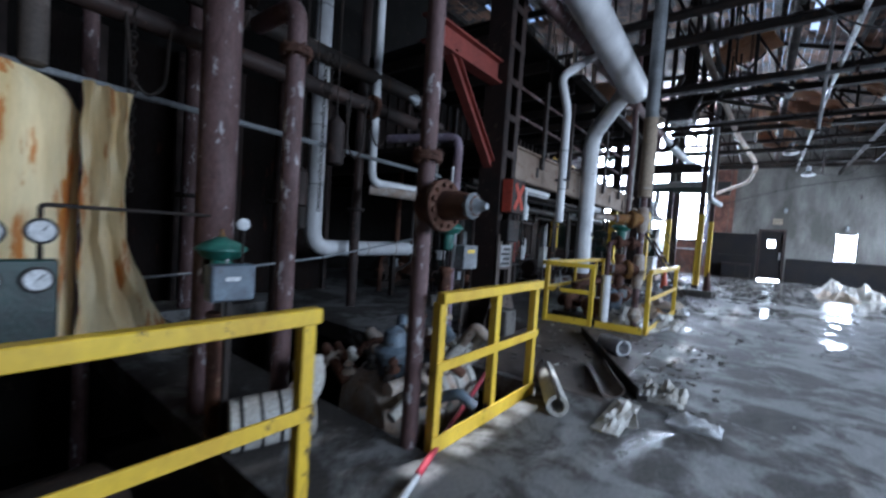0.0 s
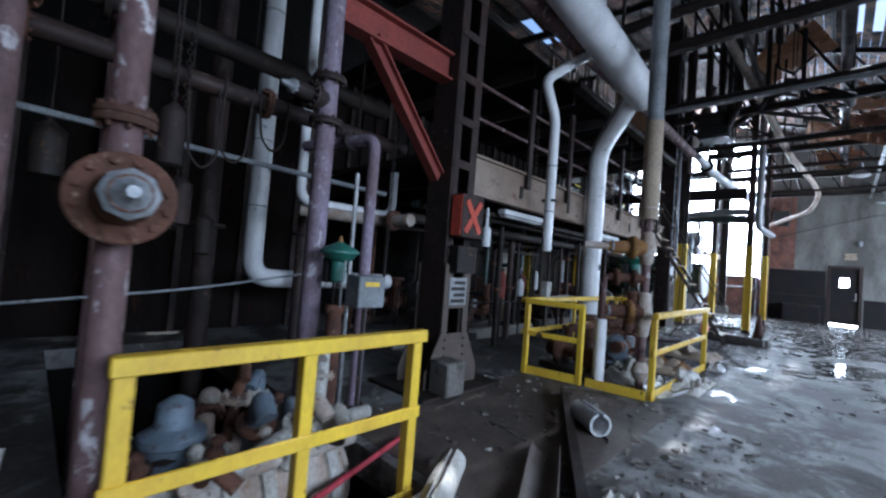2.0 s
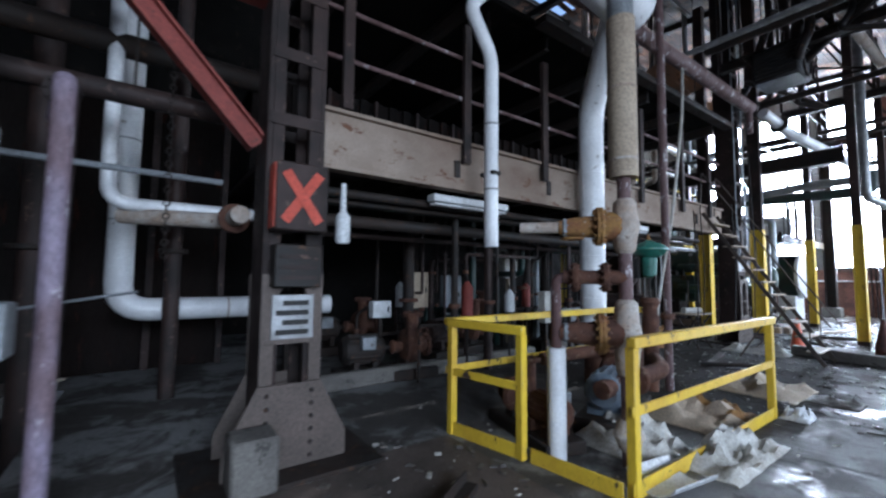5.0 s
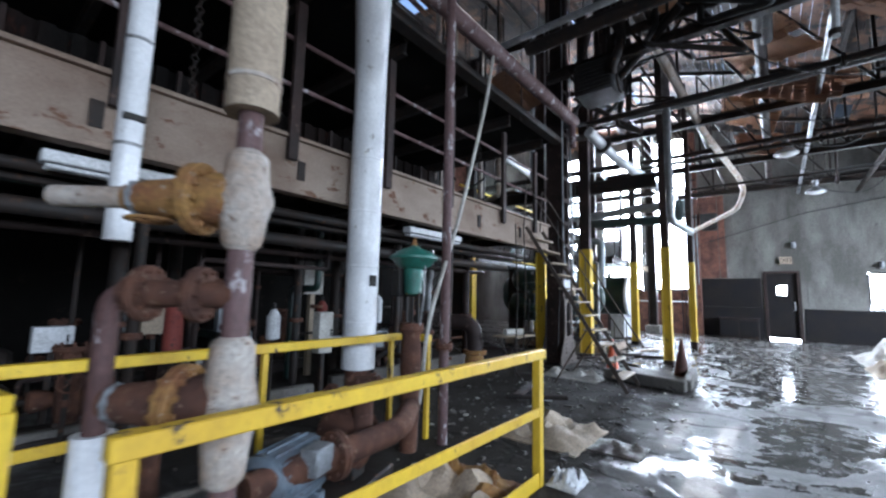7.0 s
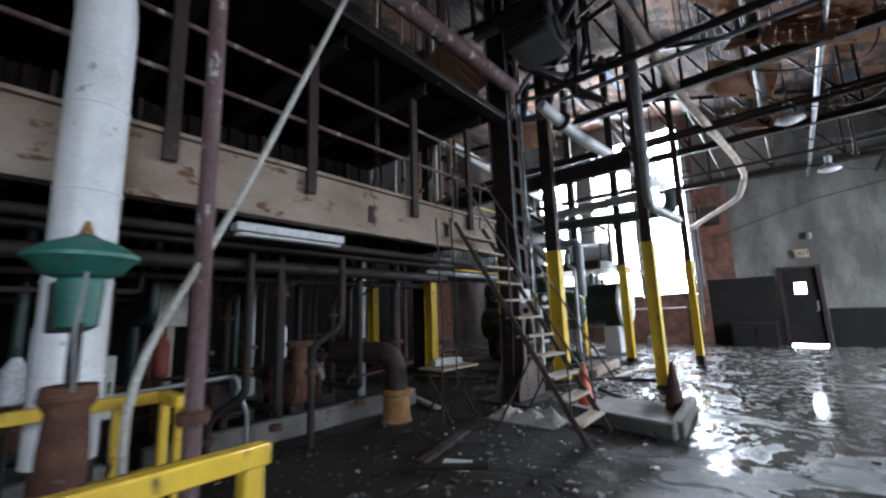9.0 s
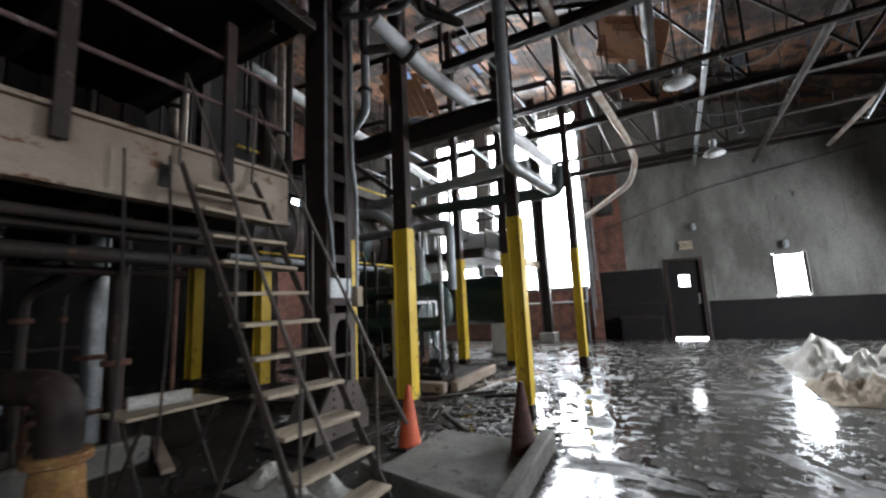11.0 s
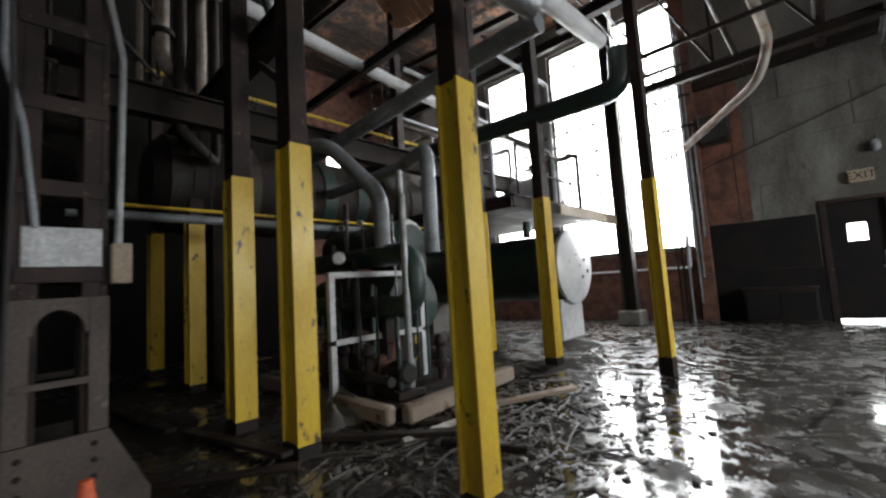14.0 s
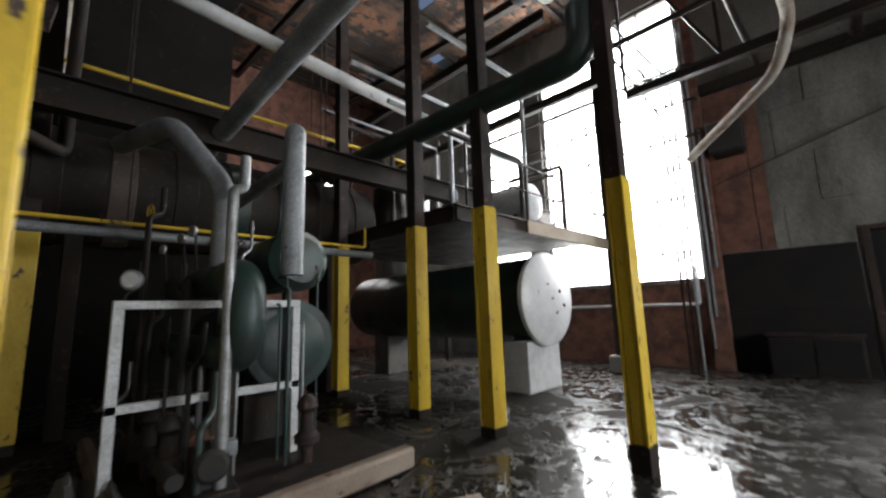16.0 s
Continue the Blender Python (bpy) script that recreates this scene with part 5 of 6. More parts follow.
for y in (8.3, 13.0):
    b = BM()
    for k in range(40):
        ring(b, (-3.8, y, 5.15 - k * 0.06), (1, 0, 0) if k % 2 else (0, 1, 0), 0.03, 0.008, 8, 4)
    solid("hanging_chain", b, STEEL, "rusty chain hanging over the mezzanine", "chain", kind="stuff")

for i in range(34):
    x, y = rnd.uniform(-8.2, -4.4), rnd.uniform(6.4, 15.2)
    z = rnd.choice([0.5, 0.8, 1.2, 1.6, 1.9, 2.2])
    l = rnd.uniform(0.5, 1.8)
    m = rnd.choice([STEEL, BROWN, RUST, DKGREEN, BROWN, STEEL, STEEL])
    if i % 3 == 0:
        pts = [(x, y, 0.0), (x, y, z), (x, y + l, z), (x, y + l, 3.05)]
    elif i % 3 == 1:
        pts = [(x, y, 3.05), (x, y, z), (x - l, y, z), (x - l, y, 0.0)]
    else:
        pts = [(x, y, 0.0), (x, y, z), (x + 0.2, y + 0.3, z + 0.25), (x + 0.2, y + 0.3, 3.05)]
    r = rnd.choice([0.022, 0.03, 0.045, 0.06])
    p = pipe_run("service_pipe", pts, r, m, "tangled service pipe in the gloom under the mezzanine", [((x, y, max(0.3, z - 0.3)), (0, 0, 1))], RUST, group="service pipes")
    if i % 4 == 0:
        part("handwheel", handwheel(BM(), (x + r + 0.1, y, z - 0.1), (1, 0, 0), 0.09), rnd.choice([REDIRON, RUST, STEEL]), p)
        part("stem", tube(BM(), [(x, y, z - 0.1), (x + r + 0.1, y, z - 0.1)], 0.012, 6), STEEL, p)
for x, y, m, h in ((-4.6, 8.6, REDIRON, 0.55), (-5.0, 9.9, PAPER, 0.4), (-6.6, 13.2, PAPER, 0.6), (-5.8, 11.2, REDIRON, 0.5), (-7.0, 8.8, PAPER, 0.5)):
    c = thing("canister", (x, y, 0.9), "small canister hung on a pipe under the mezzanine", "canister", "canisters")
    part("body", lathe(BM(), (x, y, 0.9), (0, 0, 1), [(0, 0.07), (0.02, 0.09), (h - 0.1, 0.09), (h - 0.03, 0.05), (h, 0.03)], 16), m, c)
    part("rod", tube(BM(), [(x, y, 0.0), (x, y, 0.9)], 0.02, 8), STEEL, c)
    part("neck", tube(BM(), [(x, y, 0.9 + h - 0.01), (x, y, 0.98 + h)], 0.02, 8), BLACK, c)

# ---- ladder, kerb, cones ----
lad = thing("ship_ladder", (-1.68, 14.9, 0), "rusty leaning steel ship ladder to the mezzanine", "ladder")
A, B = Vector((-1.68, 14.6, 0.0)), Vector((-3.56, 14.72, 2.95))
for dy in (-0.37, 0.37):
    part("stringer", bar(BM(), A + Vector((0, dy, 0.02)), B + Vector((0, dy, 0)), 0.014, 0.07), PLATE, lad)
    part("handrail", tube(BM(), [A + Vector((0.1, dy, 0.7)), A + Vector((0, dy, 0.85)), B + Vector((0, dy, 0.9)), B + Vector((-0.05, dy, 0.0))], 0.014, 8), PLATE, lad)
    for f in (0.1, 0.5):
        q = A.lerp(B, f)
        part("stanchion", tube(BM(), [q + Vector((0, dy, 0.02)), q + Vector((0, dy, 0.86))], 0.011, 6), PLATE, lad)
    part("brace", bar(BM(), (-2.95, 14.66 + dy, 0.0), (-2.35, 14.66 + dy, 1.0), 0.012, 0.03), PLATE, lad)
for k in range(1, 12):
    q = A.lerp(B, k / 12)
    part("tread", tbox(BM(), (q.x, q.y + rnd.uniform(-0.01, 0.01), q.z), (0.2, 0.725, 0.03), 0, rnd.uniform(-1.2, 1.2), rnd.uniform(-2, 4), 0.004), TAN, lad, "dusty tread")
tr = thing("trestle", (-3.9, 14.5, 0), "rusty folding trestle with crossed legs beside the ladder", "trestle")
for dy in (-0.3, 0.3):
    part("leg", bar(BM(), (-4.15, 14.5 + dy, 0), (-3.65, 14.5 + dy, 0.74), 0.025, 0.025), STEEL, tr)
    part("leg", bar(BM(), (-3.65, 14.53 + dy, 0), (-4.15, 14.53 + dy, 0.74), 0.025, 0.025), STEEL, tr)
part("top_board", tbox(BM(), (-3.9, 14.5, 0.757), (0.5, 0.85, 0.03), 0, 0, 0, 0.005), TAN, tr)
rl = thing("lagging_roll", (-3.85, 14.4, 0.772), "short pale roll of lagging lying on the trestle", "roll")
part("roll", tube(BM(), [(-3.95, 14.2, 0.835), (-3.8, 14.65, 0.835)], 0.062, 14), DIRTYWHITE, rl)
for x, y, z0, z1, m in ((-3.56, 13.9, 0.05, 2.95, STEEL), (-3.57, 14.25, 0.4, 3.0, STEEL), (-3.45, 15.65, 0.5, 3.3, BLACK), (-3.2, 16.05, 0.3, 4.5, BLACK)):
    pipe_run("hanging_wire", [(x, y, z1), (x + 0.03, y + 0.05, (z0 + z1) / 2), (x - 0.02, y + 0.02, z0)], 0.012, m, "dead cable hanging down from the mezzanine edge", category="wire", bend=0.2, group="hanging wires")
pb = thing("post_box", (-6.6, 11.5, 0), "pale dusty switch box on a tall painted post", "switch box")
part("post", box(BM(), -6.67, -6.57, 11.46, 11.56, 0, 1.5, 0.006), TAN, pb)
part("body", box(BM(), -6.7, -6.52, 11.28, 11.7, 1.501, 2.12, 0.012), DIRTYWHITE, pb)
part("conduit", tube(BM(), [(-6.6, 11.5, 2.12), (-6.6, 11.5, 3.05)], 0.03, 8), STEEL, pb)
kb = thing("kerb", (-1.6, 15.3, 0), "low concrete machine kerb with a dusty top", "kerb")
part("front", bar(BM(), (-2.4, 15.42, 0.1), (-0.98, 15.12, 0.1), 0.14, 0.2, 0.02), CONC, kb)
part("side", bar(BM(), (-0.98, 15.2, 0.1), (-1.1, 16.9, 0.1), 0.14, 0.2, 0.02), CONC, kb)
part("slab", box(BM(), -2.4, -1.1, 15.5, 16.9, 0, 0.06, 0.01), CONC, kb)
cone(-2.53, 16.36, 0.68, ORANGE, "bright orange traffic cone on wet floor")
cone(-1.25, 16.5, 0.75, DULLCONE, "sooty brown traffic cone on the kerb slab", 0.02)
en = thing("enamel_panel", (-3.45, 16.05, 1.6), "white enamel panel fixed to the dark column", "panel")
part("panel", box(BM(), -3.53, -3.51, 16.14, 16.52, 1.62, 1.97, 0.006), PAPER, en)
part("side_box", box(BM(), -3.54, -3.44, 16.56, 16.67, 1.6, 1.87, 0.008), TAN, en)
pipe_run("conduit", [(-3.49, 16.2, 1.96), (-3.49, 16.14, 2.6), (-3.49, 16.05, 3.0), (-3.49, 16.07, 9.9)], 0.018, GREY, "grey conduit up the dark column", category="conduit")
pipe_run("conduit", [(-3.48, 16.6, 1.86), (-3.48, 16.62, 3.2), (-3.48, 16.54, 3.6), (-3.48, 16.56, 9.9)], 0.022, ALU, "pale conduit up the dark column", category="conduit")
rb = thing("cross_beam", (-2.6, 18.2, 4.3), "dark steel cross beam between columns", "beam")
part("beam", ibeam(BM(), (-1.9, 18.2, 4.6), (-11, 18.2, 4.6), 0.2, 0.36, 0.025), STEEL, rb)
part("brace", bar(BM(), (-3.95, 18.2, 3.6), (-5.0, 18.2, 4.42), 0.08, 0.08), BROWN, rb)
bb = thing("cross_beam", (-4.0, 17, 4.0), "dark deep steel beam between column lines", "beam")
part("beam", ibeam(BM(), (-6.0, 16.4, 4.0), (-6.0, 28.5, 4.0), 0.22, 0.4, 0.025), STEEL, bb)

for i in range(10):
    x, y = rnd.uniform(-8.5, -4.4), rnd.uniform(16.0, 18.0)
    z = rnd.uniform(3.2, 6.5)
    pipe_run("junction_pipe", [(x, y, roof_z(x)), (x, y, z), (x - 1.2, y + 0.8, z), (x - 1.2, y + 0.8, roof_z(x - 1.2))], rnd.choice([0.03, 0.05, 0.08]), rnd.choice([STEEL, BROWN, PLASTER, GREY]), "pipe crossing between mezzanine and platform", [((x, y, z + 0.4), (0, 0, 1))], STEEL, group="junction pipes")

# ---- chiller skid ----
sk = thing("machine_skid", (-4.9, 20, 0), "muddy machine skid with a pale beam edge", "skid")
part("bed", box(BM(), -6.6, -3.55, 18.95, 21.1, 0, 0.14, 0.01), STEEL, sk)
part("edge_beam", bar(BM(), (-3.35, 18.95, 0.12), (-3.5, 21.1, 0.12), 0.16, 0.2, 0.03), BEAMC, sk)
part("edge_beam", bar(BM(), (-6.6, 18.85, 0.12), (-3.45, 18.85, 0.12), 0.14, 0.2, 0.03), BEAMC, sk)
ch = thing("chiller", (-4.8, 19.9, 0.14), "dark green chiller with looped pipework on a skid", "chiller")
part("return_bend", tube(BM(), [(-6.4, 19.6, 1.9), (-3.8, 19.6, 1.9), (-3.8, 19.6, 1.2), (-6.4, 19.6, 1.2)], 0.15, 20, 0.33), DKGREEN, ch)
part("shell", tube(BM(), [(-7.2, 20.4, 1.2), (-7.1, 20.4, 1.2), (-4.75, 20.4, 1.2), (-4.65, 20.4, 1.2)], [0.34, 0.48, 0.48, 0.34], 28, 0), DKGREEN, ch)
part("shell", tube(BM(), [(-7.2, 20.6, 2.2), (-7.1, 20.6, 2.2), (-5.0, 20.6, 2.2), (-4.9, 20.6, 2.2)], [0.28, 0.38, 0.38, 0.28], 26, 0), DKGREEN, ch)
for x in (-6.7, -5.2):
    part("saddle", box(BM(), x - 0.08, x + 0.08, 20.05, 20.75, 0.14, 0.85, 0.01), STEEL, ch)
    part("post", box(BM(), x - 0.05, x + 0.05, 20.5, 20.6, 0.85, 1.9, 0.006), STEEL, ch)
bolted("end_flange", (-4.72, 20.4, 1.2), (1, 0, 0), 0.5, 0.03, 18, DKGREEN, ch)
part("support", box(BM(), -4.4, -4.3, 19.5, 19.7, 0.14, 1.08, 0.008), STEEL, ch)
for i, (x, y) in enumerate(((-4.3, 19.2), (-4.8, 19.15), (-5.4, 19.3), (-4.1, 20.3))):
    v = part("valve", lathe(BM(), (x, y, 0.14), (0, 0, 1), [(0, 0.05), (0.15, 0.06), (0.18, 0.12), (0.24, 0.12), (0.28, 0.07), (0.45, 0.06), (0.5, 0.1), (0.56, 0.09), (0.62, 0.03)], 14), BROWN if i % 2 else STEEL, ch)
part("header", tube(BM(), [(-6.2, 19.15, 0.36), (-3.8, 19.15, 0.36)], 0.06, 12), BLACK, ch)
gd = part("dial", lathe(BM(), (-4.42, 18.9, 1.86), (0.8, -0.6, 0), [(0, 0.08), (0.05, 0.085), (0.06, 0.07)], 20), ALU, ch)
part("dial_face", lathe(BM(), (-4.37, 18.863, 1.86), (0.8, -0.6, 0), [(0, 0.066), (0.004, 0.064)], 20), PAPER, gd, "white dial face")
pump(-4.15, 19.45, "oily black motor and pump low on the chiller skid", 80, 0.62, BLACK, 0.14)
pump(-5.3, 19.4, "oily black motor and pump low on the chiller skid", 95, 0.62, BLACK, 0.14)
for i in range(22):
    x, y, z = rnd.uniform(-6.2, -4.0), rnd.uniform(19.0, 20.9), rnd.uniform(0.7, 2.9)
    l, h = rnd.uniform(0.4, 1.5), rnd.uniform(-0.5, 0.5)
    pts = [(x, y, 0.14), (x, y, z), (x - l, y + 0.1, z), (x - l, y + 0.1, z + h)] if i % 2 else [(x, y, z + 0.3), (x, y, z), (x + 0.2, y - 0.15, z - 0.1), (x + 0.2, y - 0.15, 0.14)]
    r = rnd.choice([0.014, 0.02, 0.03, 0.045])
    tb = part("tubing", tube(BM(), pts, r, 10, 0.07), rnd.choice([DKGREEN, STEEL, BLACK, DKGREEN, ALU]), ch)
    if i % 4 == 0:
        part("valve_wheel", handwheel(BM(), (x + 0.05, y - 0.12, z), (0.3, -1, 0), 0.07), rnd.choice([YELLOW, RUST, STEEL]), tb)
for x in (-5.9, -5.0, -4.55):
    part("sight_gauge", lathe(BM(), (x, 19.35, 2.35), (0.3, -0.9, 0), [(0, 0.05), (0.03, 0.055), (0.04, 0.045)], 16), ALU, ch, "small dull dial")
    part("gauge_pipe", tube(BM(), [(x, 19.36, 2.31), (x, 19.38, 1.98)], 0.012, 6), STEEL, ch)
fr = thing("steel_stand", (-4.5, 19.5, 0.14), "white-painted steel frame beside the chiller", "frame")
for y in (18.82, 20.34):
    part("post", box(BM(), -4.55, -4.47, y - 0.04, y + 0.04, 0.14, 1.62, 0.004), PAPER, fr)
for z in (1.62, 0.78):
    part("rail", box(BM(), -4.55, -4.47, 18.78, 20.38, z, z + 0.07, 0.004), PAPER, fr)
pipe_run("coolant_pipe", [(-3.85, 20.0, 1.9), (-3.85, 20.0, 3.35), (-4.9, 20.5, 3.45), (-7.5, 20.6, 3.45)], 0.1, GREY, "grey coolant pipe with swept bends", bend=0.22)
pipe_run("coolant_pipe", [(-4.35, 19.55, 2.0), (-4.35, 19.55, 2.75), (-5.1, 19.2, 3.6), (-6.4, 18.9, 3.7)], 0.11, GREY, "grey coolant pipe with a slanting bend", bend=0.25)
pipe_run("coolant_pipe", [(-6.8, 19.9, 3.95), (-2.9, 20.0, 4.25), (-2.0, 20.0, 4.25)], 0.12, GREY, "grey overhead coolant pipe")
dr = thing("insulated_drum", (-8.3, 20.5, 2.6), "grey insulated drum with torn lagging above the chiller", "drum")
part("shell", tube(BM(), [(-8.2, 17.6, 3.5), (-8.2, 17.8, 3.5), (-8.2, 23.4, 3.5), (-8.2, 23.6, 3.5)], [0.6, 0.85, 0.85, 0.6], 26, 0), STEEL, dr)
for k in range(7):
    part("lagging_band", lathe(BM(), (-8.2, 18.1 + k * 0.8, 3.5), (0, 1, 0), [(0, 0.852), (0.01, 0.87), (0.3, 0.875), (0.31, 0.852)], 26), rnd.choice([STEEL, PLATE, DKGREEN, STEEL]), dr, "patched lagging")
for y in (18.6, 22.6):
    part("cradle", box(BM(), -8.6, -7.8, y - 0.1, y + 0.1, 0.0, 2.75, 0.01), STEEL, dr)
pipe_run("platform_rail", [(-6.2, 16.5, 2.55), (-6.2, 22.5, 2.55)], 0.06, GREY, "pale grey horizontal pipe over the chiller", [], hang=[(-6.2, 18.0, 2.55, 4.0), (-6.2, 21.5, 2.55, 4.0)])
for z, x in ((4.55, -7.0), (4.3, -7.2), (5.2, -7.6)):
    pipe_run("gas_pipe", [(x, 17.5, z), (x, 24.5, z), (x - 1.5, 24.5, z)], 0.035, YELLOW, "thin yellow gas pipe with drops", [], hang=[(x, 19.0, z, 8.0), (x, 22.0, z, 8.0)])
pipe_run("gas_pipe", [(-6.1, 17.0, 2.66), (-6.1, 22.3, 2.66), (-6.1, 22.3, 3.0)], 0.022, YELLOW, "thin yellow gas pipe over the chiller", [], hang=[(-6.1, 19.0, 2.66, 4.0)])
pipe_run("insulated_pipe", [(-6.6, 17.0, 6.45), (-6.6, 21.0, 6.1), (-6.4, 27.5, 5.5)], 0.12, WHITE, "white jacketed overhead pipe")

# ---- receiver tank and platform ----
tn = thing("receiver_tank", (-6.5, 25.0, 0), "horizontal dark green receiver tank with a pale dished end", "tank")
part("shell", tube(BM(), [(-10.0, 25.2, 1.7), (-4.4, 25.2, 1.7)], 0.8, 36), DKGREEN, tn)
e = part("end_plate", lathe(BM(), (-4.4, 25.2, 1.7), (1, 0, 0), [(0, 0.86), (0.02, 0.88), (0.1, 0.88), (0.12, 0.86), (0.2, 0.7), (0.26, 0.38), (0.28, 0.05)], 36), WHITE, tn, "off-white dished end plate")
for k in range(5):
    part("mark", tbox(BM(), (-4.14 + 0.01 * k, 24.95 + k * 0.12, 1.95 - 0.13 * ((k * 2) % 5)), (0.03, 0.06, 0.03), 0, 20 * k), BLACK, e)
part("pedestal", box(BM(), -5.0, -4.45, 24.65, 25.75, 0, 0.93, 0.02), PAPER, tn, "pale concrete pedestal")
part("pedestal", box(BM(), -9.2, -8.6, 24.65, 25.75, 0, 0.93, 0.02), CONC, tn)
part("nozzle", tube(BM(), [(-5.4, 25.0, 2.5), (-5.4, 25.0, 2.9)], 0.1, 14), DKGREEN, tn)
pf = thing("platform", (-7, 26, 2.9), "dark steel platform above the tank", "platform")
part("deck", box(BM(), -10.0, -4.25, 22.7, 28.2, 3.08, 3.14), STEEL, pf)
part("edge_beam", ibeam(BM(), (-4.25, 22.7, 2.98), (-4.25, 28.2, 2.98), 0.12, 0.24), BROWN, pf)
part("edge_beam", ibeam(BM(), (-10.0, 22.7, 2.98), (-4.3, 22.7, 2.98), 0.12, 0.24), BROWN, pf)
part("grey_edge", box(BM(), -4.2, -4.18, 24.5, 27.9, 2.86, 3.1), TAN, pf, "pale edge plate")
for y in (23.0, 24.7, 26.4, 28.1):
    part("post", tube(BM(), [(-4.3, y, 3.14), (-4.3, y, 4.2)], 0.022, 8), BROWN, pf)
for z in (3.7, 4.2):
    part("rail", tube(BM(), [(-4.3, 23.0, z), (-4.3, 28.1, z)], 0.02, 8), BROWN, pf)
for x in (-6.0, -9.8):
    part("leg", box(BM(), x - 0.08, x + 0.08, 27.9, 28.06, 0, 2.9, 0.006), STEEL, pf)
dm = thing("small_tank", (-5.1, 25.6, 3.14), "small white drum on the platform", "tank")
part("shell", tube(BM(), [(-6.2, 25.6, 3.75), (-6.15, 25.6, 3.75), (-4.75, 25.6, 3.75), (-4.7, 25.6, 3.75)], [0.3, 0.4, 0.4, 0.3], 24, 0), PAPER, dm)
for x in (-5.9, -5.0):
    part("saddle", box(BM(), x - 0.05, x + 0.05, 25.3, 25.9, 3.14, 3.5, 0.008), STEEL, dm)
for x, y, h, r, m in ((-7.6, 24.0, 1.3, 0.4, STEEL), (-8.6, 25.5, 1.6, 0.5, GREY), (-6.9, 26.8, 1.0, 0.3, BROWN)):
    d = thing("upright_drum", (x, y, 3.14), "upright drum on the platform", "tank")
    part("shell", lathe(BM(), (x, y, 3.14), (0, 0, 1), [(0, r), (0.03, r + 0.02), (h - 0.1, r), (h, r * 0.7), (h + 0.08, r * 0.2)], 22), m, d)
    part("outlet", tube(BM(), [(x, y, 3.14 + h), (x, y, 5.6), (x - 1, y, 5.6)], 0.06, 10), ALU, d)
pipe_run("black_main", [(-10, 22.45, 4.55), (-2.0, 22.45, 4.28), (-1.98, 22.45, 4.9)], 0.17, DKGREEN, "large dark main pipe below the windows", [((-7.5, 22.45, 4.46), (1, 0, -0.03))], STEEL, bend=0.3)
wc = thing("steel_column", (-4.05, 28.0, 0), "dark steel column in front of the windows", "column")
part("shaft", ibeam(BM(), (-4.05, 28.0, 0.02), (-4.05, 28.0, 9.9), 0.32, 0.36, 0.03), STEEL, wc)
part("foot", box(BM(), -4.35, -3.75, 27.7, 28.3, 0, 0.4, 0.03), CONC, wc)
pipe_run("sill_pipe", [(-9.5, 29.2, 1.5), (-2.75, 29.2, 1.5), (-2.75, 29.2, 2.4)], 0.035, PAPER, "pale heating pipe along the window sill")
for x, z0, z1 in ((-2.45, 1.2, 8.5), (-2.32, 2.3, 5.6), (-2.55, 0.5, 9.0)):
    pipe_run("wall_conduit", [(x, 29.17, z0), (x, 29.17, z1)], 0.03, rnd.choice([ALU, GREY]), "conduit clipped to the wall pilaster", group="wall conduits", category="conduit")
wb = thing("wall_unit", (-1.9, 29.25, 5.1), "dark wall-mounted unit with conduits", "unit")
part("body", box(BM(), -2.15, -1.5, 29.0, 29.46, 4.9, 5.6, 0.02), BLACK, wb)
part("bracket", box(BM(), -2.1, -1.55, 29.1, 29.46, 4.84, 4.9), STEEL, wb)
pipe_run("wall_wire", [(-2.2, 29.3, 4.2), (1.5, 29.35, 5.3), (6.0, 29.4, 6.0)], 0.015, BLACK, "black wire along the far wall", category="wire")
for x, z in ((1.1, 4.1), (3.6, 3.2)):
    f = thing("wall_lamp", (x, 29.3, z), "small wall lamp above an opening", "lamp")
    part("cage", lathe(BM(), (x, 29.36, z), (0, 0, -1), [(0, 0.05), (0.05, 0.08), (0.18, 0.09), (0.25, 0.05)], 12), GREY, f)
    part("stem", tube(BM(), [(x, 29.49, z + 0.1), (x, 29.36, z + 0.1), (x, 29.36, z)], 0.012, 6), STEEL, f)
bs = thing("wall_box", (-0.8, 29.2, 0), "low dark cabinet against the wall", "cabinet")
part("body", box(BM(), -1.6, -0.2, 29.0, 29.45, 0, 0.8, 0.02), STEEL, bs)
part("lid", box(BM(), -1.64, -0.16, 28.96, 29.46, 0.802, 0.86, 0.012), BROWN, bs, "rusty lid")
for x in (-1.56, -0.88):
    part("door", box(BM(), x, x + 0.64, 28.975, 28.998, 0.08, 0.74, 0.006), DADO, bs)
crumple("plastic_sheeting", (2.95, 22.6, 0), (1.9, 3.6, 0.62), DIRTYWHITE, "crumpled heap of dirty white plastic sheeting", "sheeting", 3.3, 64, 0.9)
crumple("plastic_sheeting", (2.45, 20.6, 0), (1.1, 1.6, 0.36), TAN, "crumpled tan tarpaulin beside the plastic heap", "sheeting", 8.1, 40, 0.8)

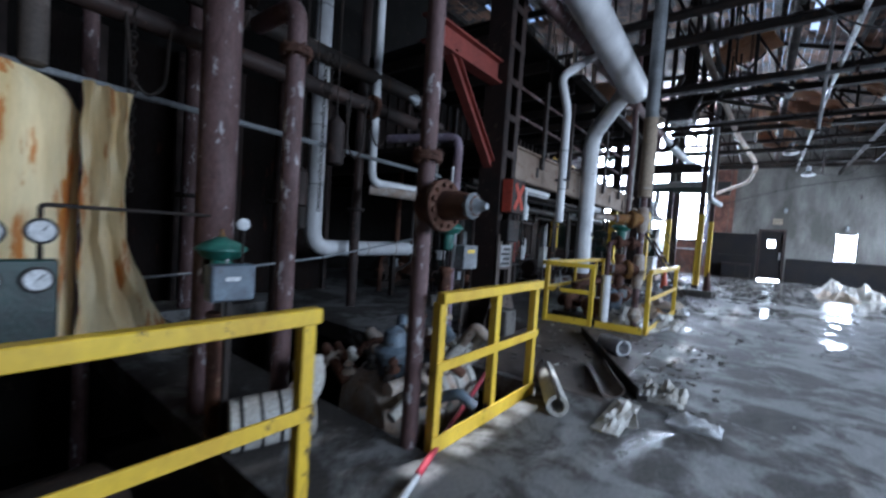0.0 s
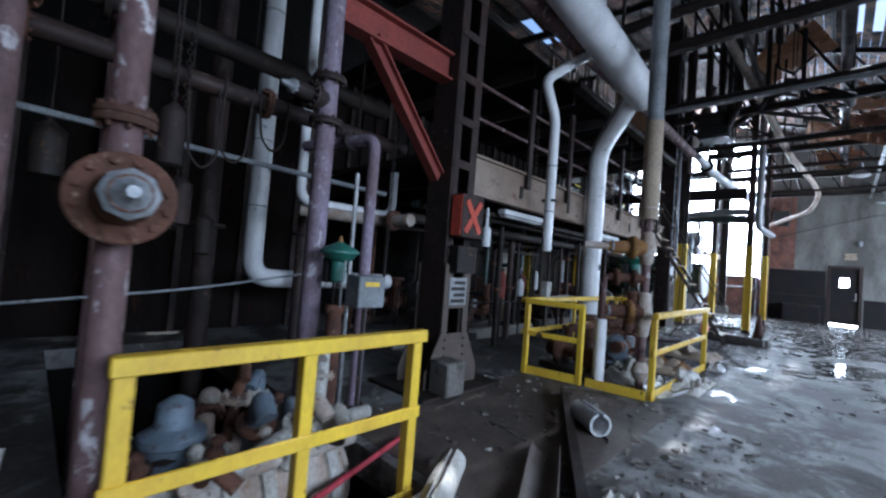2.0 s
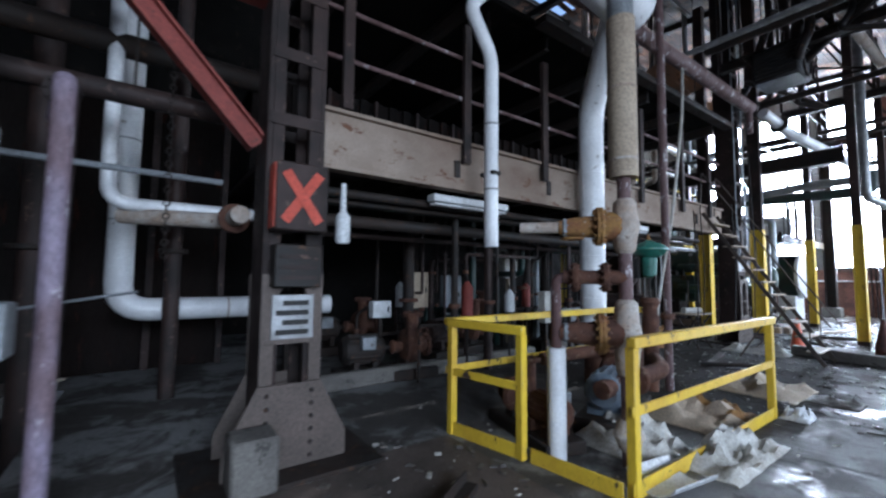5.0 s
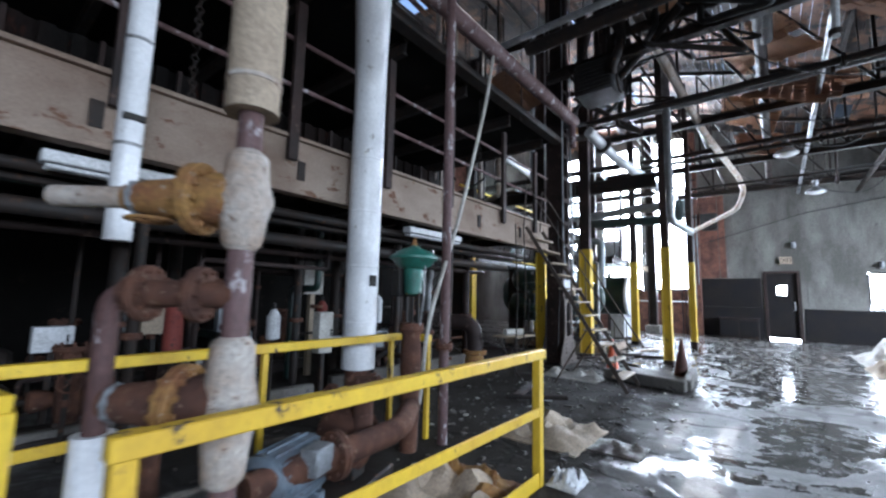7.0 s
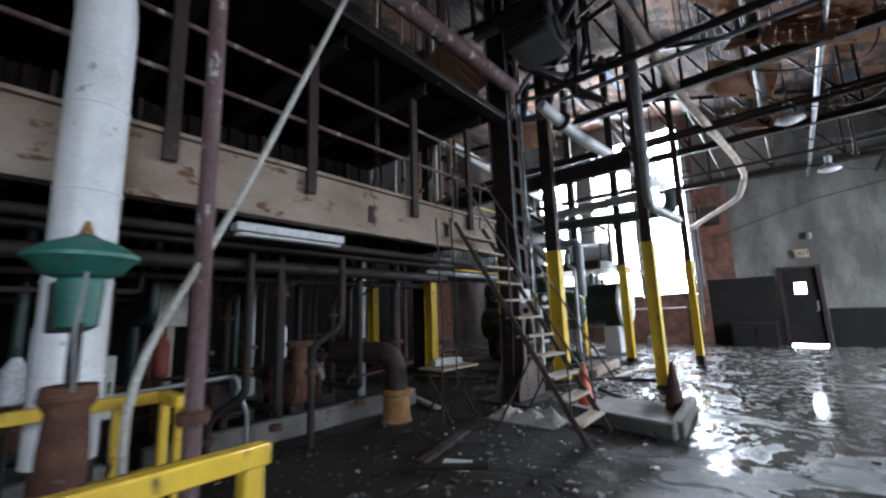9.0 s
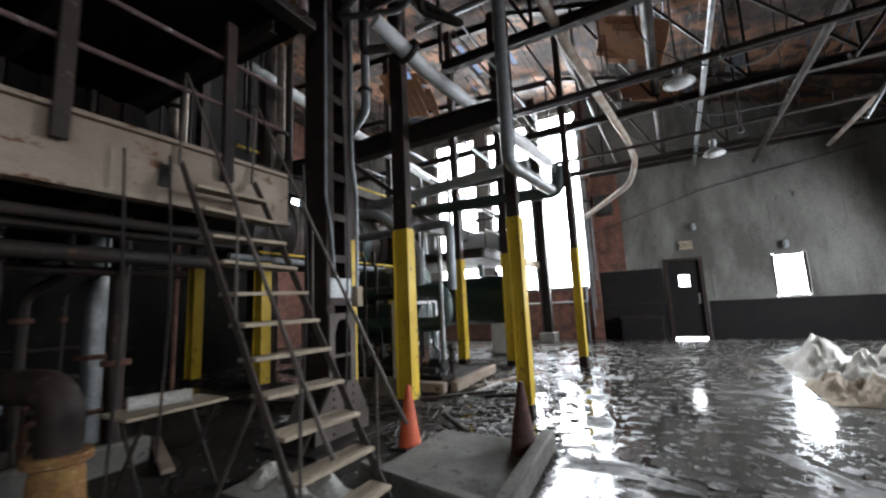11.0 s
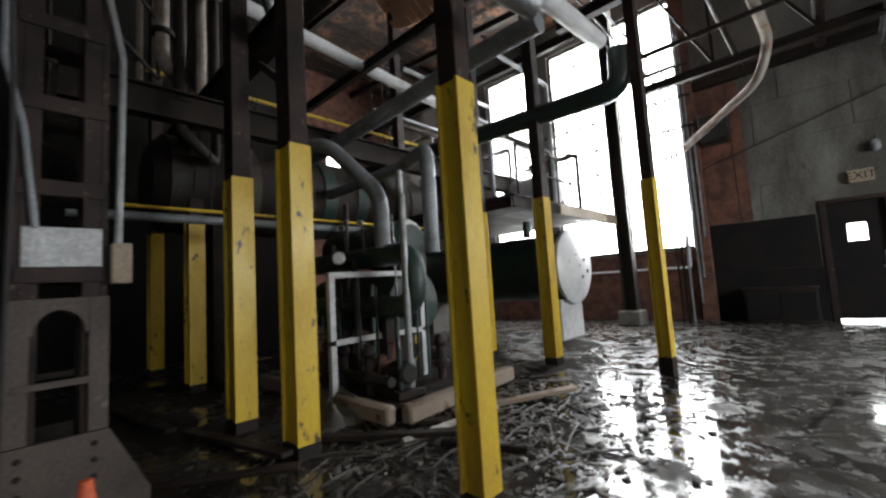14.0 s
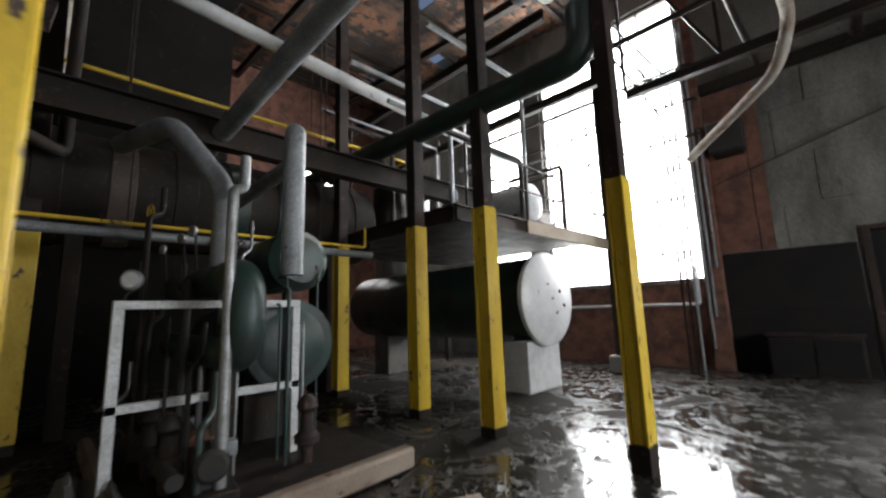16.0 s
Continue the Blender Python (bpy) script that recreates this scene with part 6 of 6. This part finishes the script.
# pipework in front of the windows and over the platform
for i in range(16):
    x, y, z = rnd.uniform(-9.0, -4.6), rnd.uniform(23.2, 28.0), rnd.uniform(3.9, 7.2)
    m = rnd.choice([STEEL, BROWN, GREY, ALU, STEEL])
    if i % 2:
        pts = [(x, y, 3.14), (x, y, z), (x - 1.6, y, z)]
    else:
        pts = [(x, 22.6, z), (x, y, z), (x, y, 3.14)]
    pipe_run("platform_pipe", pts, 0.025 + 0.035 * rnd.random(), m, "thin service pipe rising from the platform", group="platform pipes")
for i in range(3):
    x = -2.95 + i * 0.14
    pipe_run("window_riser", [(x, 28.7 - 0.05 * i, 0.0), (x, 28.7 - 0.05 * i, 6.0 + 0.4 * i), (x - 0.5, 27.5, 7.2 + 0.2 * i), (x - 0.7, 20.0, 7.6 + 0.2 * i)], 0.028, rnd.choice([ALU, GREY, BROWN]), "thin riser pipe beside the tall window", [((x, 28.7 - 0.05 * i, 4.6), (0, 0, 1))], STEEL, bend=0.3, group="window risers")
for z in (5.4, 6.3, 7.2):
    pipe_run("window_crossbar", [(-9.5, 28.9, z), (-2.3, 29.1, z + 0.1), (-2.3, 29.3, z + 0.1)], 0.035, STEEL, "dark pipe crossing the tall windows", [((-5.0, 29.025, z + 0.06), (1, 0, 0))], STEEL)
for y, z in ((24.2, 6.6), (26.3, 6.2), (21.0, 6.0)):
    part("beam", ibeam(BM(), (-3.4, y, z), (-11.0, y, z), 0.12, 0.2), STEEL, thing("cross_beam", (-6, y, z), "slim dark steel beam under the high roof", "beam"))

# ---- under the roof ----
pipe_run("overhead_pipe", [(-1.7, 11.0, 7.1), (-0.95, 19.5, 6.05), (-0.45, 24.5, 6.0), (-0.35, 26.2, 5.85), (-0.6, 26.5, 5.2), (-2.4, 28.4, 4.7)], 0.09, PLASTER, "flaking pale overhead pipe with a drooping curl", bend=0.5, hang=[(-0.95, 19.5, 6.05, 9.0), (-0.45, 24.5, 6.0, 9.0)])
pipe_run("insulated_pipe", [(-3.0, 16.5, 5.55), (-2.75, 17.6, 5.2), (-2.1, 20.0, 4.75), (-2.1, 22.0, 4.9)], 0.12, WHITE, "white lagged pipe with torn ends under the roof", [((-2.85, 17.1, 5.36), (0.2, 0.9, -0.3))], STEEL)
dp = pipe_run("insulated_pipe", [(-1.46, 17.3, 9.6), (-1.46, 17.3, 3.35), (-1.3, 18.0, 3.26), (-1.22, 18.4, 3.22)], 0.085, ALU, "silver jacketed drop pipe with a bent foot", bend=0.16)
jacket_bands(dp, [(-1.46, 17.3, 6.5), (-1.46, 17.3, 3.5)], 0.085, GREY, 0.8)
for y, z, r, m in ((7.2, 5.85, 0.06, ALU), (9.4, 6.3, 0.1, STEEL), (12.4, 5.7, 0.05, ALU), (13.3, 6.1, 0.12, STEEL), (16.4, 5.8, 0.07, STEEL), (17.6, 6.2, 0.05, ALU), (20.4, 5.7, 0.06, STEEL), (21.7, 6.3, 0.08, BROWN), (24.8, 5.9, 0.05, STEEL)):
    pipe_run("cross_pipe", [(-3.0, y, z - 0.1), (8.0, y, z)], r, m, "pipe crossing the hall under the roof", [((1.4, y, z - 0.06), (1, 0, 0.01))], STEEL, [(-0.5, y, z, 9.35), (4.0, y, z, 7.95)], group="cross pipes")
for x, z, r, m in ((1.2, 6.0, 0.05, ALU), (2.9, 5.8, 0.07, STEEL), (4.8, 5.9, 0.06, PLASTER), (0.3, 6.4, 0.1, BROWN), (-1.2, 6.5, 0.06, STEEL)):
    pipe_run("long_pipe", [(x, -5.5, z), (x, 15.0, z + 0.05), (x + 0.15, 28.9, z + 0.1)], r, m, "long pipe along the hall under the roof", hang=[(x, y, z, roof_z(x)) for y in (4.0, 12.0)])
for x, y, z, dx, dy in ((1.6, 9.0, 4.6, 0.25, 0.1), (3.4, 12.0, 4.8, -0.5, 0.3), (2.6, 15.5, 4.9, 0.8, 0.6), (0.9, 12.8, 4.4, 0.1, 0.1), (4.4, 18.0, 5.0, 0.9, 1.0), (3.0, 20.5, 5.0, 1.2, 0.5), (1.9, 23.0, 5.0, 0.05, 0.2), (4.2, 24.0, 5.1, 1.0, 0.3)):
    pipe_run("hanging_pipe", [(x, y, z), (x + dx, y + dy, 6.6), (x + dx, y + dy, roof_z(x + dx) + 0.01)], 0.035, rnd.choice([ALU, PAPER, BROWN]), "broken drop pipe hanging from the roof", [((x, y, z + 0.05), (0, 0, 1))], STEEL, bend=0.1, group="hanging pipes")
for x, y, z in ((0.75, 20.9, 5.73), (2.1, 12.5, 5.2), (1.6, 25.2, 5.5)):
    lm = thing("pendant_lamp", (x, y, z - 0.25), "unlit metal pendant lamp on a rod", "lamp", "pendant lamps")
    part("shade", lathe(BM(), (x, y, z), (0, 0, -1), [(0, 0.05), (0.06, 0.09), (0.12, 0.2), (0.2, 0.27), (0.22, 0.27), (0.23, 0.24)], 24), ALU, lm)
    part("neck", lathe(BM(), (x, y, z + 0.2), (0, 0, -1), [(0, 0.04), (0.02, 0.08), (0.16, 0.08), (0.2, 0.05)], 14), GREY, lm)
    part("rod", tube(BM(), [(x, y, z + 0.2), (x, y, roof_z(x))], 0.015, 6), STEEL, lm)
    part("lens", lathe(BM(), (x, y, z - 0.22), (0, 0, -1), [(0, 0.23), (0.03, 0.2), (0.06, 0.1)], 20), PAPER, lm)
uh = thing("unit_heater", (-2.2, 14.9, 5.3), "dark unit heater with pipework slung under the roof", "heater")
part("casing", box(BM(), -2.62, -1.85, 14.5, 15.3, 5.5, 6.15, 0.05), BLACK, uh)
for k in range(7):
    part("louvre", tbox(BM(), (-2.23, 14.47, 5.56 + k * 0.08), (0.65, 0.06, 0.012), 0, 35), STEEL, uh)
part("fan_guard", ring(BM(), (-1.83, 14.9, 5.8), (1, 0, 0), 0.27, 0.02), STEEL, uh)
part("supply_pipe", tube(BM(), [(-1.9, 14.6, 6.15), (-1.9, 14.6, 6.5), (0.4, 14.6, 6.5), (0.4, 16.2, 6.4)], 0.1, 12), STEEL, uh)
for dx in (-0.5, 0.5):
    part("hanger", tube(BM(), [(-2.23 + dx * 0.6, 14.9, 6.15), (-2.23 + dx * 0.6, 14.9, 9.6)], 0.014, 6), STEEL, uh)
for i in range(16):
    x, y, z = rnd.uniform(-3.0, -0.4), rnd.uniform(14.0, 17.4), rnd.uniform(5.6, 6.6)
    pts = [(x, y, roof_z(x)), (x, y, z + 0.4), (x + rnd.uniform(-0.4, 0.4), y + rnd.uniform(-0.4, 0.4), z), (x + rnd.uniform(-1.3, 1.3), y + rnd.uniform(-0.8, 0.8), z - rnd.uniform(0, 0.3)), (x + rnd.uniform(-1.0, 1.0), y + rnd.uniform(-0.5, 0.9), z + 0.6)]
    pipe_run("tangled_pipe", pts, rnd.choice([0.02, 0.03, 0.05, 0.08]), rnd.choice([STEEL, STEEL, BLACK, BROWN]), "sooty bent pipe tangled under the roof", bend=0.12, group="tangled pipes")
for i, (x, y, z, sx, sy, rx, ry) in enumerate(((0.9, 18.9, 6.5, 1.7, 2.0, 38, 18), (0.3, 23.4, 6.7, 1.5, 1.6, 46, 8), (2.2, 16.6, 6.5, 1.6, 1.6, 28, 24), (0.3, 17.5, 7.0, 1.3, 1.8, 14, 22), (-0.8, 15.2, 7.6, 1.2, 1.6, -18, 14), (1.5, 20.0, 6.9, 1.4, 1.6, 20, 10), (0.0, 21.8, 7.2, 1.2, 1.5, 30, 20), (2.8, 14.0, 6.8, 1.5, 1.5, -12, 18), (-1.6, 10.2, 7.9, 1.2, 1.6, 10, 24), (3.5, 9.0, 6.8, 1.3, 1.7, 22, 5), (-5.2, 16.6, 7.2, 1.6, 1.4, 30, 10), (-5.8, 21.5, 7.6, 1.6, 1.5, 24, -12))):
    b = BM()
    n = 8
    for u in range(n):
        for v in range(n):
            if noise.noise(Vector((u * 0.5 + i * 3.1, v * 0.5, 2.2))) > 0.25 and (u in (0, n - 1) or v in (0, n - 1)):
                continue
            tbox(b, ((u - n / 2 + 0.5) * sx / n, (v - n / 2 + 0.5) * sy / n, 0.04 * math.sin(u * 0.9 + v * 0.6)), (sx / n * 1.02, sy / n * 1.02, 0.03))
    bmesh.ops.transform(b, matrix=pose(x, y, z, rx, ry, i * 17), verts=b.verts)
    solid("roof_board", b, TORN, "torn orange-brown roof board sagging from the deck", "board", group="sagging roof boards")
for i in range(12):
    y = 3 + i * 2.1
    x = -1.8 + 5.2 * rnd.random()
    pts = [(x, y, roof_z(x)), (x, y, 6.0), (x + 0.7, y + 0.5, 5.3 + rnd.random() * 0.4), (x + 1.6 + rnd.random(), y + 1.2, 5.5), (x + 2.4, y + 1.6, 6.1), (x + 2.4, y + 1.6, roof_z(x + 2.4))]
    pipe_run("loose_wire", pts, 0.014, BLACK, "slack black wire drooping under the roof", bend=0.6, category="wire", group="loose wires")

# ---- things lying on the floor ----
half_shell((-1.22, 3.3, 0.0), (-0.5, 0.85, 0), 0.095, 0.95, DIRTYWHITE, "split white pipe insulation lying on the floor", 335)
half_shell((-1.62, 6.0, 0.0), (0.75, -0.6, 0), 0.11, 0.42, PAPER, "short white pipe jacket lying on the floor", 330, 0.02)
half_shell((-1.0, 4.1, 0.0), (-0.4, 0.8, 0.0), 0.13, 1.0, PLATE, "curled dark sheet jacket lying on the floor", 150, 0.012)
half_shell((-0.7, 3.55, 0.0), (-0.2, 0.7, 0), 0.09, 0.5, DIRTYWHITE, "torn white jacket strip lying on the floor", 90, 0.01)
crumple("torn_sheet", (-0.84, 3.7, 0), (0.22, 0.8, 0.09), DIRTYWHITE, "torn strip of white jacket lying on the floor", "debris", 5.5, 16, 0.9)
crumple("torn_sheet", (-0.62, 4.55, 0), (0.4, 0.5, 0.2), DIRTYWHITE, "crumpled foil jacket beside the angle iron", "debris", 3.9, 18, 0.9)
crumple("torn_sheet", (-0.3, 4.0, 0), (0.4, 0.25, 0.12), PAPER, "scrap of bright foil on the floor", "debris", 7.9, 12, 0.9)
crumple("torn_sheet", (-1.9, 8.3, 0), (0.8, 0.7, 0.3), DIRTYWHITE, "heap of torn white lagging inside the rails", "debris", 12.2, 18, 0.9)
crumple("cardboard", (-1.75, 9.95, 0), (0.6, 0.5, 0.22), OCHRE, "sodden orange-brown packing inside the rails", "debris", 15.2, 14, 0.6)
crumple("torn_sheet", (-1.2, 10.5, 0), (0.25, 0.3, 0.18), PAPER, "white bag knotted at the rail post", "debris", 4.1, 14, 0.9)
crumple("torn_lagging", (-1.1, 11.6, 0), (0.5, 0.45, 0.07), MUD, "dark sodden lagging on the floor", "debris", 11.2, 14, 0.9)
b = bar(BM(), (-2.1, 6.6, 0.03), (-0.75, 4.25, 0.03), 0.09, 0.05)
bar(b, (-2.14, 6.58, 0.08), (-0.79, 4.23, 0.08), 0.012, 0.1)
solid("angle_iron", b, STEEL, "rusty angle iron lying across the floor", "angle iron")
crumple("torn_lagging", (-1.25, 8.8, 0), (0.5, 1.2, 0.25), DIRTYWHITE, "torn white sheet caught under the guard rail", "debris", 2.2, 16, 0.9)
crumple("cardboard", (-1.9, 9.6, 0), (0.9, 0.9, 0.25), TAN, "sodden cardboard inside the guard rails", "debris", 6.2, 14, 0.5)
crumple("torn_lagging", (-1.8, 11.6, 0), (0.9, 1.0, 0.2), TAN, "sodden lagging on the wet floor", "debris", 9.2, 14, 0.9)
crumple("torn_sheet", (-2.9, 15.0, 0), (1.1, 0.5, 0.25), DIRTYWHITE, "crumpled pale sheet by the ladder foot", "debris", 4.4, 14, 0.9)
crumple("torn_sheet", (-4.6, 18.7, 0), (1.4, 0.6, 0.45), CONC, "grey sack slumped against the column", "sack", 7.4, 16, 0.5)
for i, (x, y, l, rz) in enumerate(((-3.2, 18.6, 1.5, 35), (-2.9, 19.2, 1.2, 80), (-2.8, 20.2, 1.6, 60), (-3.0, 19.6, 0.9, 120), (-4.4, 17.6, 1.8, 10), (-3.6, 17.3, 1.1, 50), (-6.2, 17.2, 2.0, 5), (-2.4, 17.2, 0.8, 140), (-5.0, 15.0, 1.3, 160), (-2.6, 12.8, 0.9, 30), (-3.0, 13.3, 1.1, 100), (-2.3, 18.9, 0.8, 15))):
    d = Vector((math.cos(radians(rz)), math.sin(radians(rz)), 0.04)) * l / 2
    c = Vector((x, y, 0.06))
    solid("broken_pipe" if i % 2 else "broken_board", tube(BM(), [c - d, c + d], 0.035, 8) if i % 2 else bar(BM(), c - d, c + d, 0.12, 0.05, 0.008), rnd.choice([BEAMC, STEEL, DIRTYWHITE, BROWN]), "broken length of scrap lying in the mud", "scrap", group="floor scrap")
solid("paper_scrap", tbox(BM(), (-2.6, 13.0, 0.02), (0.3, 0.22, 0.02), 25, 4), PAPER, "white paper card on the wet floor", "paper")
def chunk(b, c, size, mat_pose):
    """One irregular lump: a box with its corners pulled about."""
    n0 = len(b.verts)
    box(b, -size[0] / 2, size[0] / 2, -size[1] / 2, size[1] / 2, -size[2] / 2, size[2] / 2)
    b.verts.ensure_lookup_table()
    for v in b.verts[n0:]:
        v.co = mat_pose @ Vector([q * rnd.uniform(0.35, 1.25) for q in v.co])


b = BM()
for k in range(170):
    c = Vector((rnd.gauss(-2.6, 0.7), rnd.gauss(18.9, 1.4), 0.02))
    a = rnd.uniform(0, math.pi)
    d = Vector((math.cos(a), math.sin(a), rnd.uniform(0, 0.15))) * rnd.uniform(0.05, 0.3)
    tube(b, [c - d, c + Vector((rnd.uniform(-0.03, 0.03), rnd.uniform(-0.03, 0.03), 0.01)), c + d], rnd.uniform(0.005, 0.014), 5, 0)
solid("floor_twigs", b, MUD, "wet splinters and wire ends in the mud", "debris", kind="stuff")
b = BM()
for k in range(3600):
    zone = rnd.random()
    if zone < 0.12:
        x, y = rnd.uniform(-3.2, -0.2), rnd.uniform(4.0, 7.2)
    elif zone < 0.45:
        x, y = rnd.gauss(-2.3, 0.75), rnd.gauss(18.9, 1.5)
    elif zone < 0.75:
        x, y = rnd.gauss(-2.2, 1.2), rnd.uniform(10.6, 21.5)
    else:
        x, y = rnd.uniform(-6, 4), rnd.uniform(8, 28)
    if x < -7 or (x < -1.6 and y < 3.9):
        continue
    s = 0.012 + 0.036 * rnd.random() ** 3
    chunk(b, None, (s * rnd.uniform(1, 3.2), s * rnd.uniform(0.7, 1.8), s * rnd.uniform(0.4, 0.9)), pose(x, y, s * 0.2, rnd.uniform(-20, 20), 0, rnd.uniform(0, 180)))
solid("floor_rubble", b, MUD, "small wet rubble and mud scattered over the floor", "rubble", kind="stuff")
b = BM()
for k in range(220):
    x, y = (rnd.gauss(-2.0, 1.2), rnd.uniform(4.2, 20.0))
    if x > 0.4:
        continue
    s = 0.01 + 0.035 * rnd.random() ** 2
    chunk(b, None, (s * rnd.uniform(1, 2.5), s, 0.012), pose(x, y, 0.012, rnd.uniform(-15, 15), 0, rnd.uniform(0, 180)))
solid("paint_flakes", b, DIRTYWHITE, "pale flakes of lagging and paint on the floor", "debris", kind="stuff")
